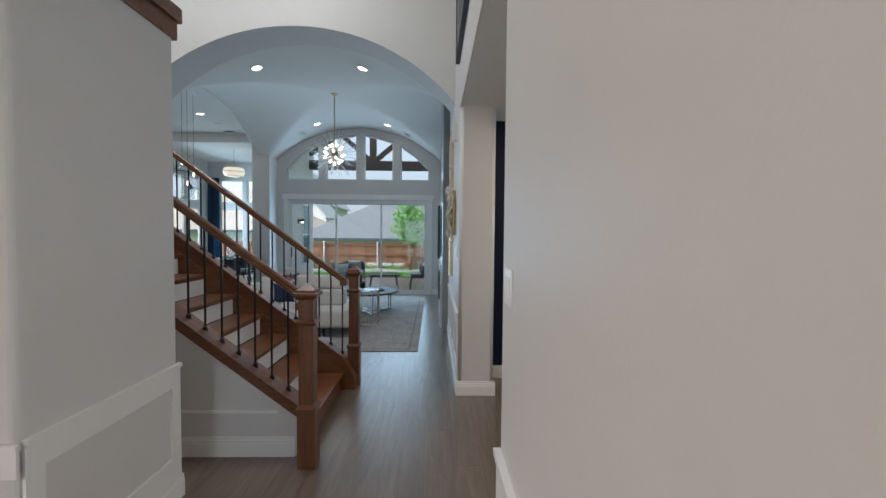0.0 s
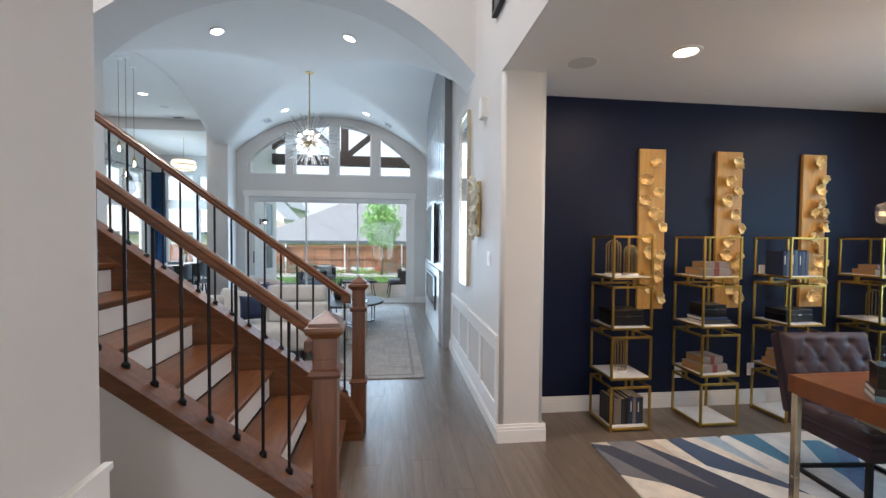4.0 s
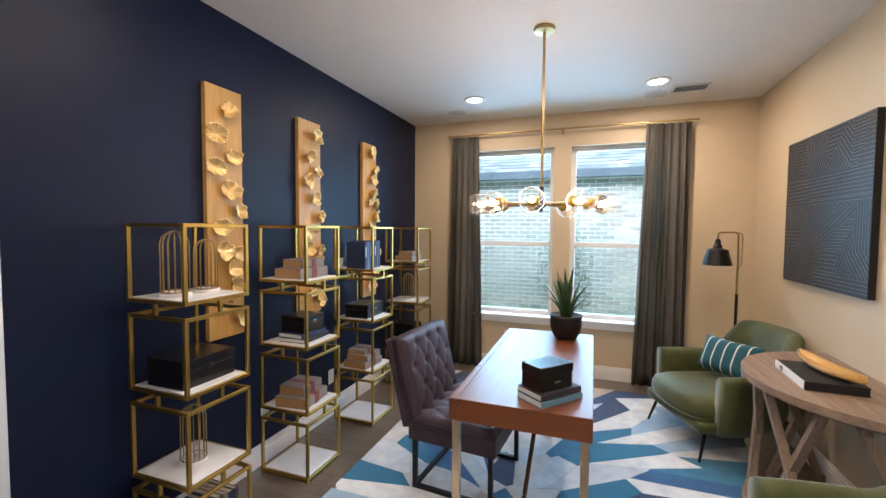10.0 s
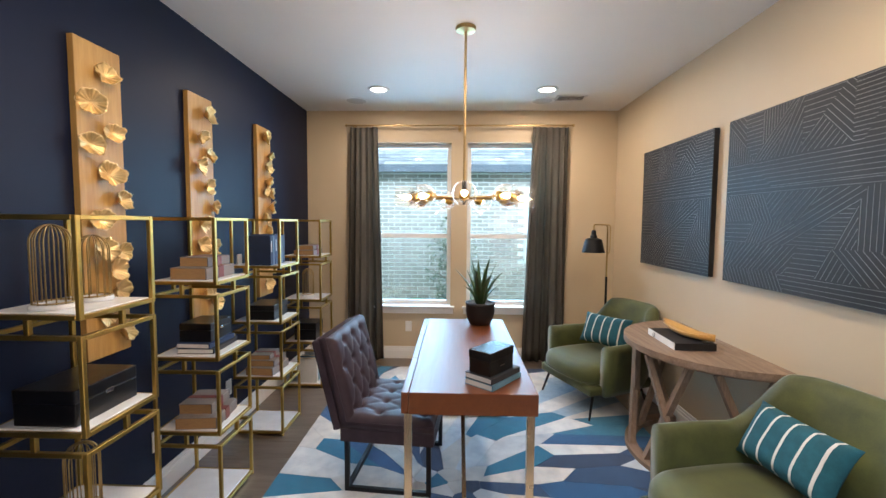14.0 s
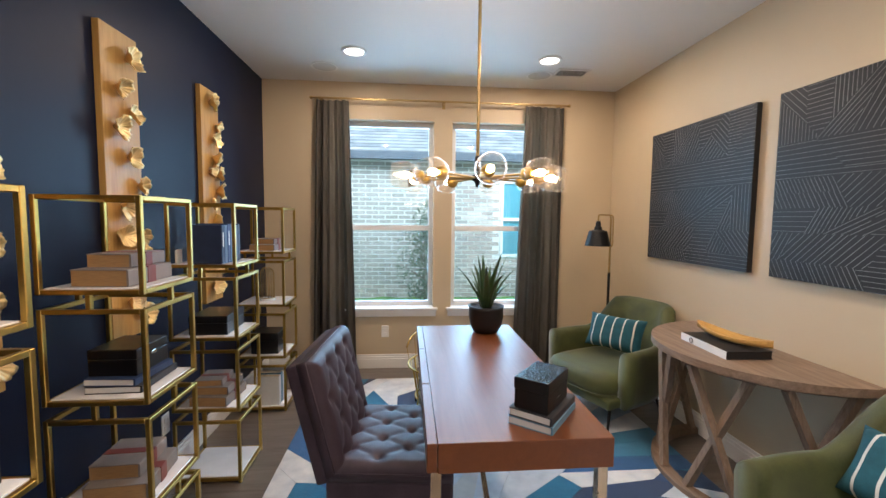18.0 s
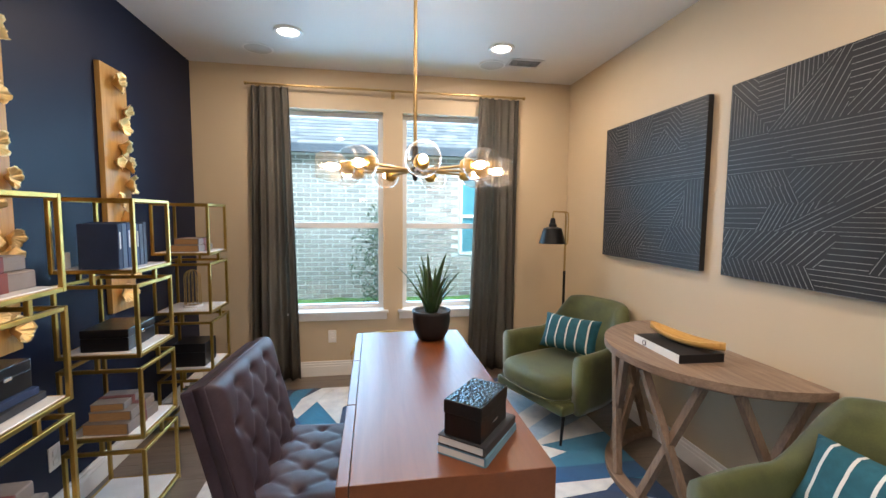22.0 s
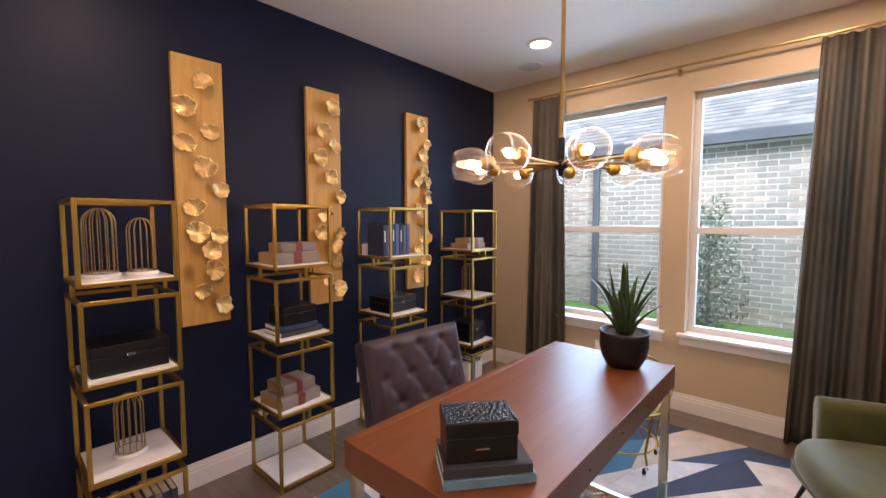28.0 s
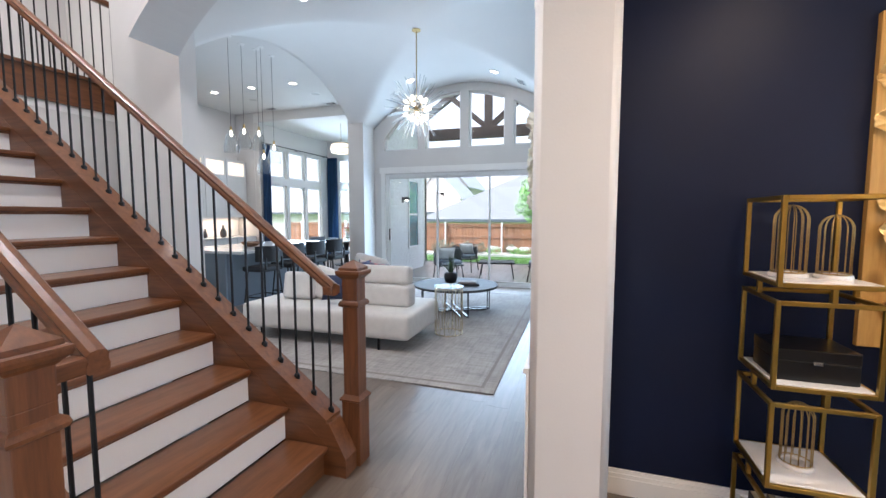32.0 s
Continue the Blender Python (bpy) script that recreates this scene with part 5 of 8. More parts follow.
chair = thing("desk_chair", 1.985, 2.955, 0, -5, "plum leather button-tufted desk chair on a black sled base", "chair")
CW = 0.60
bm, btn = tufted(CW, 0.50, 0.085, 4, 4)
WELT = welt(CW, 0.50, -0.085 * 0.45)
back_m = pose(0, 0.475, 0.40, -14, 0, 0)
part("backrest", moved(bm, back_m @ pose(0, 0.02, 0)), PLUM, chair, smooth=True)
part("welt", moved(WELT, back_m @ pose(0, 0.02, 0)), PLUM, chair, "corded seam", True)
part("back_shell", moved(box(0.004, CW - 0.004, 0.018, 0.070, -0.02, 0.495, 0.012), back_m), PLUM, chair)
for bx, bz in btn:
    part("button", moved(lathe([(0.001, 0.004), (0.008, 0.003), (0.010, 0), (0.006, -0.004)], 10), back_m @ pose(bx, 0.02 - 0.052, bz, 90, 0, 0)), PLUM, chair)
bm, btn = tufted(CW, 0.52, 0.075, 4, 4)
part("seat", moved(bm, Matrix(((1, 0, 0, 0), (0, 0, 1, -0.03), (0, -1, 0, 0.385), (0, 0, 0, 1)))), PLUM, chair, smooth=True)
for bx, bz in btn:
    part("button", moved(lathe([(0.001, 0.004), (0.008, 0.003), (0.010, 0), (0.006, -0.004)], 10), pose(bx, bz - 0.03, 0.385 + 0.042)), PLUM, chair)
part("welt", moved(welt(CW, 0.52, -0.075 * 0.45), Matrix(((1, 0, 0, 0), (0, 0, 1, -0.03), (0, -1, 0, 0.385), (0, 0, 0, 1)))), PLUM, chair, "corded seam", True)
part("seat_box", box(0.002, CW - 0.002, -0.03, 0.50, 0.305, 0.384, 0.012), PLUM, chair)
for x in (0.02, CW - 0.045):
    part("sled_leg", boxes((x, x + 0.025, -0.01, 0.015, 0.010, 0.305), (x, x + 0.025, 0.455, 0.48, 0.010, 0.305), (x, x + 0.025, 0.015, 0.455, 0.010, 0.035)), BLACK, chair)
part("stretcher", boxes((0.045, CW - 0.045, 0.455, 0.48, 0.012, 0.034)), BLACK, chair)


# ----- shard rug -----
def shard_rug(x0, x1, y0, y1, parent):
    """Blades that burst outward from a point near the middle: small chips at the heart, long slivers at the rim."""
    r = random.Random(23)
    cx, cy, core, power = 2.10, 2.86, 0.22, 0.26

    def squeeze(rad):
        return rad if rad < core else core * (rad / core) ** power

    def spread(q):
        return q if q < core else core * (q / core) ** (1 / power)
    seeds, edge = [], squeeze(5.0)
    for _ in range(14000):
        q, a = edge * math.sqrt(r.random()), r.uniform(0, 2 * math.pi)
        rad = spread(q)
        gap = (0.095 + 0.042 * min(rad, 2)) * (q / rad if rad > 0.01 else 1) * r.uniform(0.8, 1.2)
        p = (q * math.cos(a), q * math.sin(a))
        if all((p[0] - o[0]) ** 2 + (p[1] - o[1]) ** 2 > gap * gap for o in seeds):
            seeds.append(p)

    def cut(poly, px, py, nx, ny):
        a = []
        for i in range(len(poly)):
            p, q = poly[i], poly[(i + 1) % len(poly)]
            sp = (p[0] - px) * nx + (p[1] - py) * ny
            sq = (q[0] - px) * nx + (q[1] - py) * ny
            if sp <= 0:
                a.append(p)
            if sp * sq < 0:
                f = sp / (sp - sq)
                a.append((p[0] + (q[0] - p[0]) * f, p[1] + (q[1] - p[1]) * f))
        return a

    def place(p):
        q = math.hypot(p[0], p[1])
        rad = spread(q)
        a = math.atan2(p[1], p[0]) - 0.26 * (min(rad, 2.6) - 1.0) + 0.06 * math.sin(4 * rad + 2 * math.atan2(p[1], p[0]))
        return cx + rad * math.cos(a), cy + rad * math.sin(a)
    for seed in seeds:
        if spread(math.hypot(*seed)) > 3.6:
            continue
        cell = [(seed[0] + dx, seed[1] + dy) for dx, dy in ((-0.12, -0.12), (0.12, -0.12), (0.12, 0.12), (-0.12, 0.12))]
        for o in seeds:
            if o != seed and abs(o[0] - seed[0]) < 0.3 and abs(o[1] - seed[1]) < 0.3 and cell:
                cell = cut(cell, (seed[0] + o[0]) / 2, (seed[1] + o[1]) / 2, o[0] - seed[0], o[1] - seed[1])
        if len(cell) < 3:
            continue
        p = [place(c) for c in cell]
        for px, py, nx, ny in ((x0, 0, -1, 0), (x1, 0, 1, 0), (0, y0, 0, -1), (0, y1, 0, 1)):
            p = cut(p, px, py, nx, ny) if len(p) > 2 else p
        size = abs(sum(p[i][0] * p[(i + 1) % len(p)][1] - p[(i + 1) % len(p)][0] * p[i][1] for i in range(len(p)))) / 2
        if len(p) < 3 or size < 0.0008:
            continue
        mx_, my_ = sum(q[0] for q in p) / len(p), sum(q[1] for q in p) / len(p)
        bm = bmesh.new()
        lo_ = [bm.verts.new((q[0], q[1], 0.003)) for q in p]
        inn = []
        for q in p:
            f = max(0, 1 - 0.0014 / max(math.hypot(q[0] - mx_, q[1] - my_), 0.01))
            inn.append(bm.verts.new((mx_ + (q[0] - mx_) * f, my_ + (q[1] - my_) * f, 0.013)))
        bm.faces.new(inn)
        for i in range(len(p)):
            bm.faces.new((lo_[i], lo_[(i + 1) % len(p)], inn[(i + 1) % len(p)], inn[i]))
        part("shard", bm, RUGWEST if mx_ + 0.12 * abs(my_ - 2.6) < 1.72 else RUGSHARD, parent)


rug = thing("area_rug", 0, 0, 0, 0, "shard-patterned wool rug in blue, grey and cream", "rug")
shard_rug(0.86, 4.08, 1.40, 3.87, rug)
part("backing", boxes((0.862, 4.078, 1.402, 3.868, 0.0005, 0.0028)), BOOKGREY, rug)


# ----- armchairs -----
def shell_mesh(w, d, arm, back, th, zb):
    """Wrap-round shell: U in plan, arms low, back high, rounded rim."""
    bm = bmesh.new()
    n = 56
    rows = []
    for i in range(n + 1):
        s = -1 + 2 * i / n
        a = math.pi * s / 2
        e = 0.55
        ex = math.copysign(abs(math.sin(a)) ** e, math.sin(a))
        ey = abs(math.cos(a)) ** 0.72
        x, y = ex * w / 2, -0.10 - ey * (d * 0.96 - 0.10)
        if abs(s) > 0.995:
            y = -0.10
        k = max(0, (abs(s) - 0.36) / 0.42)
        k = min(1, k)
        k = k * k * (3 - 2 * k)
        rise = min(1, max(0, (0.68 - abs(s)) / 0.34))
        top = arm + (back - arm) * (0.80 * rise * rise * (3 - 2 * rise) + 0.20 * math.cos(math.pi / 2 * min(1, abs(s) / 0.68)))
        lean = 0.10 * (1 - k)
        tt = th * (1 - 0.1 * k)
        nx, ny = -ex, (0.9 * (1 - abs(ex) ** 4))
        ln = math.hypot(nx, ny) or 1
        nx, ny = nx / ln, ny / ln
        o = Vector((x, y, 0))
        q = Vector((nx, ny, 0))
        ring = []
        under = 0.05
        for f, z in ((0.30, zb), (0.06, zb + under), (0.0, zb + 0.14), (-0.1, top - tt * 0.7), (0.0, top - tt * 0.30), (0.25, top - 0.004), (0.55, top), (0.85, top - tt * 0.22), (1.0, top - tt * 0.6), (1.05, zb + 0.16), (1.0, zb + 0.03), (0.7, zb)):
            fz = (z - zb) / (top - zb)
            ring.append(bm.verts.new(o + q * (f * tt) - Vector((0, 1, 0)) * lean * fz * fz + Vector((0, 0, z))))
        rows.append(ring)
    m = len(rows[0])
    for p, r2 in zip(rows, rows[1:]):
        for j in range(m):
            bm.faces.new((p[j], p[(j + 1) % m], r2[(j + 1) % m], r2[j]))
    bm.faces.new(rows[0][::-1])
    bm.faces.new(rows[-1])
    return bm


def puffy(w, d, h, n=14, edge=0.35, crown=0.25):
    """A soft cushion in the xy plane, crowned on both faces."""
    bm = bmesh.new()

    def zz(u, v):
        return h / 2 * ((1 - abs(u) ** 3.5) * (1 - abs(v) ** 3.5)) ** 0.5
    up = [[None] * (n + 1) for _ in range(n + 1)]
    dn = [[None] * (n + 1) for _ in range(n + 1)]
    for i in range(n + 1):
        for j in range(n + 1):
            u, v = -1 + 2 * i / n, -1 + 2 * j / n
            pin = 1 - 0.07 * (1 - abs(u) ** 2) * abs(v) - 0.0
            pin2 = 1 - 0.07 * (1 - abs(v) ** 2) * abs(u)
            x, y, z = u * w / 2 * pin2, v * d / 2 * pin, zz(u, v)
            up[i][j] = bm.verts.new((x, y, z + 0.002))
            dn[i][j] = bm.verts.new((x, y, -z - 0.002))
    for i in range(n):
        for j in range(n):
            bm.faces.new((up[i][j], up[i + 1][j], up[i + 1][j + 1], up[i][j + 1]))
            bm.faces.new((dn[i][j], dn[i][j + 1], dn[i + 1][j + 1], dn[i + 1][j]))
    for a, b in (((0, 1), 0), ((0, 1), n)):
        for j in range(n):
            bm.faces.new((up[b][j], up[b][j + 1], dn[b][j + 1], dn[b][j]))
            bm.faces.new((up[j][b], up[j + 1][b], dn[j + 1][b], dn[j][b]))
    return bm


def seat_pad(w, d, h):
    """A plump seat cushion with rounded corners, a bowed front and a soft crown, standing on z = 0, front at y = 0."""
    bm = bmesh.new()
    n = 48
    rings = []
    for ins, z in ((0.030, 0.0), (0.008, 0.022), (0.0, 0.055), (0.003, h - 0.050), (0.018, h - 0.020), (0.045, h - 0.004), (0.10, h + 0.006), (0.20, h + 0.012)):
        ring = []
        for j in range(n):
            a = 2 * math.pi * j / n
            c, q = math.cos(a), math.sin(a)
            ex = math.copysign(abs(c) ** 0.42, c)
            ey = math.copysign(abs(q) ** 0.42, q)
            bow = 0.035 * (1 - ex * ex) if q > 0 else 0
            ring.append(bm.verts.new((ex * (w / 2 - ins), -d / 2 + ey * (d / 2 - ins) + bow, z)))
        rings.append(ring)
    for p, q in zip(rings, rings[1:]):
        for j in range(n):
            bm.faces.new((p[j], p[(j + 1) % n], q[(j + 1) % n], q[j]))
    bm.faces.new(rings[0][::-1])
    bm.faces.new(rings[-1])
    return bm


def armchair(x, y, rz, label):
    """Faces +y; the origin lies on the floor under the front edge's middle."""
    t = thing("armchair", x, y, 0, rz, label, "armchair", "green armchairs")
    w, d = 0.78, 0.72
    part("shell", shell_mesh(w, d, 0.590, 0.85, 0.095, 0.20), VELVET, t, smooth=True)
    bm = moved(seat_pad(w - 0.15, d - 0.075, 0.15), pose(0, 0.03, 0.272))
    part("seat_cushion", bm, VELVET, t, "plump velvet seat cushion", True)
    lip = [(-w / 2 + 0.088, -0.30, 0.292), (-w / 2 + 0.085, -0.05, 0.292), (-w / 2 + 0.125, 0.022, 0.292)] + [(k * 0.055, 0.064 - 0.035 * (k / 5.0) ** 2, 0.292) for k in range(-4, 5)] + [(w / 2 - 0.125, 0.022, 0.292), (w / 2 - 0.085, -0.05, 0.292), (w / 2 - 0.088, -0.30, 0.292)]
    part("piping", tube(bmesh.new(), lip, 0.005, 6), VELVET, t, smooth=True)
    part("seat_base", box(-w / 2 + 0.06, w / 2 - 0.06, -d + 0.09, 0.012, 0.20, 0.275, 0.025, 3), VELVET, t, smooth=True)
    for sx in (-1, 1):
        part("leg", tube(bmesh.new(), [(sx * 0.28, -0.06, 0.215), (sx * 0.315, 0.0, 0.013)], [0.012, 0.008], 8), BLACK, t, "slim black metal leg")
        part("leg", tube(bmesh.new(), [(sx * 0.25, -0.55, 0.215), (sx * 0.29, -0.62, 0.001 if y < 1.0 else 0.001)], [0.012, 0.008], 8), BLACK, t)
    return t


armchair(3.235, 1.895, 22, "olive green velvet tub armchair with slim black legs, by the lamp")
armchair(1.365, 1.885, 12, "olive green velvet tub armchair, slim black legs, beside the console")


def lumbar(x, y, z, rx, ry, rz, label, turn=0):
    t = tagged(new("lumbar_pillow", to_mesh("lumbar_pillow", puffy(0.44, 0.265, 0.13), TEALSTRIPE, True)), label, "pillow", "striped pillows")
    t.matrix_world = pose(x, y, z, rx, ry, rz) @ pose(0, 0, 0, 0, 0, turn)
    return t


lumbar(3.39, 1.515, 0.608, -67, 0, 37, "teal lumbar pillow with narrow white stripes, propped in a green armchair")
lumbar(1.52, 1.41, 0.592, -62, 0, 6, "teal lumbar pillow with narrow white stripes, propped in the other armchair", 0)

# ----- demilune console -----
CX, CR, CZ = 2.49, 0.592, 0.775
con = thing("console_table", CX, Y_PAINT + 0.004, 0, 0, "weathered oak demilune console table with crossed legs against the wall", "table")


def half_disc(r, z0, z1, r_in=0.0):
    bm = bmesh.new()
    out = [(r * math.cos(radians(a)), r * math.sin(radians(a))) for a in range(0, 181, 5)]
    inn = [(r_in * math.cos(radians(a)), r_in * math.sin(radians(a))) for a in range(180, -1, -5)] if r_in else []
    prism(bm, out + inn, z0, z1, 'z')
    return bm


bm = half_disc(CR, CZ - 0.038, CZ)
part("tabletop", bm, WEATHERED, con)
part("apron", half_disc(CR - 0.05, CZ - 0.062, CZ - 0.038, CR - 0.09), WEATHERED, con)
part("base_ring", half_disc(CR - 0.03, 0.001, 0.040, CR - 0.10), WEATHERED, con)
for a in (20, 65, 115, 160):
    for s in (-1, 1):
        a0, a1 = radians(a - s * 15), radians(a + s * 15)
        r0 = CR - 0.068 - 0.006 * s
        bm = tube(bmesh.new(), [(r0 * math.cos(a0), r0 * math.sin(a0), 0.040), (r0 * math.cos(a1), r0 * math.sin(a1), CZ - 0.062)], 0.018, 4, square=True)
        part("cross_leg", bm, WEATHERED_Z, con)
# book and dish on the console
artbook = book(2.47, 1.37, CZ, 0.37, 0.24, 0.042, 178, BLACKPOT, BLACKPOT, "large black and white art book lying on the console")
part("white_spine", boxes((-0.184, 0.184, -0.1255, -0.1205, 0.001, 0.041)), BOOKWHITE, artbook, "white spine")
t = solid("book_mark", moved(tube(bmesh.new(), ring_pts(0.013, 0, 16), 0.0022, 6, True), pose(2.56, 1.4965, CZ + 0.021, 90, 0, 0)), BOOKDARK, "black ring printed on a white book spine", "emblem")
dish = thing("wooden_dish", 2.46, 1.335, CZ + 0.043, 10, "long shallow teak dish lying on a book", "dish")
bm = bmesh.new()
rows = []
for i in range(25):
    f = -1 + 2 * i / 24
    half_w = 0.062 * (1 - f * f) ** 0.6 + 0.002
    rise = 0.030 * f * f
    rows.append([bm.verts.new((f * 0.225, k, z)) for k, z in ((-half_w, 0.036 + rise), (-half_w * 0.55, 0.006 + rise), (0, rise * 0.9), (half_w * 0.55, 0.006 + rise), (half_w, 0.036 + rise), (half_w * 0.86, 0.037 + rise), (half_w * 0.45, 0.015 + rise), (0, 0.010 + rise), (-half_w * 0.45, 0.015 + rise), (-half_w * 0.86, 0.037 + rise))])
for p, q in zip(rows, rows[1:]):
    for j in range(10):
        bm.faces.new((p[j], p[(j + 1) % 10], q[(j + 1) % 10], q[j]))
bm.faces.new(rows[0][::-1])
bm.faces.new(rows[-1])
part("bowl", bm, BOWLWOOD, dish, smooth=True)

# ----- floor lamp -----
lp = thing("floor_lamp", 3.83, 1.36, 0, 127, "brass floor lamp with a black metal shade, behind the armchair", "lamp")
part("base", lathe([(0.005, 0.0), (0.13, 0.0), (0.135, 0.006), (0.13, 0.016), (0.02, 0.022), (0.012, 0.03)], 28), BLACK, lp)
part("lower_pole", lathe([(0.011, 0.02), (0.011, 1.02)], 12), BLACK, lp, "black lower pole")
part("upper_pole", lathe([(0.008, 1.02), (0.008, 1.22)], 12), BRASS, lp)
part("arm", tube(bmesh.new(), [(0, 0, 1.22), (0, 0, 1.48), (0.006, 0, 1.505), (0.025, 0, 1.52), (0.20, 0, 1.52), (0.215, 0, 1.515), (0.22, 0, 1.50), (0.22, 0, 1.465)], 0.007, 8), BRASS, lp, smooth=True)
part("loop", tube(bmesh.new(), [(0, 0, 1.24), (-0.035, 0, 1.25), (-0.045, 0, 1.28), (-0.045, 0, 1.48), (-0.035, 0, 1.51), (0.0, 0, 1.52)], 0.005, 8), BRASS, lp, smooth=True)
shade = part("shade", lathe([(0.014, 1.468), (0.020, 1.455), (0.022, 1.425), (0.030, 1.418), (0.032, 1.398), (0.070, 1.386), (0.074, 1.380), (0.104, 1.262), (0.101, 1.262), (0.070, 1.376), (0.02, 1.386)], 32, False), BLACK, lp, "tapered black metal shade")
shade.location.x = 0.22

# ----- canvases -----


def hatch_lines(w, h, seed):
    r = random.Random(seed)
    polys = [[(0.0, 0.0), (w, 0.0), (w, h), (0.0, h)]]

    def cut(poly, px, py, nx, ny):
        a, b = [], []
        for i in range(len(poly)):
            p, q = poly[i], poly[(i + 1) % len(poly)]
            sp = (p[0] - px) * nx + (p[1] - py) * ny
            sq = (q[0] - px) * nx + (q[1] - py) * ny
            (a if sp >= 0 else b).append(p)
            if sp * sq < 0:
                f = sp / (sp - sq)
                m = (p[0] + (q[0] - p[0]) * f, p[1] + (q[1] - p[1]) * f)
                a.append(m)
                b.append(m)
        return a, b

    def area(p):
        return abs(sum(p[i][0] * p[(i + 1) % len(p)][1] - p[(i + 1) % len(p)][0] * p[i][1] for i in range(len(p)))) / 2
    dirs = (0.0, 28.0, 62.0, 90.0, 118.0, 152.0, 45.0, 135.0)
    for _ in range(38):
        polys.sort(key=area)
        p = polys.pop(-1 - (r.randrange(3) if len(polys) > 3 else 0))
        cx = sum(q[0] for q in p) / len(p)
        cy = sum(q[1] for q in p) / len(p)
        a = radians(r.choice(dirs))
        s, t2 = cut(p, cx + r.gauss(0, 0.04), cy + r.gauss(0, 0.04), math.cos(a), math.sin(a))
        if len(s) > 2 and len(t2) > 2 and min(area(s), area(t2)) > 0.006:
            polys += [s, t2]
        else:
            polys.append(p)
    segs = []
    for p in polys:
        ed = sorted(((p[(i + 1) % len(p)][0] - p[i][0], p[(i + 1) % len(p)][1] - p[i][1]) for i in range(len(p))), key=lambda e: -math.hypot(*e))
        ed = ed[r.randrange(min(3, len(ed)))]
        pitch = r.choice((0.019, 0.0225, 0.0255))
        ln = math.hypot(*ed)
        nx, ny = -ed[1] / ln, ed[0] / ln
        pr = [q[0] * nx + q[1] * ny for q in p]
        k = min(pr) + 0.008
        while k < max(pr):
            hit = []
            for i in range(len(p)):
                u, v = p[i], p[(i + 1) % len(p)]
                su, sv = u[0] * nx + u[1] * ny - k, v[0] * nx + v[1] * ny - k
                if su * sv < 0:
                    f = su / (su - sv)
                    hit.append((u[0] + (v[0] - u[0]) * f, u[1] + (v[1] - u[1]) * f))
            if len(hit) == 2 and math.hypot(hit[0][0] - hit[1][0], hit[0][1] - hit[1][1]) > 0.015:
                segs.append((hit[0], hit[1], nx, ny))
            k += pitch
    return segs


def canvas(x0, x1, z0, z1, segs, label):
    t = thing("canvas_painting", x0, Y_PAINT, z0, 0, label, "painting", "line canvases")
    w, h = x1 - x0, z1 - z0
    part("canvas", box(0, w, 0.001, 0.036, 0, h, 0.002, 1), CANVAS, t)
    bm = bmesh.new()
    tk, y = 0.0013, 0.0362
    for p, q, nx, ny in segs:
        v = [bm.verts.new(c) for c in ((p[0] - nx * tk, y, p[1] - ny * tk), (q[0] - nx * tk, y, q[1] - ny * tk), (q[0] + nx * tk, y, q[1] + ny * tk), (p[0] + nx * tk, y, p[1] + ny * tk))]
        u = [bm.verts.new((c.co.x, y + 0.0009, c.co.z)) for c in v]
        bm.faces.new(u)
        for i in range(4):
            bm.faces.new((v[i], v[(i + 1) % 4], u[(i + 1) % 4], u[i]))
    part("line_field", bm, SILVERLINE, t, "raised silver lines hatched in angular fields", kind="stuff")


SEGS = hatch_lines(1.025, 0.99, 8)
canvas(2.638, 3.663, 1.176, 2.166, SEGS, "charcoal canvas with silver hatched lines, nearer the lamp")
canvas(1.463, 2.488, 1.176, 2.166, SEGS, "charcoal canvas with silver hatched lines, over the near armchair")

# ----- chandelier -----
HX, HY, HZ = 2.470, 2.765, 1.685
ch = thing("chandelier", HX, HY, H_ST, 0, "nine-arm brass chandelier with lit clear glass globes", "chandelier")
part("canopy", lathe([(0.001, 0.0), (0.062, 0.0), (0.065, -0.006), (0.060, -0.022), (0.012, -0.028)], 28), BRASS, ch)
part("rod", lathe([(0.0085, -0.024), (0.0085, HZ - H_ST + 0.10)], 12), BRASS, ch)
part("sleeve", lathe([(0.009, HZ - H_ST + 0.112), (0.0145, HZ - H_ST + 0.106), (0.0145, HZ - H_ST + 0.050), (0.010, HZ - H_ST + 0.046)], 16), BLACK, ch, "dark bronze sleeve")
part("hub", lathe([(0.008, HZ - H_ST + 0.052), (0.014, HZ - H_ST + 0.048), (0.014, HZ - H_ST + 0.018), (0.028, HZ - H_ST + 0.012), (0.028, HZ - H_ST - 0.012), (0.014, HZ - H_ST - 0.02), (0.008, HZ - H_ST - 0.045), (0.001, HZ - H_ST - 0.048)], 20), BLACK, ch, "dark bronze hub")
arm0 = sock0 = globe0 = bulb0 = None
gprof = [(0.022, 0.0), (0.035, 0.005), (0.057, 0.026), (0.067, 0.056), (0.067, 0.082), (0.061, 0.116), (0.052, 0.138), (0.0508, 0.1385), (0.0598, 0.1155), (0.0657, 0.082), (0.0657, 0.056), (0.0556, 0.028), (0.034, 0.008), (0.022, 0.002)]
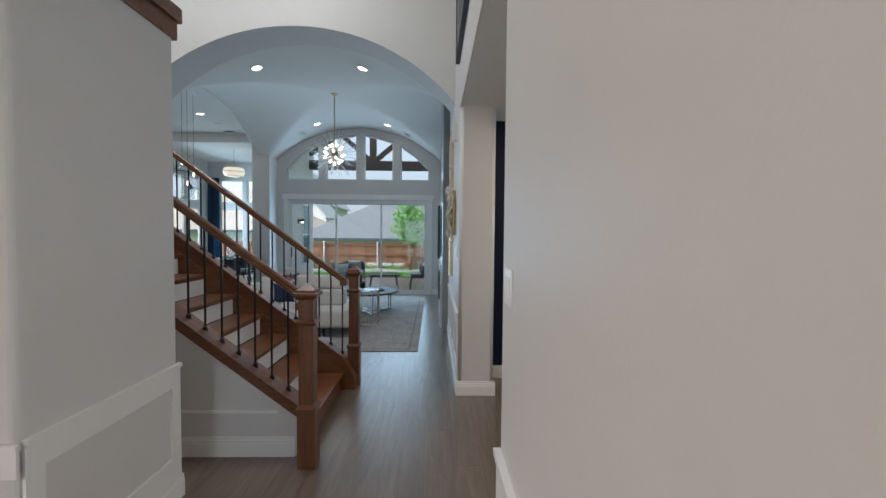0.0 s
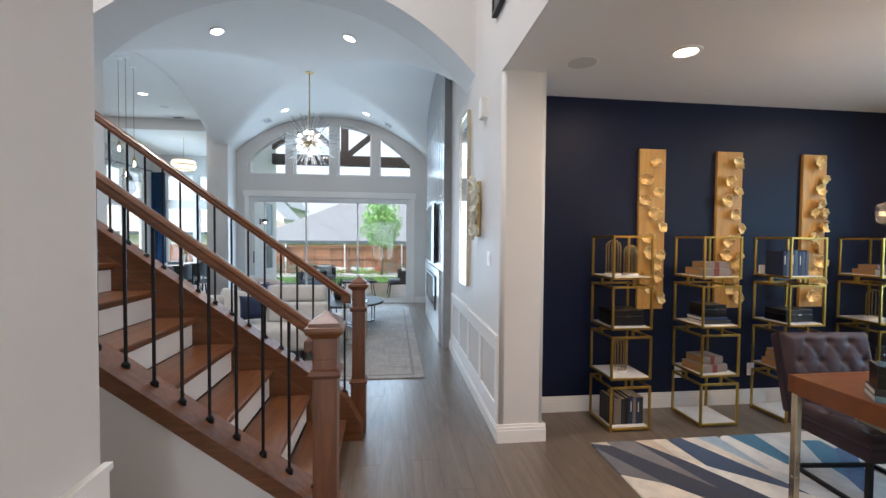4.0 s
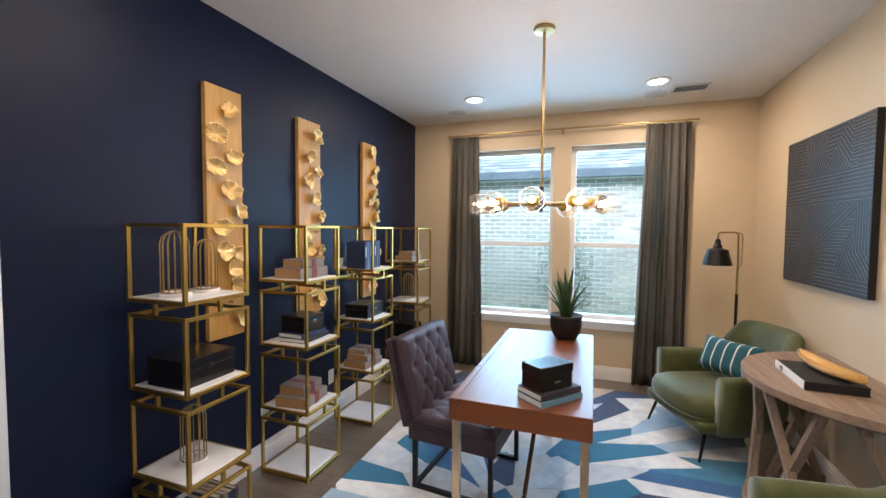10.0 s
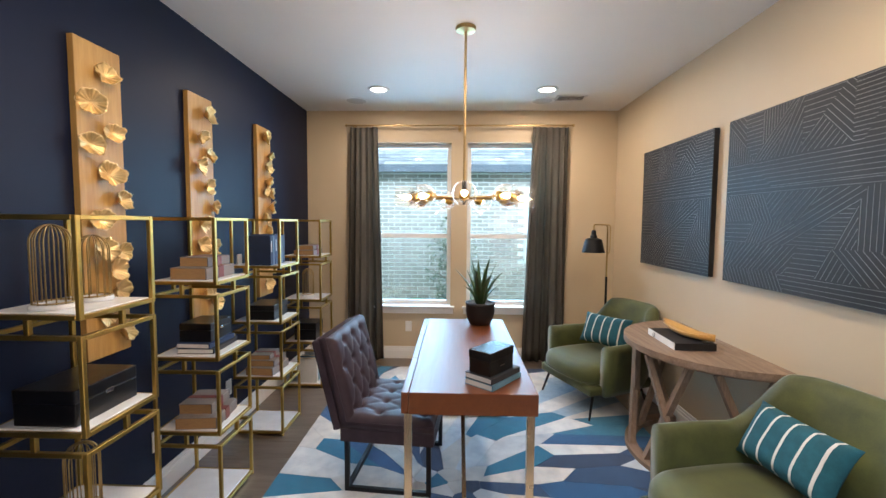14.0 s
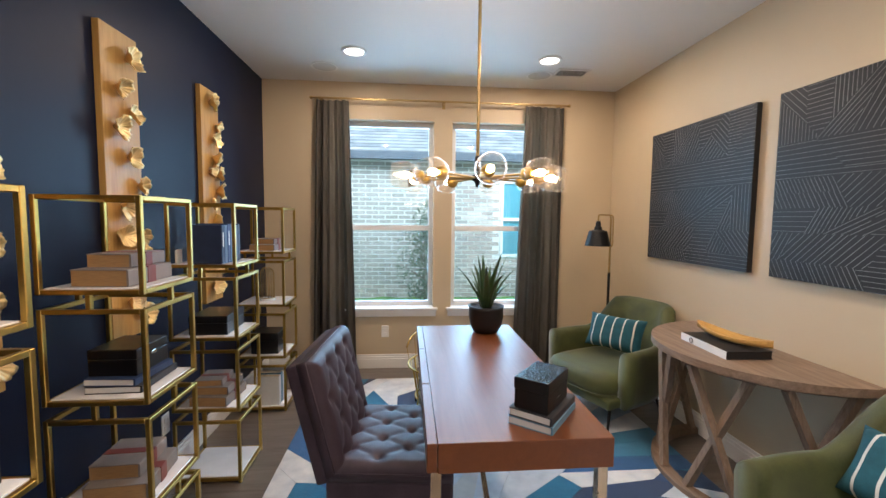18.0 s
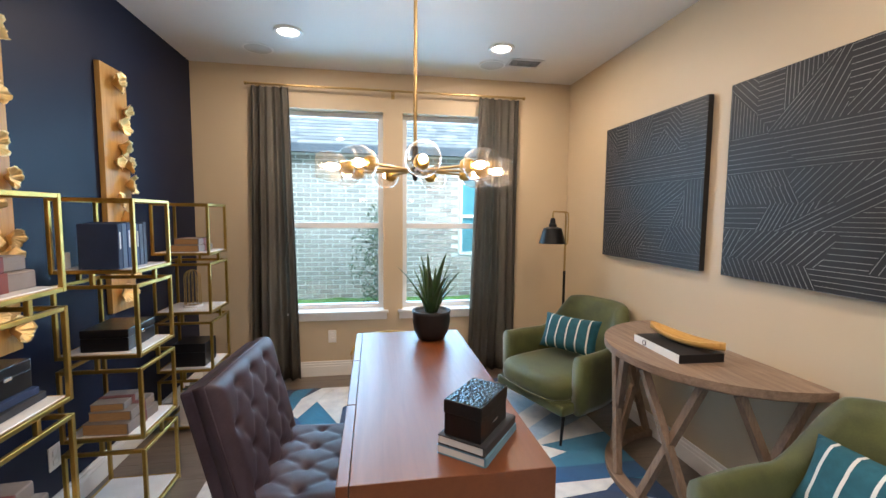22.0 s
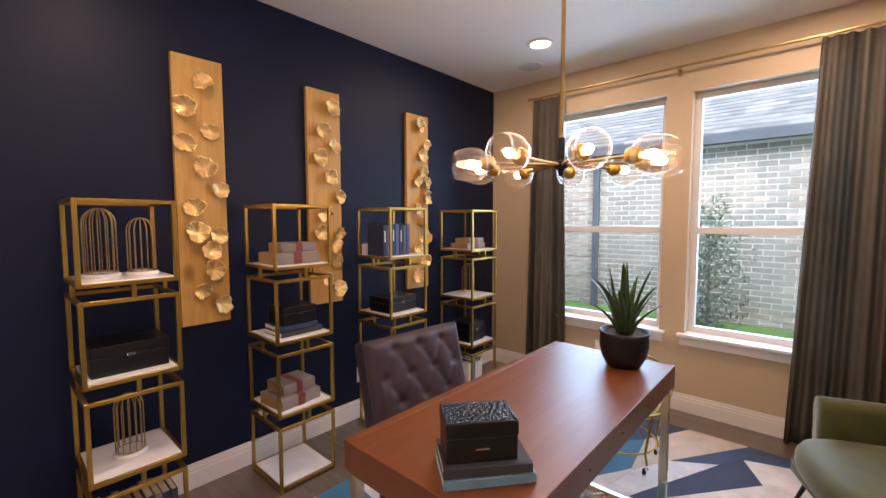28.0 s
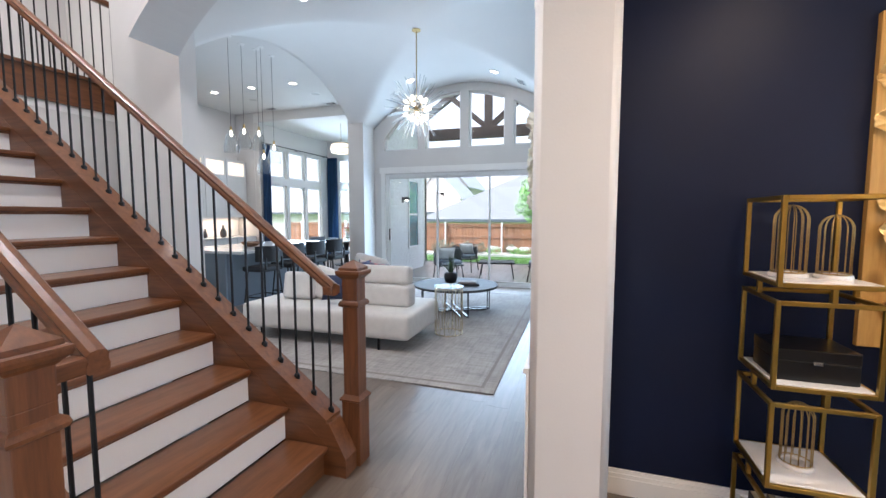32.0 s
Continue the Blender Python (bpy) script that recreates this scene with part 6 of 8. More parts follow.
for i in range(9):
    a = 19 + 40 * i
    tilt = (5, -3, 2, -4, 4, 0, -3, 3, -2)[i]
    m = pose(0, 0, HZ - H_ST, 0, 0, a)
    arm_m = m @ pose(0.025, 0, 0, 0, 0, 0)
    sock_m = m @ pose(0.302, 0, 0.0, 0, 90 - tilt, 0)
    if arm0 is None:
        arm0 = part("arm", moved(lathe([(0.006, 0.0), (0.006, 0.274)], 10), pose(0, 0, 0, 0, 90, 0)), BRASS, ch)
        sock0 = part("socket", lathe([(0.012, -0.026), (0.026, -0.018), (0.031, -0.004), (0.031, 0.010), (0.022, 0.032), (0.014, 0.034)], 18), GOLD, ch, "gold socket cup", True)
        globe0 = part("glass_globe", lathe(gprof, 28, False), GLOBE, ch, "clear glass globe open at the end", True)
        bulb0 = part("bulb", lathe([(0.007, 0.034), (0.010, 0.042), (0.0155, 0.058), (0.0170, 0.070), (0.0145, 0.084), (0.007, 0.093), (0.001, 0.095)], 16), BULB, ch, "lit bulb", True)
        arm0.matrix_basis, sock0.matrix_basis, globe0.matrix_basis, bulb0.matrix_basis = arm_m, sock_m, sock_m, sock_m
        globe0.visible_shadow = False
    else:
        again(arm0, arm_m)
        again(sock0, sock_m)
        again(globe0, sock_m)
        again(bulb0, sock_m)

# ----- curtains -----


def drape(y0, y1, yb0, yb1, z0, z1, folds, label, name="curtain", mat=DRAPE, x=X_WIN - 0.085, seed=1, axis='x'):
    r = random.Random(seed)
    ph = [r.uniform(0, 6.28) for _ in range(3)]
    bm = bmesh.new()
    n, k = folds * 14, 20
    fr, bk = [], []
    for j in range(k + 1):
        v = j / k
        z = z1 + (z0 - z1) * v
        rowf, rowb = [], []
        for i in range(n + 1):
            u = i / n
            c = (y0 + (y1 - y0) * u) * (1 - v) + (yb0 + (yb1 - yb0) * u) * v
            amp = (0.021 + 0.014 * v) * (0.78 + 0.34 * math.sin(2.3 * folds * u + ph[2]))
            s = math.sin(2 * math.pi * folds * (u + 0.020 * math.sin(7.1 * u + ph[0]) + 0.016 * v * math.sin(11.0 * u + ph[2])) + 0.6 * math.sin(2.4 * v + ph[0]) + ph[1])
            off = amp * math.copysign(abs(s) ** 0.75, s) + 0.008 * math.sin(5 * u + 4 * v + ph[2])
            p = (x + off, c, z) if axis == 'x' else (c, x + off, z)
            q = (x + off + 0.004, c, z) if axis == 'x' else (c, x + off + 0.004, z)
            rowf.append(bm.verts.new(p))
            rowb.append(bm.verts.new(q))
        fr.append(rowf)
        bk.append(rowb)
    for j in range(k):
        for i in range(n):
            bm.faces.new((fr[j][i], fr[j][i + 1], fr[j + 1][i + 1], fr[j + 1][i]))
            bm.faces.new((bk[j][i], bk[j + 1][i], bk[j + 1][i + 1], bk[j][i + 1]))
        for c in (0, n):
            bm.faces.new((fr[j][c], fr[j + 1][c], bk[j + 1][c], bk[j][c]))
    for j in (0, k):
        for i in range(n):
            bm.faces.new((fr[j][i], fr[j][i + 1], bk[j][i + 1], bk[j][i]))
    return solid(name, bm, mat, label, "curtain", smooth=True, group="curtains")


drape(3.66, 3.955, 3.60, 4.01, 0.012, 2.545, 5, "grey woven curtain panel gathered beside the window", seed=1)
drape(1.63, 2.005, 1.63, 2.08, 0.012, 2.545, 6, "grey woven curtain panel gathered at the lamp side of the window", seed=2)
rod = thing("curtain_rod", X_WIN - 0.085, 0, 2.565, 0, "slim brass curtain rod over the study windows", "curtain rod")
part("rod", tube(bmesh.new(), [(0, 1.58, 0), (0, 4.0, 0)], 0.009, 10), BRASS, rod)
for y in (1.58, 4.0):
    part("finial", moved(lathe([(0.009, -0.012), (0.014, -0.008), (0.014, 0.010), (0.005, 0.016)], 12), pose(0, y, 0, 90, 0, 0)), BRASS, rod)
for y in (1.66, 2.78, 3.92):
    part("bracket", boxes((0.0, 0.084, y - 0.006, y + 0.006, -0.016, -0.009), (0.076, 0.084, y - 0.014, y + 0.014, -0.05, 0.02)), BRASS, rod)
ringm = None
for y in [1.65 + 0.058 * i for i in range(7)] + [3.67 + 0.058 * i for i in range(6)]:
    if ringm is None:
        ringm = part("ring", tube(bmesh.new(), [(0.013 * math.cos(a * math.pi / 6), 0, 0.013 * math.sin(a * math.pi / 6) - 0.004) for a in range(12)], 0.002, 6, True), BRASS, rod)
        ringm.location = (0, y, 0)
    else:
        again(ringm, pose(0, y, 0))


# ----- small wall and ceiling fittings -----
def outlet(name, m, kind, label):
    """Plate in the xz plane, facing -y."""
    t = tagged(new(name), label, "outlet" if kind == "outlet" else "switch")
    t.matrix_world = m
    w = 0.118 if kind == "double" else 0.072
    part("plate", box(-w / 2, w / 2, -0.006, 0, -0.058, 0.058, 0.003), PLASTIC, t)
    for x in ((-0.023, 0.023) if kind == "double" else (0,)):
        if kind == "outlet":
            for z in (-0.022, 0.022):
                part("socket", box(x - 0.016, x + 0.016, -0.0085, -0.0055, z - 0.014, z + 0.014, 0.003), TRIM, t)
        else:
            part("rocker", moved(box(x - 0.0165, x + 0.0165, -0.010, -0.004, -0.033, 0.033, 0.002), pose(0, 0, 0, 3, 0, 0)), TRIM, t)
    return t


outlet("outlet", pose(2.71, Y_NAVY, 0.32), "outlet", "white power outlet on the navy wall")
outlet("outlet", pose(1.98, Y_NAVY, 0.32), "outlet", "white power outlet low on the navy wall")
outlet("outlet", pose(X_WIN, 3.335, 0.365, 0, 0, -90), "outlet", "white power outlet under the study window")
outlet("light_switch", pose(X_HALL, 1.35, 1.375, 0, 0, -90), "double", "white double rocker switch on the hall wall")
outlet("light_switch", pose(X_HALL, 4.345, 1.35, 0, 0, -90), "double", "white double rocker switch by the study opening")
vent = thing("ceiling_vent", 3.93, 1.72, H_ST, 0, "white louvred ceiling vent", "vent")
part("frame", boxes((-0.09, -0.072, -0.14, 0.14, -0.008, 0), (0.072, 0.09, -0.14, 0.14, -0.008, 0), (-0.072, 0.072, -0.14, -0.122, -0.008, 0), (-0.072, 0.072, 0.122, 0.14, -0.008, 0)), VENTM, vent)
# dark sheet on the ceiling, painted shade for the duct behind the slats
part("backing", boxes((-0.072, 0.072, -0.122, 0.122, -0.0025, -0.001)), DARKHOLE, vent)
for i in range(6):
    part("slat", moved(boxes((-0.0075, 0.0075, -0.121, 0.121, -0.0008, 0.0008)), pose(-0.06 + 0.024 * i, 0, -0.0062, 0, -14, 0)), VENTM, vent)
sp0 = None
for x, y in ((0.70, 3.78), (4.02, 3.82), (4.03, 1.97)):
    if sp0 is None:
        sp0 = thing("ceiling_speaker", x, y, H_ST, 0, "white round flush ceiling speaker", "speaker", "ceiling speakers")
        part("bezel", lathe([(0.098, 0), (0.112, 0), (0.112, -0.003), (0.100, -0.005), (0.098, -0.004)], 32, False), PLASTIC, sp0)
        part("grille", lathe([(0.001, -0.0035), (0.098, -0.0035), (0.098, -0.001), (0.001, -0.001)], 32), SPEAKER, sp0)
    else:
        copy_thing(sp0, pose(x, y, H_ST))

# ----- low gold wire chair on casters behind the desk -----
bc = thing("wire_chair", 3.45, 2.84, 0.013, 0, "low gold wire chair on small casters, between desk and window", "chair")
part("seat_hoop", tube(bmesh.new(), ring_pts(0.27, 0.36, 36), 0.007, 8, True), GOLD, bc, smooth=True)
part("lower_hoop", tube(bmesh.new(), ring_pts(0.215, 0.115, 36), 0.005, 8, True), GOLD, bc, smooth=True)
for i in range(15):
    y = -0.245 + 0.035 * i
    q = math.sqrt(0.27 ** 2 - y * y)
    sag = [(-q + 2 * q * k / 6, y, 0.36 - 0.05 * (1 - (k / 3 - 1) ** 2) * q / 0.27) for k in range(7)]
    part("seat_wire", tube(bmesh.new(), sag, 0.0022, 6), GOLD, bc)
back = [(0.29 * math.cos(radians(k)), 0.29 * math.sin(radians(k)), 0.565 - 0.10 * (abs(k) / 75) ** 3) for k in range(-75, 76, 10)]
part("back_rail", tube(bmesh.new(), back, 0.007, 8), GOLD, bc, smooth=True)
for k in range(-75, 76, 25):
    c, q = math.cos(radians(k)), math.sin(radians(k))
    part("back_wire", tube(bmesh.new(), [(0.27 * c, 0.27 * q, 0.362), (0.29 * c, 0.29 * q, 0.563 - 0.10 * (abs(k) / 75) ** 3)], 0.0025, 6), GOLD, bc)
for k in (-121, -55, 55, 121):
    c, q = math.cos(radians(k)), math.sin(radians(k))
    part("leg", tube(bmesh.new(), [(0.268 * c, 0.268 * q, 0.36), (0.225 * c, 0.225 * q, 0.12), (0.236 * c, 0.236 * q, 0.085), (0.240 * c, 0.240 * q, 0.055)], 0.007, 8), GOLD, bc, smooth=True)
    cas = part("caster", lathe([(0.012, 0.044), (0.012, 0.056), (0.004, 0.06)], 10), CHROME, bc)
    cas.location = (0.240 * c, 0.240 * q, -0.0125)
    part("wheel", moved(lathe([(0.004, -0.008), (0.016, -0.008), (0.017, 0), (0.016, 0.008), (0.004, 0.008)], 14), pose(0, 0.012, 0.0305, 90, 0, 0)), BLACK, cas)


# ================= stair =================
RUN, RISE, N0, Z1 = 0.260, 0.1935, -0.93, 0.170
SY0, SY1 = 3.026, 4.105
NSTEP = 15
st = thing("staircase", 0, 0, 0, 0, "oak staircase with white risers and black iron balusters", "staircase")


def nose_z(x):
    return Z1 + RISE * (N0 - x) / RUN


tread0 = None
for i in range(NSTEP):
    x1 = N0 - RUN * i
    z = Z1 + RISE * i
    if tread0 is None:
        tread0 = part("tread", box(-RUN - 0.02, 0, SY0, SY1, -0.032, 0, 0.010, 3), OAK_Y, st, "brown stained oak tread")
        tread0.location = (x1, 0, z)
        riser0 = part("riser", boxes((-0.030 - 0.014, -0.030, SY0, SY1, -Z1 + 0.001, -0.033)), OAK_Y, st, "brown stained oak first riser")
        riser0.location = (x1, 0, z)
        riser1 = None
    else:
        again(tread0, pose(x1, 0, z))
        if riser1 is None:
            riser1 = part("riser", boxes((-0.030 - 0.014, -0.030, SY0, SY1, -RISE, -0.033)), TRIM, st, "white painted riser")
            riser1.location = (x1, 0, z)
        else:
            again(riser1, pose(x1, 0, z))
        part("cove", boxes((x1 - 0.030, x1 - 0.016, SY0, SY1, z - 0.046, z - 0.033)), OAK_Y, st)
XE = N0 - RUN * NSTEP


def slope_poly(xa, xb, lo_off, hi_off):
    return [(xa, nose_z(xa) + lo_off), (xa, nose_z(xa) + hi_off), (xb, nose_z(xb) + hi_off), (xb, nose_z(xb) + lo_off)]


XS = -0.82
for k, (ya, yb, ia, ib) in enumerate(((2.878, SY0 - 0.001, 2.99, SY0 - 0.0012), (SY1 + 0.001, 4.225, SY1 + 0.0012, 4.135))):
    bm = bmesh.new()
    top = 0.135
    pts = [(XS, 0.0), (XS, nose_z(XS) + 0.02), (XS - 0.10, nose_z(XS - 0.10) + top), (XE, nose_z(XE) + top), (XE, nose_z(XE) + top - 0.13), (-1.20, nose_z(-1.20) + top - 0.13), (-0.98, 0.0)]
    if k == 0:
        prism(bm, slope_poly(XS - 0.13, XE, top - 0.07, top), ya, yb, 'y')
    else:
        prism(bm, pts, ya, yb, 'y')
    part("stringer", bm, OAK, st, "sloping oak curb stringer")
    bm = bmesh.new()
    prism(bm, [(-0.94, 0.0), (-0.94, nose_z(-0.94) + 0.0), (XE, nose_z(XE) + 0.0), (XE, nose_z(XE) - 0.42), (-1.6, 0.0)], min(ia, ib) + (0.0 if k == 0 else -0.002), max(ia, ib) + (0.003 if k == 0 else 0.0), 'y')
    part("skirt", bm, OAK, st)
    bm = bmesh.new()
    prism(bm, slope_poly(XS - 0.11, XE, top - 0.001, top + 0.022), ya - 0.012, yb + 0.012, 'y')
    part("shoe_cap", bm, OAK, st)
    # wall under the flight
    bm = bmesh.new()
    q0, q1 = (2.890, 2.950) if k == 0 else (4.15, 4.21)
    prism(bm, [(-0.95, 0.0), (-0.95, nose_z(-0.95) + (0.064 if k == 0 else -0.01)), (XE, nose_z(XE) + (0.064 if k == 0 else -0.01)), (XE, 0.0)], q0, q1, 'y')
    solid("wall_under_stair_%d" % (k + 1), bm, WHITE, "white wall under the stair flight", "wall", STRUCT)
# raised moulding on the wall under the flight
bm = boxes((-1.95, -1.12, 2.880, 2.8905, 0.30, 0.318), (-2.6, -2.0, 2.880, 2.8905, 0.30, 0.318))
solid("trim_under_stair", bm, TRIM, "white thin panel moulding", "trim", STRUCT)


def newel(x, y, label):
    n = thing("newel_post", x, y, 0, 0, label, "newel post", "newel posts")

    def blk(h, z0, z1, mat=OAK_Z, b=0.004, name="shaft", lab=""):
        return part(name, box(-h, h, -h, h, z0, z1, b, 2), mat, n, lab)
    blk(0.058, 0, 0.385, name="base_block")
    bm = lathe([(0.083, 0.383), (0.094, 0.388), (0.096, 0.398), (0.086, 0.408), (0.071, 0.422)], 4)
    part("base_moulding", moved(bm, pose(0, 0, 0, 0, 0, 45)), OAK, n)
    blk(0.0485, 0.418, 1.02)
    part("collar", moved(lathe([(0.070, 0.942), (0.088, 0.948), (0.093, 0.960), (0.086, 0.974), (0.070, 0.982)], 4), pose(0, 0, 0, 0, 0, 45)), OAK, n)
    blk(0.049, 1.018, 1.135, name="head")
    part("cap_moulding", moved(lathe([(0.070, 1.108), (0.082, 1.118), (0.102, 1.130), (0.107, 1.142), (0.107, 1.154), (0.098, 1.157)], 4), pose(0, 0, 0, 0, 0, 45)), OAK, n)
    part("cap", moved(lathe([(0.088, 1.157), (0.087, 1.172), (0.002, 1.216)], 4), pose(0, 0, 0, 0, 0, 45)), OAK, n, "shallow pyramid cap")


NY1, NY2 = 2.770, 4.290
newel(-0.872, NY1, "square brown oak newel post at the foot of the stair")
newel(-0.858, NY2, "square brown oak newel post on the living-room side of the stair")
for k, y in enumerate((2.966, 4.18)):
    ny = (NY1, NY2)[k]
    rl = thing("stair_railing", 0, 0, 0, 0, "oak handrail on slim black iron balusters", "railing", "stair railings")
    off = 0.898
    pts = [(x, y, nose_z(x) + off) for x in (-0.912, -2.0, -3.0, -4.0, XE)]
    bm = bmesh.new()
    rows = []
    prof = [(-0.030, -0.030), (-0.024, -0.034), (0.024, -0.034), (0.030, -0.030), (0.032, -0.010), (0.026, 0.004), (0.030, 0.018), (0.020, 0.031), (0.0, 0.035), (-0.020, 0.031), (-0.030, 0.018), (-0.026, 0.004), (-0.032, -0.010)]
    for x, yy, z in pts:
        rows.append([bm.verts.new((x, yy + a, z + b)) for a, b in prof])
    for p, q in zip(rows, rows[1:]):
        for j in range(len(prof)):
            bm.faces.new((p[j], p[(j + 1) % len(prof)], q[(j + 1) % len(prof)], q[j]))
    bm.faces.new(rows[0])
    bm.faces.new(rows[-1][::-1])
    part("handrail", bm, OAK, rl, "brown oak handrail")
    part("level_end", box(-0.976, -0.9135, min(ny, y) + (0.05 if k == 0 else -0.033), max(ny, y) + (0.033 if k == 0 else -0.05), 1.024, 1.076, 0.010, 2), OAK_Y, rl, "short level end of the handrail")
    bal = None
    x = -0.955
    while x > XE + 0.05:
        zb = nose_z(x) + 0.157
        zt = (nose_z(x) + off - 0.04) if x < -1.0 else 1.026
        b = part("baluster", lathe([(0.0075, zb), (0.0075, zt)], 8), BLACK, rl)
        b.location = (x, y, 0)
        s = part("baluster_shoe", lathe([(0.017, zb - 0.012), (0.018, zb + 0.012), (0.010, zb + 0.022)], 10), BLACK, b)
        x -= RUN / 2.26
# upper landing west of the flight
bm = boxes((-9.4, -5.09, SY1 + 0.09, 6.598, 2.62, 2.98))
solid("floor_landing", bm, TRIM, "white underside of the upper landing", "floor", STRUCT)
solid("wall_landing_face", boxes((-5.25, -5.10, SY1 + 0.095, 6.598, 0, 2.62)), WHITE, "off-white wall below the landing", "wall", STRUCT)
solid("trim_landing_face", boxes((-5.089, -5.065, SY1 + 0.09, 6.595, 2.70, 3.02), (-5.25, -5.03, SY1 + 0.09, 6.595, 3.02, 3.055)), OAK_Y, "brown oak fascia of the landing", "trim", STRUCT)
lr = thing("landing_railing", 0, 0, 0, 0, "black iron balusters along the upper landing", "railing")
part("handrail", box(-5.13, -5.07, SY1 + 0.09, 6.59, 3.98, 4.04, 0.012), OAK_Y, lr)
for i in range(21):
    b = part("baluster", lathe([(0.0075, 3.053), (0.0075, 3.985)], 8), BLACK, lr)
    b.location = (-5.10, SY1 + 0.18 + 0.108 * i, 0)
solid("wall_landing_back", boxes((-7.2, -7.05, SY1 + 0.09, 6.598, 2.98, H_HALL)), WHITE, "pale upper landing wall", "wall", STRUCT)

# ================= hall wall pieces =================
# sculptural gilt wall ornament
orn = thing("wall_sculpture", X_HALL, 4.70, 1.78, 0, "silver-gilt ruffled metal wall sculpture", "wall art")
rr = random.Random(4)
for i in range(28):
    r0 = rr.uniform(0.030, 0.052)
    me = to_mesh("ruffled_leaf", petal_disc(r0, 40 + i), SILVER_LEAF, True)
    o = part("ruffled_leaf", me, SILVER_LEAF, orn)
    o.matrix_basis = pose(-0.035 - rr.random() * 0.03, rr.uniform(-0.042, 0.042), -0.24 + 0.48 * i / 27, rr.uniform(-40, 40), rr.uniform(0, 360), -90 + rr.uniform(-35, 35))
part("spine", box(-0.035, -0.001, -0.02, 0.02, -0.25, 0.25, 0.005), BRASS, orn)
chime = thing("door_chime", X_HALL, 4.51, 2.62, 0, "white plastic door chime box high on the hall wall", "door chime")
part("cover", box(-0.055, -0.001, -0.055, 0.055, -0.085, 0.085, 0.010), PLASTIC, chime)
part("base_plate", box(-0.004, 0.0, -0.06, 0.06, -0.09, 0.09, 0.001, 1), TRIM, chime)
mir = thing("tall_mirror", X_HALL, 5.42, 1.92, 0, "tall narrow mirror in a slim gold frame on the hall wall", "mirror")
part("glass", boxes((-0.030, -0.026, -0.20, 0.20, -0.88, 0.88)), MIRROR, mir)
part("frame", boxes((-0.040, -0.001, -0.22, -0.20, -0.90, 0.90), (-0.040, -0.001, 0.20, 0.22, -0.90, 0.90), (-0.040, -0.001, -0.20, 0.20, -0.90, -0.88), (-0.040, -0.001, -0.20, 0.20, 0.88, 0.90)), CHAMP, mir)
part("backing", boxes((-0.0255, -0.001, -0.20, 0.20, -0.88, 0.88)), DARKHOLE, mir)
art = thing("framed_print", X_HALL, 3.05, 3.86, 0, "large black and white abstract print high on the wall", "picture")
part("print", boxes((-0.030, -0.010, -1.10, 1.10, -0.62, 0.62)), BWART, art)
part("frame", boxes((-0.040, -0.001, -1.13, -1.10, -0.65, 0.65), (-0.040, -0.001, 1.10, 1.13, -0.65, 0.65), (-0.040, -0.001, -1.10, 1.10, -0.65, -0.62), (-0.040, -0.001, -1.10, 1.10, 0.62, 0.65)), BLACK, art)

# feature wall of the great room: wave tile, screen, linear fireplace
fw_ = thing("feature_wall", X_HALL, 0, 0, 0, "glossy wave-tile fireplace wall under a slate lunette", "fireplace", "", STRUCT)
bm = bmesh.new()
prism(bm, [(6.6, 0.0), (9.5, 0.0)] + [(9.5 - 2.9 * i / 20, vault(GX1, 9.5 - 2.9 * i / 20) - 0.003) for i in range(21)], -0.10, -0.0005, 'x')
part("slate_back", bm, SLATE, fw_)
bm = bmesh.new()
nz = 26
for c in range(9):
    y0 = 6.62 + 0.318 * c
    for j in range(nz):
        z = 1.05 + 0.085 * j
        v = []
        for i in range(7):
            u = i / 6
            k = 0.009 * math.sin(math.pi * u)
            v.append((bm.verts.new((-0.101 - k, y0 + 0.314 * u, z)), bm.verts.new((-0.104 - k * 0.2, y0 + 0.314 * u, z + 0.082))))
        for a, b in zip(v, v[1:]):
            bm.faces.new((a[0], b[0], b[1], a[1]))
part("wave_tiles", bm, TILE, fw_, "glossy wavy ceramic tiles", True, "stuff")
part("surround", boxes((-0.13, -0.1005, 6.9, 9.3, 0.001, 1.04)), QUARTZ, fw_)
tv = thing("wall_screen", X_HALL - 0.125, 8.05, 1.58, 0, "flat black screen mounted on the feature wall", "television")
part("panel", box(-0.045, -0.008, -0.78, 0.78, -0.46, 0.46, 0.004), BLACK, tv)
part("screen", boxes((-0.0468, -0.0452, -0.765, 0.765, -0.445, 0.445)), DARKGLASS, tv)
fp = thing("fireplace_insert", X_HALL - 0.131, 8.05, 0.66, 0, "black glazed linear fireplace", "fireplace")
part("frame", boxes((-0.02, 0.0, -0.75, 0.75, 0.22, 0.26), (-0.02, 0.0, -0.75, 0.75, -0.26, -0.22), (-0.02, 0.0, -0.75, -0.71, -0.22, 0.22), (-0.02, 0.0, 0.71, 0.75, -0.22, 0.22)), BLACK, fp)
part("glass", boxes((-0.012, -0.002, -0.71, 0.71, -0.22, 0.22)), DARKGLASS, fp)

# ================= great room =================
gr = thing("living_room_rug", 0, 0, 0, 0, "faded grey distressed rug under the sofa and coffee table", "rug")
part("woven_field", box(-3.75, -0.25, 5.44, 9.93, 0.0008, 0.010, 0.003, 1), RUGFADED, gr)
part("border", boxes((-3.65, -0.35, 5.53, 5.56, 0.0101, 0.0112), (-3.65, -0.35, 9.81, 9.84, 0.0101, 0.0112), (-0.38, -0.35, 5.56, 9.81, 0.0101, 0.0112), (-3.65, -3.62, 5.56, 9.81, 0.0101, 0.0112)), BOOKGREY, gr)

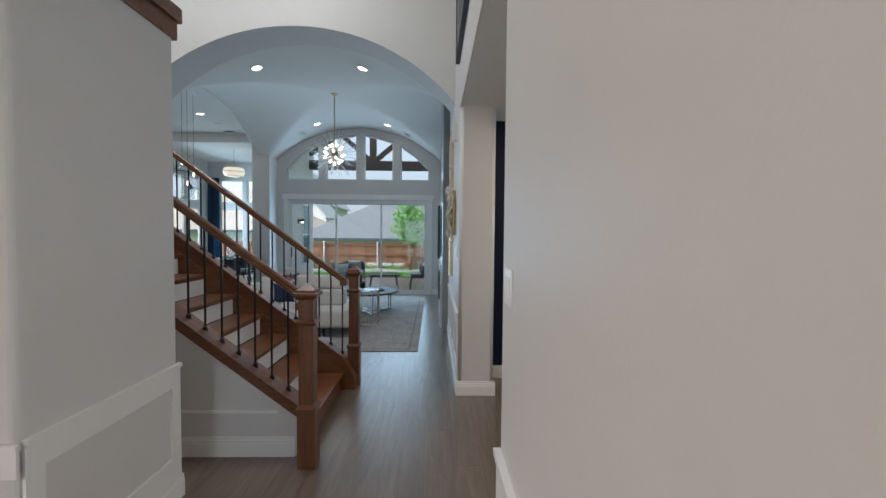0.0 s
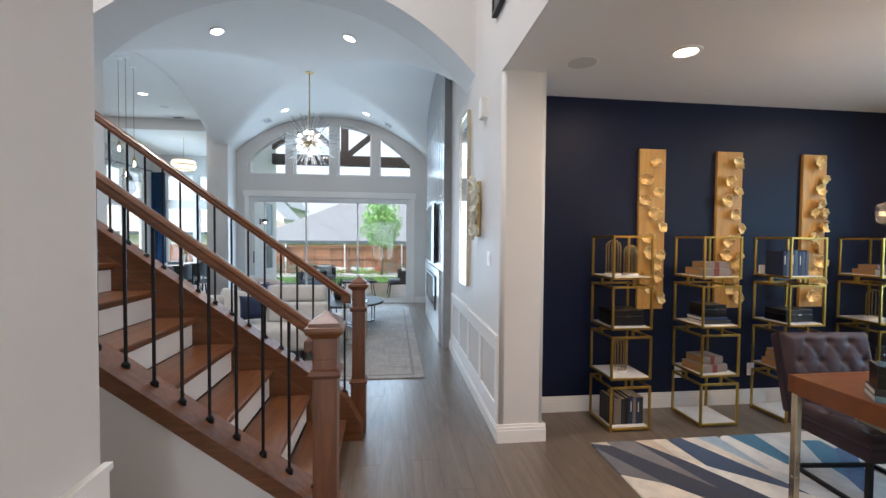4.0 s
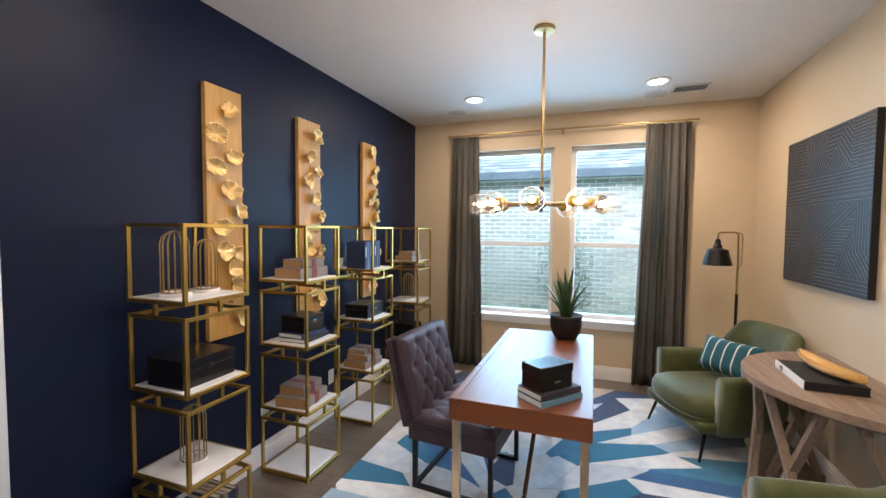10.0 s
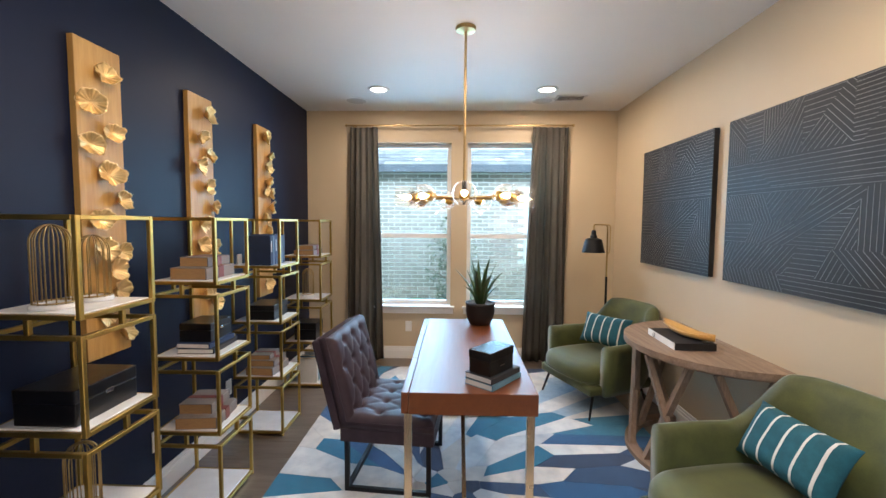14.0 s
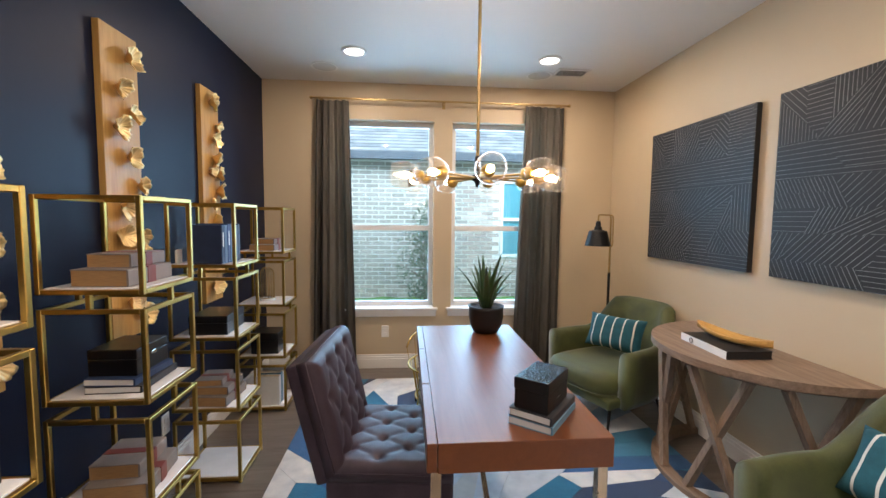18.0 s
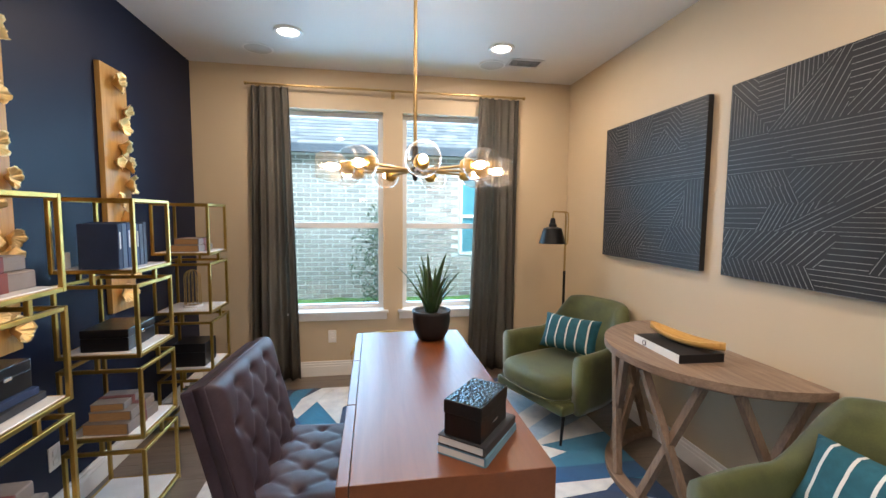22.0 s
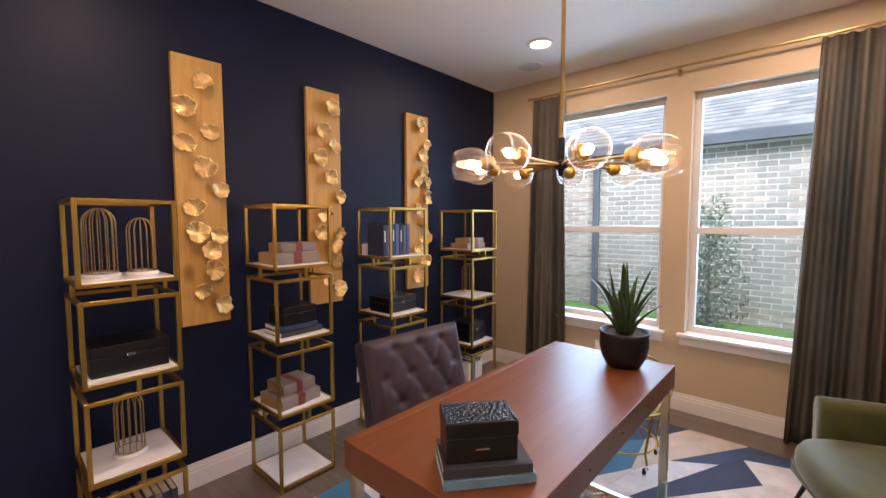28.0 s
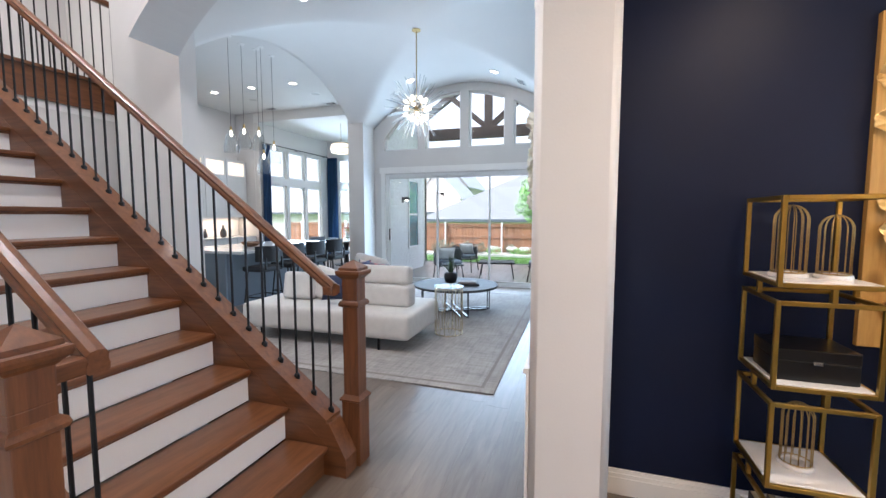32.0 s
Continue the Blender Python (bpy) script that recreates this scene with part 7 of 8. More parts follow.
sofa = thing("sofa", 0, 0, 0.010, 0, "low ivory modular sofa with loose back cushions", "sofa")
part("seat_platform", box(-3.45, -1.28, 6.08, 7.10, 0.135, 0.42, 0.075, 4), SOFAFAB, sofa, smooth=True)
part("chaise_platform", box(-3.45, -2.45, 7.09, 9.0, 0.135, 0.42, 0.075, 4), SOFAFAB, sofa, smooth=True)
part("back_cushion", moved(box(-0.38, 0.38, -0.12, 0.12, 0, 0.25, 0.06, 4), pose(-1.80, 6.55, 0.415)), SOFAFAB, sofa, smooth=True)
part("back_cushion", moved(box(-0.37, 0.37, -0.09, 0.09, 0, 0.22, 0.06, 4), pose(-1.82, 6.57, 0.655, -10, 0, 0)), SOFAFAB, sofa, smooth=True)
part("back_cushion", moved(box(-0.20, 0.20, -0.10, 0.10, 0, 0.34, 0.06, 4), pose(-2.94, 6.52, 0.415, -12, 0, 4)), SOFAFAB, sofa, smooth=True)
part("back_cushion", moved(box(-0.22, 0.22, -0.09, 0.09, 0, 0.40, 0.06, 4), pose(-2.68, 6.62, 0.41, -22, 12, -6)), SOFAFAB, sofa, smooth=True)
part("back_cushion", moved(box(-0.30, 0.30, -0.10, 0.10, 0, 0.46, 0.07, 4), pose(-2.62, 7.62, 0.415, -14, 6, -24)), SOFAFAB, sofa, smooth=True)
for x, y in ((-3.22, 6.16), (-1.66, 6.16), (-1.5, 6.95), (-3.2, 8.85), (-2.6, 8.85)):
    part("leg", box(x - 0.012, x + 0.012, y - 0.012, y + 0.012, 0.001, 0.14, 0.002, 1), BLACK, sofa)
for i, (x, y, z, rx, ry, rz, mt, lab) in enumerate(((-2.35, 7.30, 0.62, 66, 10, 18, MULTI, "navy and coral printed throw pillow on the sofa"), (-2.62, 7.36, 0.62, 62, -8, -10, MULTI, "navy and coral printed throw pillow leaning on the sofa"), (-2.30, 6.33, 0.64, 74, 0, 20, BOOKNAVY, "plain navy throw pillow against the sofa back"))):
    o = tagged(new("throw_pillow", to_mesh("throw_pillow", puffy(0.44 if i < 2 else 0.30, 0.44 if i < 2 else 0.30, 0.17 if i < 2 else 0.13), mt, True)), lab, "pillow", "sofa pillows")
    o.matrix_world = pose(x, y, z, rx, ry, rz)
# coffee table
ct = thing("coffee_table", -1.39, 8.22, 0.010, 0, "round grey wood coffee table on black bar legs", "coffee table")
part("tabletop", lathe([(0.001, 0.385), (0.635, 0.385), (0.64, 0.392), (0.64, 0.415), (0.635, 0.42), (0.001, 0.42)], 48), GREYTOP, ct)
for a in (30, 120):
    m = pose(0, 0, 0, 0, 0, a)
    part("leg_frame", moved(tube(tube(bmesh.new(), [(-0.52, -0.05, 0.386), (-0.52, -0.05, 0.02), (0.52, -0.05, 0.02), (0.52, -0.05, 0.386)], 0.011, 4, square=True), [(-0.52, 0.05, 0.386), (-0.52, 0.05, 0.021), (0.52, 0.05, 0.021), (0.52, 0.05, 0.386)], 0.011, 4, square=True), m), GUNMETAL, ct)
gp = thing("potted_aloe", -1.50, 8.30, 0.43, 0, "small spiky aloe in a black pot on the coffee table", "plant")
part("pot", lathe([(0.06, 0), (0.085, 0.01), (0.105, 0.08), (0.10, 0.14), (0.07, 0.165), (0.06, 0.165), (0.02, 0.15)], 28), BLACKPOT, gp, smooth=True)
aloe(gp, 16, 0.34, 5, 0.015)
book(-1.18, 8.16, 0.430, 0.30, 0.23, 0.030, 20, BOOKDARK, BOOKWHITE, "large dark book lying on the coffee table")
book(-1.19, 8.16, 0.461, 0.26, 0.20, 0.026, 12, BOOKGREY, BOOKWHITE, "grey book lying on a larger book")
sd = thing("side_table", -1.13, 7.02, 0.010, 0, "round glass-topped drum side table of pale gold rods", "side table")
part("tabletop", lathe([(0.001, 0.585), (0.185, 0.585), (0.187, 0.59), (0.185, 0.597), (0.001, 0.597)], 36), clear("side_table_glass", (0.93, 0.97, 0.97), 0.5), sd)
for z in (0.008, 0.578):
    part("hoop", tube(bmesh.new(), ring_pts(0.172, z, 32), 0.007, 8, True), CHAMP, sd, smooth=True)
for i in range(8):
    a = 2 * math.pi * i / 8
    b = a + 0.5
    part("strut", tube(bmesh.new(), [(0.172 * math.cos(a), 0.172 * math.sin(a), 0.012), (0.172 * math.cos(a), 0.172 * math.sin(a), 0.576)], 0.005, 6), CHAMP, sd)
    c = (a + math.pi / 8)
    part("loop", tube(bmesh.new(), [(0.172 * math.cos(c + 0.16 * math.sin(k * math.pi / 6)), 0.172 * math.sin(c + 0.16 * math.sin(k * math.pi / 6)), 0.295 + 0.27 * math.cos(k * math.pi / 6)) for k in range(12)], 0.003, 6, True), CHAMP, sd, smooth=True)

# starburst chandelier
sb = thing("starburst_chandelier", -1.955, 8.05, 4.185, 0, "starburst chandelier with clear rods and lit bulbs", "chandelier")
part("canopy", lathe([(0.001, 0), (0.065, 0), (0.065, -0.02), (0.01, -0.03)], 24), BRASS, sb)
part("rod", lathe([(0.009, -0.025), (0.009, -1.08)], 10), BRASS, sb)
part("hub", moved(lathe([(0.001, -0.06), (0.04, -0.045), (0.058, 0), (0.04, 0.045), (0.001, 0.06)], 18), pose(0, 0, -1.14)), BRASS, sb, smooth=True)
rr = random.Random(17)
ACRYL = surf("clear_acrylic_rod", (0.80, 0.84, 0.86), 0.05, 8, 0.08, relief=0)
ACRYL.node_tree.nodes["Principled BSDF"].inputs["Transmission Weight"].default_value = 0.6
rod_m = bulb_m = None
NROD = 132
for i in range(NROD):
    z = 1 - 2 * (i + 0.5) / NROD
    a = i * 2.39996
    d = Vector((math.sqrt(1 - z * z) * math.cos(a), math.sqrt(1 - z * z) * math.sin(a), z))
    q = d.to_track_quat('Z', 'Y').to_matrix().to_4x4()
    if i % 6 == 3:
        if bulb_m is None:
            bulb_m = part("lamp_stem", lathe([(0.004, 0.05), (0.004, 0.12), (0.012, 0.125), (0.012, 0.150)], 8), BRASS, sb)
            bb = part("bulb", lathe([(0.008, 0.150), (0.018, 0.172), (0.021, 0.190), (0.014, 0.210), (0.002, 0.216)], 12), COOLBULB, sb, "lit bulb", True)
            bulb_m.matrix_basis = bb.matrix_basis = pose(0, 0, -1.14) @ q
        else:
            again(bulb_m, pose(0, 0, -1.14) @ q)
            again(bb, pose(0, 0, -1.14) @ q)
    else:
        ln = rr.uniform(0.8, 1.0)
        if rod_m is None:
            rod_m = part("glass_rod", lathe([(0.005, 0.05), (0.0045, 0.50), (0.002, 0.505)], 6), ACRYL, sb, "clear acrylic rod")
            rod_m.matrix_basis = pose(0, 0, -1.14) @ q
        else:
            again(rod_m, pose(0, 0, -1.14) @ q @ Matrix.Diagonal((1, 1, ln, 1)))
lamp("starburst_glow", 'POINT', pose(-1.955, 8.05, 4.185 - 1.50), 3, (1, 0.88, 0.72), 0.25)
for x, y in ((-3.18, 10.05), (-0.70, 10.05), (-5.45, 11.2), (-7.2, 11.15)):
    z = vault(x, y) if x > GX0 else 4.2
    tip = Matrix.Identity(4)
    if x > GX0:
        tip = Vector((-(vault(x + 0.05, y) - vault(x - 0.05, y)) / 0.1, -(vault(x, y + 0.05) - vault(x, y - 0.05)) / 0.1, 1)).to_track_quat('Z', 'Y').to_matrix().to_4x4()
    v2 = copy_thing(vent, pose(x, y, z - 0.003) @ tip @ pose(0, 0, 0, 0, 0, 90))
copy_thing(sp0, pose(-5.34, 10.4, 4.2))
copy_thing(sp0, pose(-7.03, 10.35, 4.2))

# ================= kitchen and nook =================
isl = thing("kitchen_island", 0, 0, 0, 0, "slate blue kitchen island with a pale quartz top", "island")
# light put into colour: body dark as under the overhang, end panel as lit
part("body", boxes((-5.80, -4.85, 7.22, 9.86, 0.09, 0.88), (-5.75, -4.90, 7.28, 9.81, 0.001, 0.09)), PANELBLUE, isl)
part("end_panel", boxes((-5.84, -4.81, 7.19, 7.219, 0.001, 0.88)), surf("lit_slate_end_panel", (0.21, 0.245, 0.28), 0.06, 4, 0.4, relief=0.05), isl, "slate end panel in a lit, paler tone")
part("worktop", box(-5.90, -4.45, 7.14, 9.94, 0.881, 0.925, 0.004), QUARTZ, isl, "pale quartz worktop")
part("outlet_plate", boxes((-5.40, -5.29, 7.184, 7.1895, 0.62, 0.70)), PLASTIC, isl, "white outlet plate")
fa = thing("kitchen_faucet", -5.6, 8.9, 0.925, 0, "tall gooseneck chrome faucet on the island", "faucet")
part("neck", tube(bmesh.new(), [(0, 0, 0), (0, 0, 0.28)] + [(0.09 - 0.09 * math.cos(radians(a)), 0, 0.28 + 0.09 * math.sin(radians(a))) for a in range(20, 181, 20)] + [(0.18, 0, 0.20)], 0.011, 10), CHROME, fa, smooth=True)
part("base", lathe([(0.026, 0), (0.026, 0.012), (0.014, 0.03)], 14), CHROME, fa)
bo = thing("fruit_bowl", -5.15, 8.1, 0.925, 0, "low dark wooden bowl on the island", "bowl")
part("bowl", lathe([(0.06, 0), (0.12, 0.02), (0.17, 0.08), (0.165, 0.08), (0.11, 0.028), (0.001, 0.015)], 28), CUTBOARD, bo, smooth=True)
stool0 = None
for y in (7.50, 8.12, 8.74, 9.36):
    if stool0 is None:
        stool0 = thing("bar_stool", -4.36, y, 0, 0, "charcoal upholstered bar stool with black legs at the island", "stool", "island stools")
        part("seat", box(-0.22, 0.20, -0.22, 0.22, 0.60, 0.68, 0.03, 3), STOOLFAB, stool0, smooth=True)
        bm = bmesh.new()
        out = [(0.25 * math.cos(radians(a)), 0.25 * math.sin(radians(a))) for a in range(-75, 76, 10)]
        inn = [(0.215 * math.cos(radians(a)), 0.215 * math.sin(radians(a))) for a in range(75, -76, -10)]
        prism(bm, out + inn, 0.76, 1.00, 'z')
        part("backrest", bm, STOOLFAB, stool0)
        for sy in (-0.19, 0.165):
            part("back_support", boxes((0.20, 0.225, sy, sy + 0.025, 0.64, 0.82)), BLACK, stool0)
        for sx in (-1, 1):
            for sy in (-1, 1):
                part("leg", tube(bmesh.new(), [(sx * 0.16, sy * 0.16, 0.61), (sx * 0.21, sy * 0.21, 0.001)], [0.014, 0.010], 8), BLACK, stool0)
        part("footrest", tube(bmesh.new(), [(0.198, 0.198, 0.20), (0.198, -0.198, 0.20), (-0.198, -0.198, 0.20), (-0.198, 0.198, 0.20)], 0.008, 8, True), BLACK, stool0)
    else:
        copy_thing(stool0, pose(-4.36, y, 0))
# wall cabinets
for i in range(4):
    y0 = 8.69 + 0.66 * i
    cb = thing("wall_cabinet", -8.6, y0, 1.42, 0, "tall pale grey wall cabinet with lit glass upper doors", "cabinet", "kitchen wall cabinets")
    part("body", boxes((0.001, 0.33, 0.003, 0.655, 0.001, 1.50)), CABINET, cb)
    d1 = part("door", boxes((0.331, 0.352, 0.006, 0.652, 0.01, 1.02)), CABINET, cb)
    part("panel_frame", boxes((0.3525, 0.360, 0.006, 0.066, 0.01, 1.02), (0.3525, 0.360, 0.592, 0.652, 0.01, 1.02), (0.3525, 0.360, 0.066, 0.592, 0.01, 0.07), (0.3525, 0.360, 0.066, 0.592, 0.96, 1.02)), CABINET, d1)
    d2 = part("glazed_door", boxes((0.331, 0.352, 0.006, 0.066, 1.03, 1.49), (0.331, 0.352, 0.592, 0.652, 1.03, 1.49), (0.331, 0.352, 0.066, 0.592, 1.03, 1.09), (0.331, 0.352, 0.066, 0.592, 1.43, 1.49)), CABINET, cb)
    part("pane", boxes((0.338, 0.342, 0.066, 0.592, 1.09, 1.43)), glow("lit_cabinet_glass", (0.95, 0.82, 0.62), 0.28) if i == 0 else MATS["lit_cabinet_glass"], d2, "glowing glass pane")
    lb = thing("base_cabinet", -8.6, y0, 0, 0, "pale grey base cabinet", "cabinet", "kitchen base cabinets")
    part("body", boxes((0.001, 0.60, 0.003, 0.655, 0.10, 0.88), (0.001, 0.54, 0.003, 0.655, 0.001, 0.10)), CABINET, lb)
    part("door", boxes((0.601, 0.622, 0.008, 0.650, 0.12, 0.87)), CABINET, lb)
solid("kitchen_worktop", box(-8.6, -7.95, 8.69, 11.33, 0.881, 0.92, 0.004), QUARTZ, "pale quartz worktop on base cabinets", "worktop")
solid("kitchen_backsplash", boxes((-8.599, -8.585, 9.35, 11.33, 0.921, 1.415)), TRIM, "glossy white tile backsplash", "backsplash", STRUCT)
lamp("under_cabinet_light", 'AREA', pose(-8.35, 10.35, 1.41), 4, WARM, 0.1, 1.8)
vs = [(-8.25, 9.75, 0.07, 0.34), (-8.2, 10.45, 0.08, 0.30), (-8.3, 10.0, 0.05, 0.22)]
for x, y, r, h in vs:
    v = thing("vase", x, y, 0.92, 0, "dark grey bottle vase on the kitchen worktop", "vase", "kitchen vases")
    part("vessel", lathe([(r * 0.5, 0), (r * 0.9, 0.02), (r, h * 0.35), (r * 0.7, h * 0.62), (r * 0.28, h * 0.8), (r * 0.34, h), (r * 0.26, h), (r * 0.2, h * 0.8), (r * 0.1, h * 0.6)], 20), CLAY, v, smooth=True)
for i, (y, w, h, tlt) in enumerate(((9.45, 0.16, 0.26, 8), (9.58, 0.12, 0.32, 11))):
    o = solid("cutting_board", moved(box(-0.01, 0.01, -w / 2, w / 2, 0, h, 0.006), pose(0, 0, 0, 0, -tlt, 0)), CUTBOARD, "walnut cutting board leaning on the backsplash", "board")
    o.location = (-8.50, y, 0.9215)
hood = thing("range_hood", -8.6, 8.72, 1.0, 0, "dark steel range hood under the cabinets", "hood")
part("canopy", box(0.001, 0.46, 0.0, 0.60, 0.22, 0.415, 0.01), GUNMETAL, hood)
part("back_panel", boxes((0.001, 0.02, 0.0, 0.60, -0.07, 0.22)), BLACK, hood)
# island pendants
for x, y, z in ((-4.79, 7.39, 2.79), (-4.83, 7.70, 2.89), (-4.75, 7.94, 2.89), (-4.62, 7.89, 2.50), (-4.72, 8.26, 2.71)):
    p = thing("glass_pendant", x, y, 4.2, 0, "lit clear glass bottle pendant on a long cord", "pendant", "island pendants")
    L = 4.2 - z
    part("canopy", lathe([(0.001, 0), (0.050, 0), (0.050, -0.010), (0.008, -0.014)], 20), TRIM, p)
    part("cord", lathe([(0.003, -0.012), (0.003, -L + 0.05)], 6), BLACK, p)
    part("socket", lathe([(0.008, -L + 0.06), (0.018, -L + 0.05), (0.018, -L), (0.014, -L - 0.01)], 14), BRASS, p)
    g = part("glass_shade", lathe([(0.022, -L + 0.01), (0.030, -L - 0.02), (0.085, -L - 0.12), (0.112, -L - 0.26), (0.105, -L - 0.34), (0.102, -L - 0.34), (0.109, -L - 0.26), (0.082, -L - 0.12), (0.027, -L - 0.02)], 20, False), PENDGLASS, p, "clear glass shade", True)
    g.visible_shadow = False
    part("bulb", lathe([(0.010, -L - 0.01), (0.014, -L - 0.035), (0.019, -L - 0.065), (0.012, -L - 0.095), (0.001, -L - 0.098)], 12), COOLBULB, p, "lit bulb", True)
# nook
drape(11.45, 11.72, 11.42, 11.75, 0.02, 3.40, 4, "deep blue floor-length curtain beside the kitchen", "blue_curtain", NAVYDRAPE, -7.76, 6)
drape(-7.80, -7.42, -7.84, -7.40, 0.02, 3.40, 6, "deep blue floor-length curtain in the nook corner", "blue_curtain", NAVYDRAPE, 14.50, 7, 'y')
nr = thing("nook_curtain_rod", -7.76, 0, 3.42, 0, "slim black curtain rod along the nook windows", "curtain rod")
part("rod", tube(bmesh.new(), [(0, 11.40, 0), (0, 14.5, 0)], 0.012, 8), BLACK, nr)
for y in (11.5, 12.9, 14.3):
    part("bracket", boxes((-0.088, 0.0, y - 0.01, y + 0.01, -0.022, -0.012)), BLACK, nr)
lan = thing("lantern_pendant", -5.80, 12.17, 3.95, 0, "drum pendant of ribbed glass banded in brass, lit", "pendant")
part("rod", lathe([(0.006, 0), (0.006, -0.52)], 8), BRASS, lan)
part("drum", lathe([(0.10, -0.82), (0.25, -0.78), (0.29, -0.68), (0.25, -0.57), (0.10, -0.53)], 28), glow("lit_opal_glass", (1.0, 0.86, 0.66), 0.45), lan, "glowing opal glass drum", True)
for z, r in ((-0.68, 0.295), (-0.55, 0.20), (-0.80, 0.20)):
    part("band", tube(bmesh.new(), ring_pts(r, z, 28), 0.009, 6, True), BRASS, lan)
nt = thing("dining_table", -6.2, 13.0, 0, 0, "round pale-topped breakfast table on a dark pedestal", "table")
part("tabletop", lathe([(0.001, 0.715), (0.68, 0.715), (0.69, 0.73), (0.68, 0.75), (0.001, 0.75)], 40), QUARTZ, nt)
part("pedestal", lathe([(0.34, 0.001), (0.34, 0.03), (0.08, 0.08), (0.06, 0.40), (0.10, 0.70), (0.20, 0.715)], 24), BLACK, nt)
fv = thing("flower_vase", -6.1, 12.9, 0.75, 0, "clear vase of mixed red and pink flowers on the table", "flowers")
g = part("vase", lathe([(0.05, 0), (0.06, 0.01), (0.06, 0.16), (0.055, 0.16), (0.055, 0.015), (0.001, 0.012)], 16), GLOBE, fv, "clear glass vase", True)
rr = random.Random(8)
for i in range(16):
    a, q, h = rr.uniform(0, 6.28), rr.uniform(0.0, 0.13), rr.uniform(0.26, 0.40)
    part("stem", tube(bmesh.new(), [(0.01 * math.cos(a), 0.01 * math.sin(a), 0.03), (q * 0.5 * math.cos(a), q * 0.5 * math.sin(a), 0.18), (q * math.cos(a), q * math.sin(a), h)], 0.003, 5), ALOE, fv)
    o = part("bloom", PETALS[i % 5].copy(), RED, fv)
    o.data.materials.clear()
    o.data.materials.append((RED, PINK, MATS["spring_green_leaves"])[i % 3])
    o.matrix_basis = pose(q * math.cos(a), q * math.sin(a), h, 90 + rr.uniform(-40, 40), 0, rr.uniform(0, 360)) @ Matrix.Scale(0.8, 4)
ch0 = None
for x, y, rz in ((-5.35, 12.75, -70), (-6.9, 12.35, 60), (-5.75, 12.1, -20), (-6.9, 13.7, 130)):
    if ch0 is None:
        ch0 = thing("dining_chair", x, y, 0, rz, "grey upholstered dining chair with black frame at the nook table", "chair", "nook chairs")
        part("seat", box(-0.24, 0.24, -0.24, 0.24, 0.43, 0.49, 0.02, 3), PANELBLUE, ch0, smooth=True)
        part("backrest", moved(box(-0.23, 0.23, -0.02, 0.02, 0.0, 0.34, 0.018, 3), pose(0, -0.25, 0.54, 8, 0, 0)), PANELBLUE, ch0, smooth=True)
        for sx in (-1, 1):
            part("leg", tube(bmesh.new(), [(sx * 0.21, 0.20, 0.43), (sx * 0.23, 0.24, 0.001)], 0.011, 6), BLACK, ch0)
            part("leg", tube(bmesh.new(), [(sx * 0.22, -0.30, 0.90), (sx * 0.215, -0.235, 0.45), (sx * 0.23, -0.27, 0.001)], 0.011, 6), BLACK, ch0)
    else:
        copy_thing(ch0, pose(x, y, 0, 0, 0, rz))


# ================= outdoors =================
# ground: one sheet to the horizon, just under the house floor
bm = bmesh.new()
cube(bm, -400, 400, -400, 400, -0.6, -0.30)
solid("ground", bm, LAWN, "mown green lawn", "ground", STRUCT)
solid("ground_yard", boxes((-14.0, 6.2, 14.3, 17.4, -0.31, -0.06), (4.9, 7.1, -6, 14.3, -0.31, -0.10)), LAWN, "short bright green lawn", "lawn", STRUCT)
solid("patio_slab", boxes((-14.0, 4.6, Y_GLASS + 0.2, 14.3, -0.31, -0.02)), CONCRETE, "pale broom-finished concrete patio", "patio", STRUCT)
solid("flower_bed", boxes((-14.0, 6.2, 17.4, 18.9, -0.31, -0.03)), GRAVEL, "pale gravel planting bed along the fence", "bed", STRUCT)
solid("bed_edging", boxes((-14.0, 6.2, 17.33, 17.40, -0.31, 0.02)), CONCRETE, "pale stone edging of the planting bed", "edging", STRUCT)
# blades over the lawn near the patio
rr = random.Random(31)
vv, ff = [], []
for i in range(9000):
    x, y = rr.uniform(-5.5, 1.5), rr.uniform(14.35, 17.3)
    a, h = rr.uniform(0, 6.28), rr.uniform(0.03, 0.06)
    c, s = 0.006 * math.cos(a), 0.006 * math.sin(a)
    k = len(vv)
    vv += [(x - c, y - s, -0.065), (x + c, y + s, -0.065), (x + rr.uniform(-0.02, 0.02), y + rr.uniform(-0.02, 0.02), -0.06 + h)]
    ff.append((k, k + 1, k + 2))
me = bpy.data.meshes.new("grass")
me.from_pydata(vv, [], ff)
me.materials.append(LAWN)
tagged(new("grass", me), "short bright lawn grass", "grass", "", "stuff")

# fence
fn = thing("fence", 0, 19.0, -0.30, 0, "cedar board fence with galvanised posts", "fence")
b0 = None
x = -13.0
rr = random.Random(6)
while x < 6.0:
    if b0 is None:
        b0 = part("board", box(0, 0.138, -0.010, 0.010, 0.02, 1.40, 0.004, 1), CEDAR, fn)
        b0.location = (x, 0, 0)
    else:
        again(b0, pose(x, rr.uniform(-0.003, 0.003), rr.uniform(-0.006, 0.006)))
    x += 0.142
for z in (0.30, 0.85, 1.30):
    part("fence_rail", boxes((-13.0, 6.0, -0.055, -0.014, z, z + 0.085)), CEDAR, fn)
part("cap_rail", boxes((-13.0, 6.0, -0.06, 0.03, 1.41, 1.44)), CEDAR, fn)
for i in range(8):
    part("post", moved(lathe([(0.03, 0.0), (0.03, 1.48), (0.034, 1.49), (0.001, 1.51)], 12), pose(-12.2 + 2.4 * i, -0.095, 0)), ALUM, fn, "galvanised steel post")


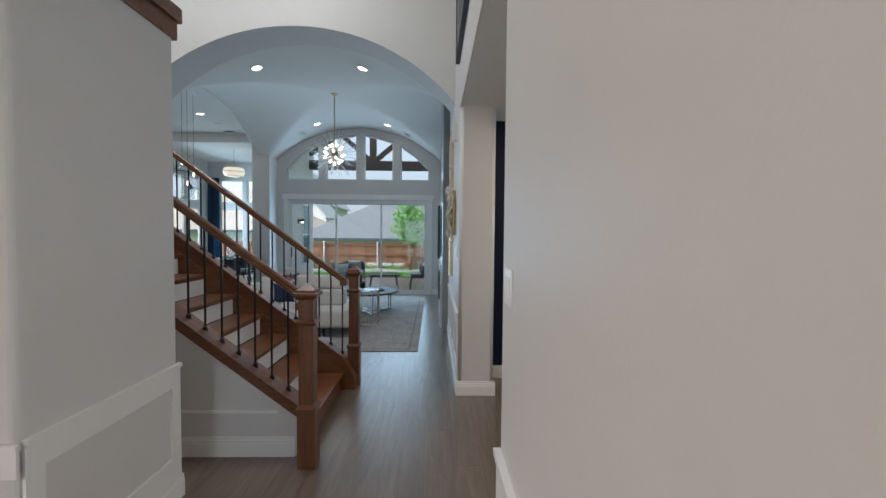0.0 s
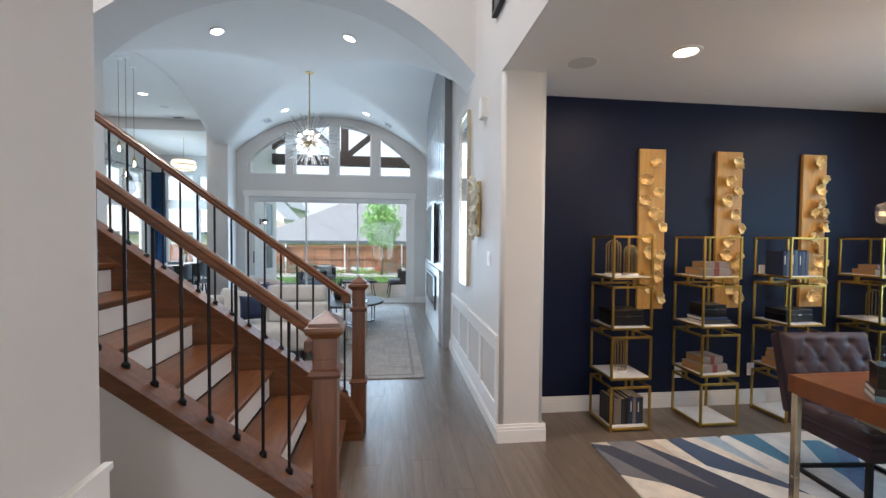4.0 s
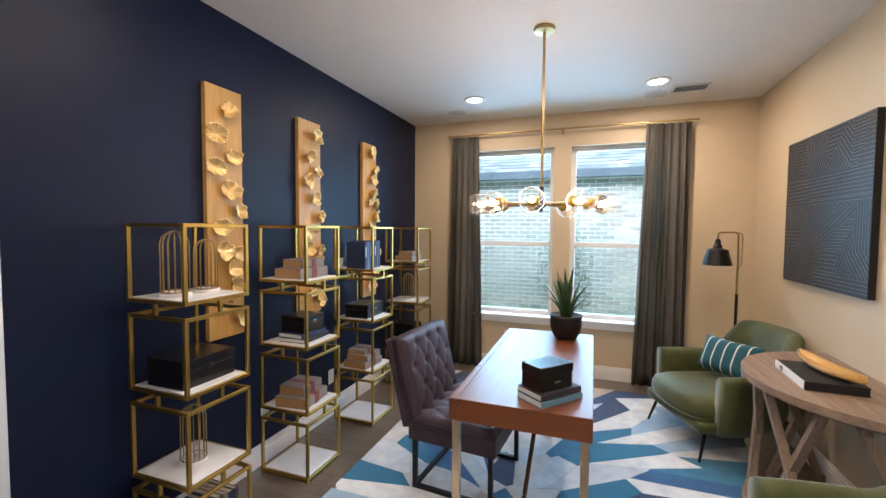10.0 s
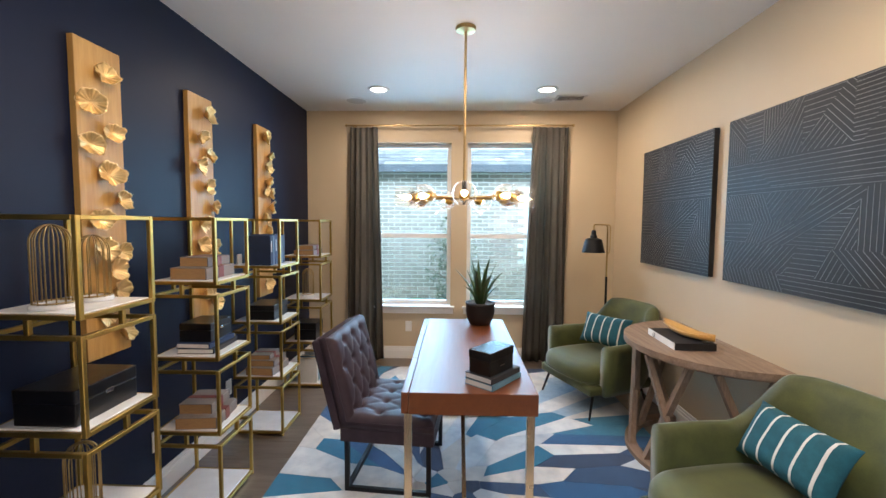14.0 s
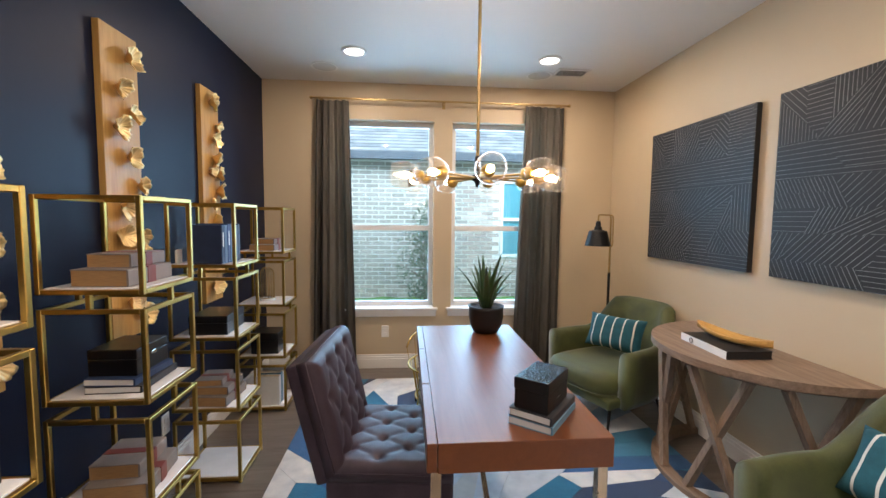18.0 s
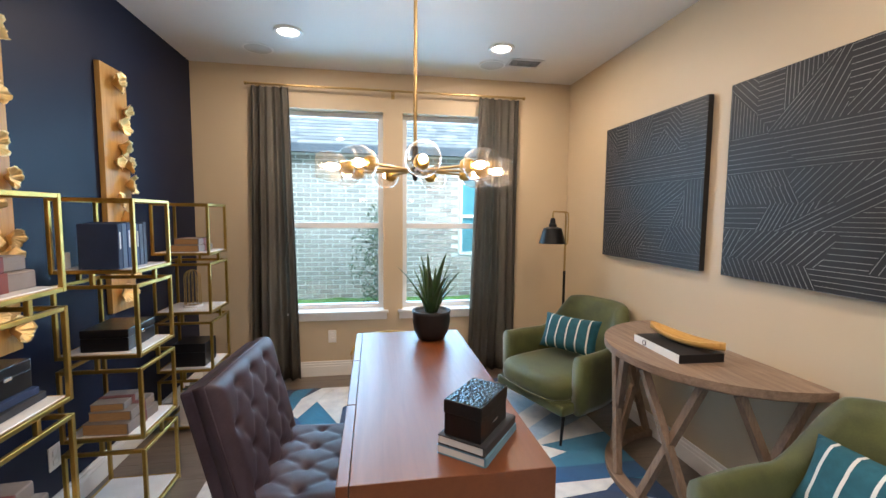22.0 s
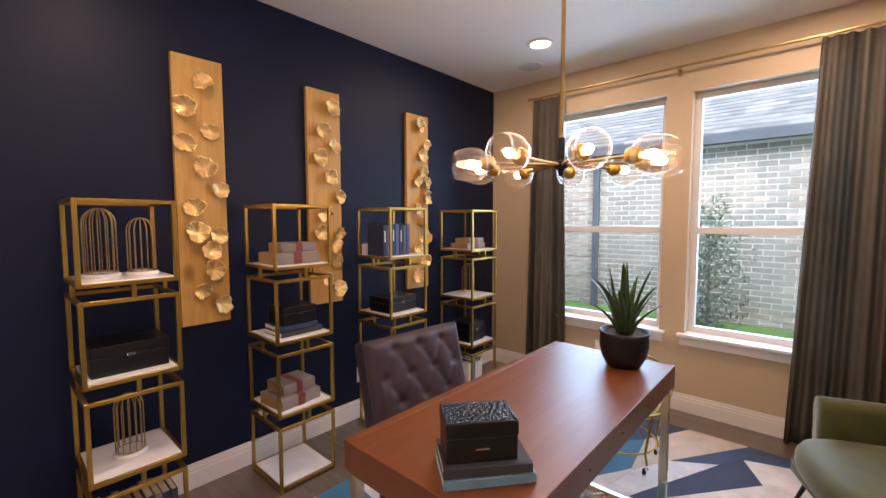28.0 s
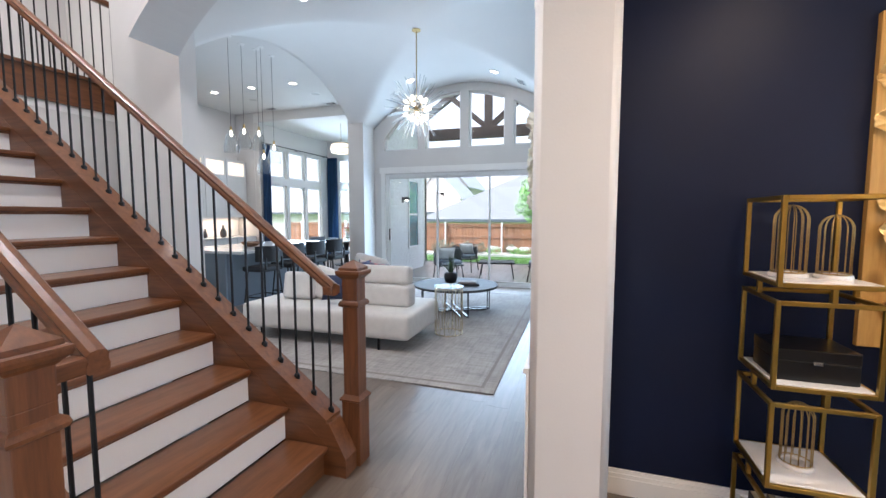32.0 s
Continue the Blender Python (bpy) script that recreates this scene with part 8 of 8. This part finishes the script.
def leaf_cloud(blobs, n, size, seed):
    """Many small leaves scattered through uneven clumps."""
    r = random.Random(seed)
    v, f = [], []
    for i in range(n):
        cx, cy, cz, rx, rz = blobs[r.randrange(len(blobs))]
        d = Vector((r.gauss(0, 1), r.gauss(0, 1), r.gauss(0, 1))).normalized() * r.uniform(0.35, 1.0) ** 0.6
        p = Vector((cx + d.x * rx, cy + d.y * rx, cz + d.z * rz))
        a = Vector((r.gauss(0, 1), r.gauss(0, 1), r.gauss(0, 1))).normalized()
        b = a.orthogonal().normalized()
        s = size * r.uniform(0.6, 1.2)
        k = len(v)
        v += [p - a * s, p + b * s * 0.45, p + a * s, p - b * s * 0.45]
        f.append((k, k + 1, k + 2, k + 3))
    me = bpy.data.meshes.new("crown")
    me.from_pydata(v, [], f)
    return me


def tree(name, x, y, z0, h, trunk_h, r, leaf_mat, label, seed, n=9000, size=0.045, slim=1.5):
    t = thing(name, x, y, z0, 0, label, "tree")
    q = random.Random(seed)
    part("trunk", tube(bmesh.new(), [(0, 0, 0), (0.01, 0.01, trunk_h * 0.5), (-0.01, 0.0, trunk_h), (0.0, 0.02, trunk_h + (h - trunk_h) * 0.7)], [r * 0.075, r * 0.06, r * 0.05, r * 0.012], 10), BARK, t, smooth=True)
    blobs = []
    bm = bmesh.new()
    for i in range(16):
        a = i * 2.4
        f = (i + 0.5) / 16
        zz = trunk_h + (h - trunk_h) * (0.05 + 0.82 * f)
        reach = r * (math.sin(math.pi * (0.16 + 0.80 * f)) ** 0.8) * q.uniform(0.55, 0.85)
        tip = (reach * math.cos(a), reach * math.sin(a), zz + 0.2 * reach)
        tube(bm, [(0, 0, zz - 0.3 * r), (tip[0] * 0.5, tip[1] * 0.5, zz - 0.05), tip], [r * 0.028, r * 0.018, r * 0.006], 6)
        blobs.append((*tip, r * q.uniform(0.26, 0.42), r * q.uniform(0.28, 0.42) * slim * 0.8))
        blobs.append((tip[0] * 0.4, tip[1] * 0.4, zz + q.uniform(-0.1, 0.2), r * 0.34, r * 0.38))
    part("limbs", bm, BARK, t)
    me = leaf_cloud(blobs, n, size, seed)
    me.materials.append(leaf_mat)
    part("crown", me, leaf_mat, t, "airy crown of small leaves")
    return t


tree("young_tree", -1.02, 17.9, -0.06, 3.05, 1.15, 0.86, LEAFLIGHT, "young bright green tree in the planting bed", 3)
# bed planting
rr = random.Random(12)
for i in range(26):
    x = -9.5 + 0.42 * i + rr.uniform(-0.12, 0.12)
    y = 18.15 + rr.uniform(-0.35, 0.4)
    kind = rr.choice(("green", "red", "green", "white"))
    sh = thing("bed_shrub", x, y, -0.03, 0, {"green": "low green shrub in the gravel bed", "red": "clump of red bedding flowers", "white": "clump of white and pink bedding flowers"}[kind], "shrub", "bed planting")
    hgt = {"green": 0.26, "red": 0.14, "white": 0.14}[kind] * rr.uniform(0.8, 1.2)
    me = leaf_cloud([(rr.uniform(-0.15, 0.15), rr.uniform(-0.1, 0.1), hgt * 0.8, 0.20, hgt) for _ in range(5)], 260, 0.035, i)
    me.materials.append(LEAFDARK if kind == "green" else LEAFLIGHT)
    part("foliage", me, LEAFDARK, sh)
    if kind != "green":
        me = leaf_cloud([(rr.uniform(-0.15, 0.15), rr.uniform(-0.1, 0.1), hgt * 1.5, 0.20, hgt * 0.5) for _ in range(4)], 160, 0.035, 90 + i)
        me.materials.append(RED if kind == "red" else BOOKWHITE)
        part("blooms", me, RED, sh)


# ----- houses beyond the fence -----
def gable_house(name, x, y, w, d, eave, ridge, wall, roof, label, along='x', rz=0.0, windows=()):
    t = thing(name, x, y, -0.3, rz, label, "house")
    hw, hd = w / 2, d / 2
    bm = bmesh.new()
    if along == 'x':
        prism(bm, [(-hd, 0), (hd, 0), (hd, eave), (0, ridge), (-hd, eave)], -hw, hw, 'x')
    else:
        prism(bm, [(-hw, 0), (hw, 0), (hw, eave), (0, ridge), (-hw, eave)], -hd, hd, 'y')
    part("wall", bm, wall, t)
    o, th = 0.35, 0.16
    bm = bmesh.new()
    if along == 'x':
        s = (ridge - eave) / hd
        prism(bm, [(-hd - o, eave - o * s), (0, ridge), (hd + o, eave - o * s), (hd + o, eave - o * s + th), (0, ridge + th), (-hd - o, eave - o * s + th)], -hw - o, hw + o, 'x')
    else:
        s = (ridge - eave) / hw
        prism(bm, [(-hw - o, eave - o * s), (0, ridge), (hw + o, eave - o * s), (hw + o, eave - o * s + th), (0, ridge + th), (-hw - o, eave - o * s + th)], -hd - o, hd + o, 'y')
    part("roof", bm, roof, t)
    for (u, z, ww, hh) in windows:
        wd = part("window", boxes((u - ww / 2 - 0.08, u + ww / 2 + 0.08, -hd - 0.05, -hd - 0.001, z - 0.08, z + hh + 0.08)), TRIM, t)
        part("pane", boxes((u - ww / 2, u - 0.03, -hd - 0.056, -hd - 0.051, z, z + hh), (u + 0.03, u + ww / 2, -hd - 0.056, -hd - 0.051, z, z + hh)), DARKGLASS, wd)
    return t


def hip_house(name, x, y, w, d, eave, ridge, wall, roof, label):
    t = thing(name, x, y, -0.3, 0, label, "house")
    part("wall", boxes((-w / 2, w / 2, -d / 2, d / 2, 0, eave)), wall, t)
    bm = bmesh.new()
    o = 0.4
    c = [bm.verts.new(p) for p in ((-w / 2 - o, -d / 2 - o, eave), (w / 2 + o, -d / 2 - o, eave), (w / 2 + o, d / 2 + o, eave), (-w / 2 - o, d / 2 + o, eave))]
    r0, r1 = bm.verts.new((-w / 2 + d / 2, 0, ridge)), bm.verts.new((w / 2 - d / 2, 0, ridge))
    for f in ((c[0], c[1], r1, r0), (c[1], c[2], r1), (c[2], c[3], r0, r1), (c[3], c[0], r0), tuple(c[::-1])):
        bm.faces.new(f)
    part("roof", bm, roof, t)
    part("fascia", boxes((-w / 2 - o - 0.03, w / 2 + o + 0.03, -d / 2 - o - 0.03, -d / 2 - o, eave - 0.14, eave + 0.02)), GUTTER, t)
    return t


hip_house("house_behind", 0.4, 31.5, 17.0, 13.0, 1.55, 5.3, SIDING, SHINGLE, "low house with a broad grey hipped roof beyond the fence")
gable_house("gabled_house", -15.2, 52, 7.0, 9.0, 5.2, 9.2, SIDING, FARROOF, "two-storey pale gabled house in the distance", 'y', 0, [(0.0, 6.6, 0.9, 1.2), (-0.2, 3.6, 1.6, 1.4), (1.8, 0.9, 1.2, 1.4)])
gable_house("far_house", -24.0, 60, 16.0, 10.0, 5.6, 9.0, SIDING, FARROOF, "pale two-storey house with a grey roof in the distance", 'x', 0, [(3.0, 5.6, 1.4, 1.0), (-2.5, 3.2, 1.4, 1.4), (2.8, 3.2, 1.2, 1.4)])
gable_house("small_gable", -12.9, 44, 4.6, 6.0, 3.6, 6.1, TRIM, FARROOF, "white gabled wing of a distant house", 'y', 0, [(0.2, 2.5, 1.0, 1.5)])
hip_house("tan_roof_house", -15.5, 34.0, 14.0, 12.0, 2.0, 5.2, SIDING, TANROOF, "low house with a tan shingle roof beyond the fence")

# ----- covered patio: wing wall, truss, roof -----
ww = thing("wing_wall", 0, 0, 0, 0, "white painted brick wing of the house beside the patio", "wall", "", STRUCT)
part("wall", boxes((-4.3, -3.93, Y_GLASS + 0.2, 13.5, -0.02, 4.4)), MORTAR, ww)
wb = None
rr = random.Random(44)
for j in range(58):
    for i in range(13):
        y = Y_GLASS + 0.215 + 0.215 * i + (0.107 if j % 2 else 0)
        z = -0.01 + 0.0762 * j
        if y + 0.205 > 13.5 or (12.30 < y + 0.1 < 13.10 and 0.55 < z < 2.42):
            continue
        if wb is None:
            wb = to_mesh("white_brick", boxes((0, 0.010, 0, 0.205, 0, 0.066)), WHITEBRICK)
            wf, wv = [], []
        if j < 34 and i < 9:
            o = part("brick", wb, WHITEBRICK, ww)
            o.matrix_basis = pose(-3.93 + rr.uniform(-0.001, 0.002), y, z)
        else:
            k = len(wv)
            wv += [(-3.92, y, z), (-3.92, y + 0.205, z), (-3.92, y + 0.205, z + 0.066), (-3.92, y, z + 0.066)]
            wf.append((k, k + 1, k + 2, k + 3))
me = bpy.data.meshes.new("upper_bricks")
me.from_pydata(wv, [], wf)
me.materials.append(WHITEBRICK)
part("upper_bricks", me, WHITEBRICK, ww, kind="stuff")
wn_ = window("window_wing", 'x', -3.935, 12.34, 13.04, 0.60, 2.42, 1.5, 0.04, ALUM, "white framed window with a dark teal pane, in the brick wing")
# teal sheet behind the glass sets the tone of the pane
part("shade", boxes((-3.928, -3.924, 12.39, 12.99, 0.65, 2.37)), TEALPANE, wn_)
ws = thing("wall_sconce", -3.918, 11.98, 1.87, 0, "small black lantern sconce on the brick wing", "sconce")
part("back_plate", box(0.0, 0.012, -0.05, 0.05, -0.07, 0.07, 0.003), BLACK, ws)
part("hood", moved(lathe([(0.10, 0.0), (0.105, 0.006), (0.05, 0.06), (0.01, 0.075)], 18), pose(0.12, 0, 0.0)), BLACK, ws)
part("arm", boxes((0.012, 0.12, -0.006, 0.006, 0.058, 0.070)), BLACK, ws)
part("bulb", moved(lathe([(0.02, 0.02), (0.03, -0.01), (0.02, -0.04), (0.001, -0.045)], 12), pose(0.12, 0, 0.0)), COOLBULB, ws)
pr = thing("patio_roof", 0, 0, 0, 0, "open timber patio frame with a dark gable truss", "roof", "", STRUCT)
for y in (11.4, 12.2):
    for q in (-1, 1):
        part("purlin_rafter", tube(bmesh.new(), [(-1.96 + q * 2.4, y, 3.72), (-1.96, y, 5.36)], 0.05, 4, square=True), DARKBEAM, pr)
part("ridge_beam", box(-2.04, -1.88, Y_GLASS + 0.2, 13.05, 5.18, 5.34, 0.01), DARKBEAM, pr)
part("tie_beam", box(-4.3, 0.42, 13.05, 13.27, 3.52, 3.80, 0.01), DARKBEAM, pr)
part("king_post", box(-2.06, -1.86, 13.08, 13.24, 3.80, 5.25, 0.008), DARKBEAM, pr)
for s in (-1, 1):
    part("truss_brace", tube(bmesh.new(), [(-1.96 + s * 0.08, 13.16, 3.82), (-1.96 + s * 1.02, 13.16, 4.62)], 0.07, 4, square=True), DARKBEAM, pr)
    part("rafter", tube(bmesh.new(), [(-1.96 + s * 2.4, 13.16, 3.72), (-1.96, 13.16, 5.36)], 0.08, 4, square=True), DARKBEAM, pr)
    part("patio_post", box(-1.96 + s * 2.2 - 0.09, -1.96 + s * 2.2 + 0.09, 13.07, 13.25, -0.02, 3.52, 0.008) if s > 0 else box(-4.28, -4.10, 13.52, 13.70, -0.02, 3.52, 0.008), DARKBEAM, pr)
part("eave_beam", box(0.30, 0.50, Y_GLASS + 0.2, 13.05, 3.52, 3.74, 0.01), DARKBEAM, pr)


# patio furniture
def patio_chair(x, y, rz, label):
    t = thing("patio_chair", x, y, -0.02, rz, label, "chair", "patio chairs")
    part("seat", box(-0.30, 0.30, -0.28, 0.28, 0.34, 0.38, 0.012), WICKER, t)
    part("seat_cushion", box(-0.27, 0.27, -0.24, 0.27, 0.381, 0.46, 0.03, 3), PANELBLUE, t, "blue-grey seat cushion", True)
    bm = bmesh.new()
    out = [(0.34 * math.cos(radians(a)), -0.02 + 0.34 * math.sin(radians(a))) for a in range(175, 366, 10)]
    inn = [(0.315 * math.cos(radians(a)), -0.02 + 0.315 * math.sin(radians(a))) for a in range(365, 174, -10)]
    prism(bm, out + inn, 0.40, 0.66, 'z')
    part("back_shell", bm, WICKER, t, "woven wrap-round back")
    part("top_rail", tube(bmesh.new(), [(0.328 * math.cos(radians(a)), -0.02 + 0.328 * math.sin(radians(a)), 0.67 + 0.05 * math.sin(radians(a - 180))) for a in range(170, 371, 10)], 0.013, 8), BLACK, t, smooth=True)
    o = part("throw_cushion", moved(puffy(0.40, 0.30, 0.12), pose(0, -0.16, 0.60, 65, 0, 0)), BOOKWHITE, t, "pale cushion", True)
    for sx in (-1, 1):
        part("leg", tube(bmesh.new(), [(sx * 0.26, 0.24, 0.36), (sx * 0.30, 0.30, 0.0)], 0.013, 8), BLACK, t)
        part("leg", tube(bmesh.new(), [(sx * 0.26, -0.24, 0.36), (sx * 0.29, -0.31, 0.0)], 0.013, 8), BLACK, t)
    return t


patio_chair(-2.50, 11.35, -150, "dark wicker patio chair with a pale cushion, by the brick wing")
patio_chair(-2.50, 12.80, 175, "dark wicker patio chair facing the house")
patio_chair(-0.42, 11.75, 95, "dark wicker patio chair by the slider's edge")
pt = thing("patio_table", -1.47, 11.95, -0.02, 10, "low slatted black patio table", "table")
for i in range(7):
    part("slat", box(-0.42, 0.42, -0.27 + 0.08 * i, -0.20 + 0.08 * i, 0.38, 0.40, 0.004, 1), BLACK, pt)
for sx in (-1, 1):
    part("cross_bar", boxes((sx * 0.34 - 0.015, sx * 0.34 + 0.015, -0.26, 0.34, 0.355, 0.379)), BLACK, pt)
    for sy in (-1, 1):
        part("leg", tube(bmesh.new(), [(sx * 0.34, 0.04 + sy * 0.22, 0.36), (sx * 0.40, 0.04 + sy * 0.30, 0.0)], 0.012, 8), BLACK, pt)
for o in (-1, 1):
    part("end_rail", boxes((-0.42, 0.42, 0.04 + o * 0.325 - 0.012, 0.04 + o * 0.325 + 0.012, 0.36, 0.40)), BLACK, pt)

# unseen roof over the house, added to keep the sun out
solid("house_roof", boxes((-9.7, X_HALL + 0.45, -3.4, Y_GLASS + 0.2, H_HALL + 0.25, H_HALL + 0.45), (-9.7, -4.3, Y_GLASS + 0.2, 14.9, 4.8, 5.0)), SHINGLE, "grey shingled roof, unseen, added to keep the sun out", "roof", STRUCT)
solid("house_wall_upper", boxes((X_HALL + 0.2, X_HALL + 0.4, -3.4, Y_GLASS, 2.96, H_HALL + 0.25)), SIDING, "plain outer house wall", "wall", STRUCT)
# kept low on this side so that sky light reaches the neighbour's wall
bm = bmesh.new()
prism(bm, [(X_HALL + 0.4, 4.6), (X_WIN + 0.65, 2.85), (X_WIN + 0.65, 2.97), (X_HALL + 0.4, 4.75)], -3.4, Y_GLASS, 'y')
solid("house_roof_east", bm, SHINGLE, "grey shingled lean-to roof, unseen, added to keep the sun out", "roof", STRUCT)
solid("house_wall_east", boxes((X_WIN, X_WIN + 0.2, -3.4, Y_PAINT - 0.15, -0.3, 2.95), (X_WIN, X_WIN + 0.2, Y_NAVY + 0.15, Y_GLASS, -0.3, 2.95)), SIDING, "plain outer house wall", "wall", STRUCT)

# ----- neighbouring house outside the study window -----
NXW = 7.1
nb = thing("neighbour_house", NXW, 0, -0.3, 0, "buff brick neighbouring house with grey shingled eaves", "house")
part("wall", boxes((0.009, 0.3, -6, 12, 0, 2.75)), MORTAR, nb)
part("foundation", boxes((-0.01, 0.011, -6, 12, 0, 0.42)), CONCRETE, nb, "pale concrete foundation strip")
part("soffit", boxes((-0.06, 0.10, -6, 12, 2.745, 2.775)), GUTTER, nb)
part("gutter", boxes((-0.17, -0.05, -6, 12, 2.69, 2.805)), GUTTER, nb, "dark metal gutter")
bm = bmesh.new()
prism(bm, [(-0.11, 2.815), (5.5, 6.1), (5.5, 5.95), (-0.05, 2.75)], -6, 12, 'y')
part("roof_deck", bm, SHINGLE, nb)
part("downspout", box(-0.095, -0.025, 4.40, 4.49, 0.05, 2.70, 0.012), GUTTER, nb, "dark downspout")
# shingle courses, proud of the deck
rr = random.Random(15)
sv, sf = [], []
sl_ = (6.1 - 2.815) / 5.61
ln = math.hypot(1, sl_)
for c in range(16):
    d = 0.145 * c
    y = -2.0 + rr.uniform(0, 0.2)
    while y < 8.0:
        w_ = rr.uniform(0.16, 0.30)
        x0 = -0.11 + d / ln
        x1 = -0.11 + (d + 0.16) / ln
        z0 = 2.815 + (x0 + 0.11) * sl_ + 0.012 + rr.uniform(0, 0.006)
        z1 = 2.815 + (x1 + 0.11) * sl_ + 0.003
        k = len(sv)
        sv += [(x0, y + 0.003, z0), (x0, y + w_ - 0.003, z0), (x1, y + w_ - 0.003, z1), (x1, y + 0.003, z1), (x0, y + 0.003, z0 - 0.012), (x0, y + w_ - 0.003, z0 - 0.012)]
        sf += [(k, k + 1, k + 2, k + 3), (k + 4, k + 5, k + 1, k)]
        y += w_
SHTAB = palette("shingle_tabs", [(0.17, 0.175, 0.185), (0.21, 0.215, 0.22), (0.14, 0.145, 0.155), (0.19, 0.19, 0.195), (0.24, 0.24, 0.245)], 0.9, 80, 0.6, 0.0)
me = bpy.data.meshes.new("shingles")
me.from_pydata(sv, [], sf)
me.materials.append(SHTAB)
part("shingles", me, SHTAB, nb, "grey asphalt shingles", kind="stuff")
nw = window("window_neighbour", 'x', NXW - 0.02, 1.0, 1.6, 0.85, 2.10, 1.47, 0.05, ALUM, "white framed window in the neighbouring brick wall")
# sheet just behind the panes, there for their teal tone
part("shade", boxes((NXW + 0.0045, NXW + 0.0105, 1.05, 1.55, 0.9, 2.05)), TEALPANE, nw)
# turf raised against the neighbour's wall so that the camera sees it over the sill
rr = random.Random(8)
bm = bmesh.new()
cross = [(-1.05, -0.12), (-0.75, -0.03), (-0.45, 0.07), (-0.20, 0.14), (-0.014, 0.185)]
strips = [[bm.verts.new((NXW + dx, -2.0 + 0.25 * k, z + rr.uniform(-0.015, 0.015))) for dx, z in cross] for k in range(41)]
for p, q in zip(strips, strips[1:]):
    for j in range(len(cross) - 1):
        bm.faces.new((p[j], p[j + 1], q[j + 1], q[j]))
solid("ground_bank", bm, LAWN, "grass strip along the brick wall, raised to fit the camera's view", "lawn", STRUCT)

# shrub by the brick wall
tree("shrub_tree", 6.40, 2.86, -0.10, 1.76, 0.25, 0.46, LEAFDARK, "leggy grey-green shrub against the brick wall", 21, 1500, 0.032, 2.2)


# ---------- pieces of floors, last ----------
rng = random.Random(5)
fl = thing("floor", 0, 0, 0, 0, "taupe-brown wide oak plank floor, satin", "floor", "", STRUCT)
PW = 0.19


def plank_mesh(x0, x1, y0, y1):
    bm = bmesh.new()
    e = 0.0005
    v = [bm.verts.new(p) for p in ((x0, y0, -0.012), (x1, y0, -0.012), (x1, y1, -0.012), (x0, y1, -0.012), (x0 + e, y0 + e, 0), (x1 - e, y0 + e, 0), (x1 - e, y1 - e, 0), (x0 + e, y1 - e, 0))]
    for f in ((4, 5, 6, 7), (0, 1, 5, 4), (1, 2, 6, 5), (2, 3, 7, 6), (3, 0, 4, 7)):
        bm.faces.new([v[i] for i in f])
    return bm


rest_v, rest_f = [], []
count = 0
x = -9.4
while x < 4.39:
    x1 = min(x + PW, 4.4)
    y = -3.0 - rng.random() * 1.5
    while y < 14.6:
        ln = rng.choice((1.2, 1.5, 1.8, 2.1))
        ya, yb = max(-3.0, y), min(14.6, y + ln)
        y += ln
        if yb - ya < 0.02:
            continue
        near = -1.7 < x < 4.4 and 0.4 < ya < 6.2 and (x < 0.35 or (yb > 1.0 and ya < 4.5))
        if near and count < 300:
            count += 1
            part("plank", plank_mesh(x, x1, ya, yb), PLANK, fl)
        elif not (x > 0.5 and (yb < 1.0 or ya > 4.5)):
            k = len(rest_v)
            e = 0.0005
            rest_v += [(x + e, ya + e, 0), (x1 - e, ya + e, 0), (x1 - e, yb - e, 0), (x + e, yb - e, 0)]
            rest_f.append((k, k + 1, k + 2, k + 3))
    x += PW
me = bpy.data.meshes.new("far_planks")
me.from_pydata(rest_v, [], rest_f)
me.materials.append(PLANK)
part("far_planks", me, PLANK, fl, kind="stuff")

# bricks of the neighbouring wall: the nearest as pieces, the rest joined
rng = random.Random(77)
brick_me = to_mesh("brick", boxes((0.004, 0.014, 0, 0.194, 0, 0.0575)), BRICK)
bv, bf = [], []
count = 0
for j in range(34):
    z = 0.42 + 0.0705 * j
    if z > 2.63:
        break
    y = -2.0 + (0.1035 if j % 2 else 0.0)
    while y < 8.0:
        if not (0.95 < y + 0.1 < 1.65 and 1.10 < z < 2.40):
            if 2.1 < y < 4.3 and 0.7 < z < 2.7 and count < 300:
                count += 1
                o = part("brick", brick_me, BRICK, nb)
                o.matrix_basis = pose(rng.uniform(-0.003, 0.002), y, z)
            else:
                k = len(bv)
                q = rng.uniform(-0.003, 0.002)
                bv += [(q, y, z), (q, y + 0.194, z), (q, y + 0.194, z + 0.0575), (q, y, z + 0.0575), (0.013, y, z), (0.013, y + 0.194, z), (0.013, y + 0.194, z + 0.0575), (0.013, y, z + 0.0575)]
                bf += [(k, k + 3, k + 2, k + 1), (k, k + 1, k + 5, k + 4), (k + 3, k + 7, k + 6, k + 2), (k, k + 4, k + 7, k + 3), (k + 1, k + 2, k + 6, k + 5)]
        y += 0.207
BRICKTINT = palette("buff_brick_mixed", [(0.40, 0.335, 0.295), (0.44, 0.38, 0.335), (0.335, 0.28, 0.25), (0.41, 0.355, 0.315), (0.48, 0.42, 0.38), (0.365, 0.31, 0.275)], 0.88, 70, 0.6, 0.0)
me = bpy.data.meshes.new("far_bricks")
me.from_pydata(bv, [], bf)
me.materials.append(BRICKTINT)
part("far_bricks", me, BRICKTINT, nb, kind="stuff")
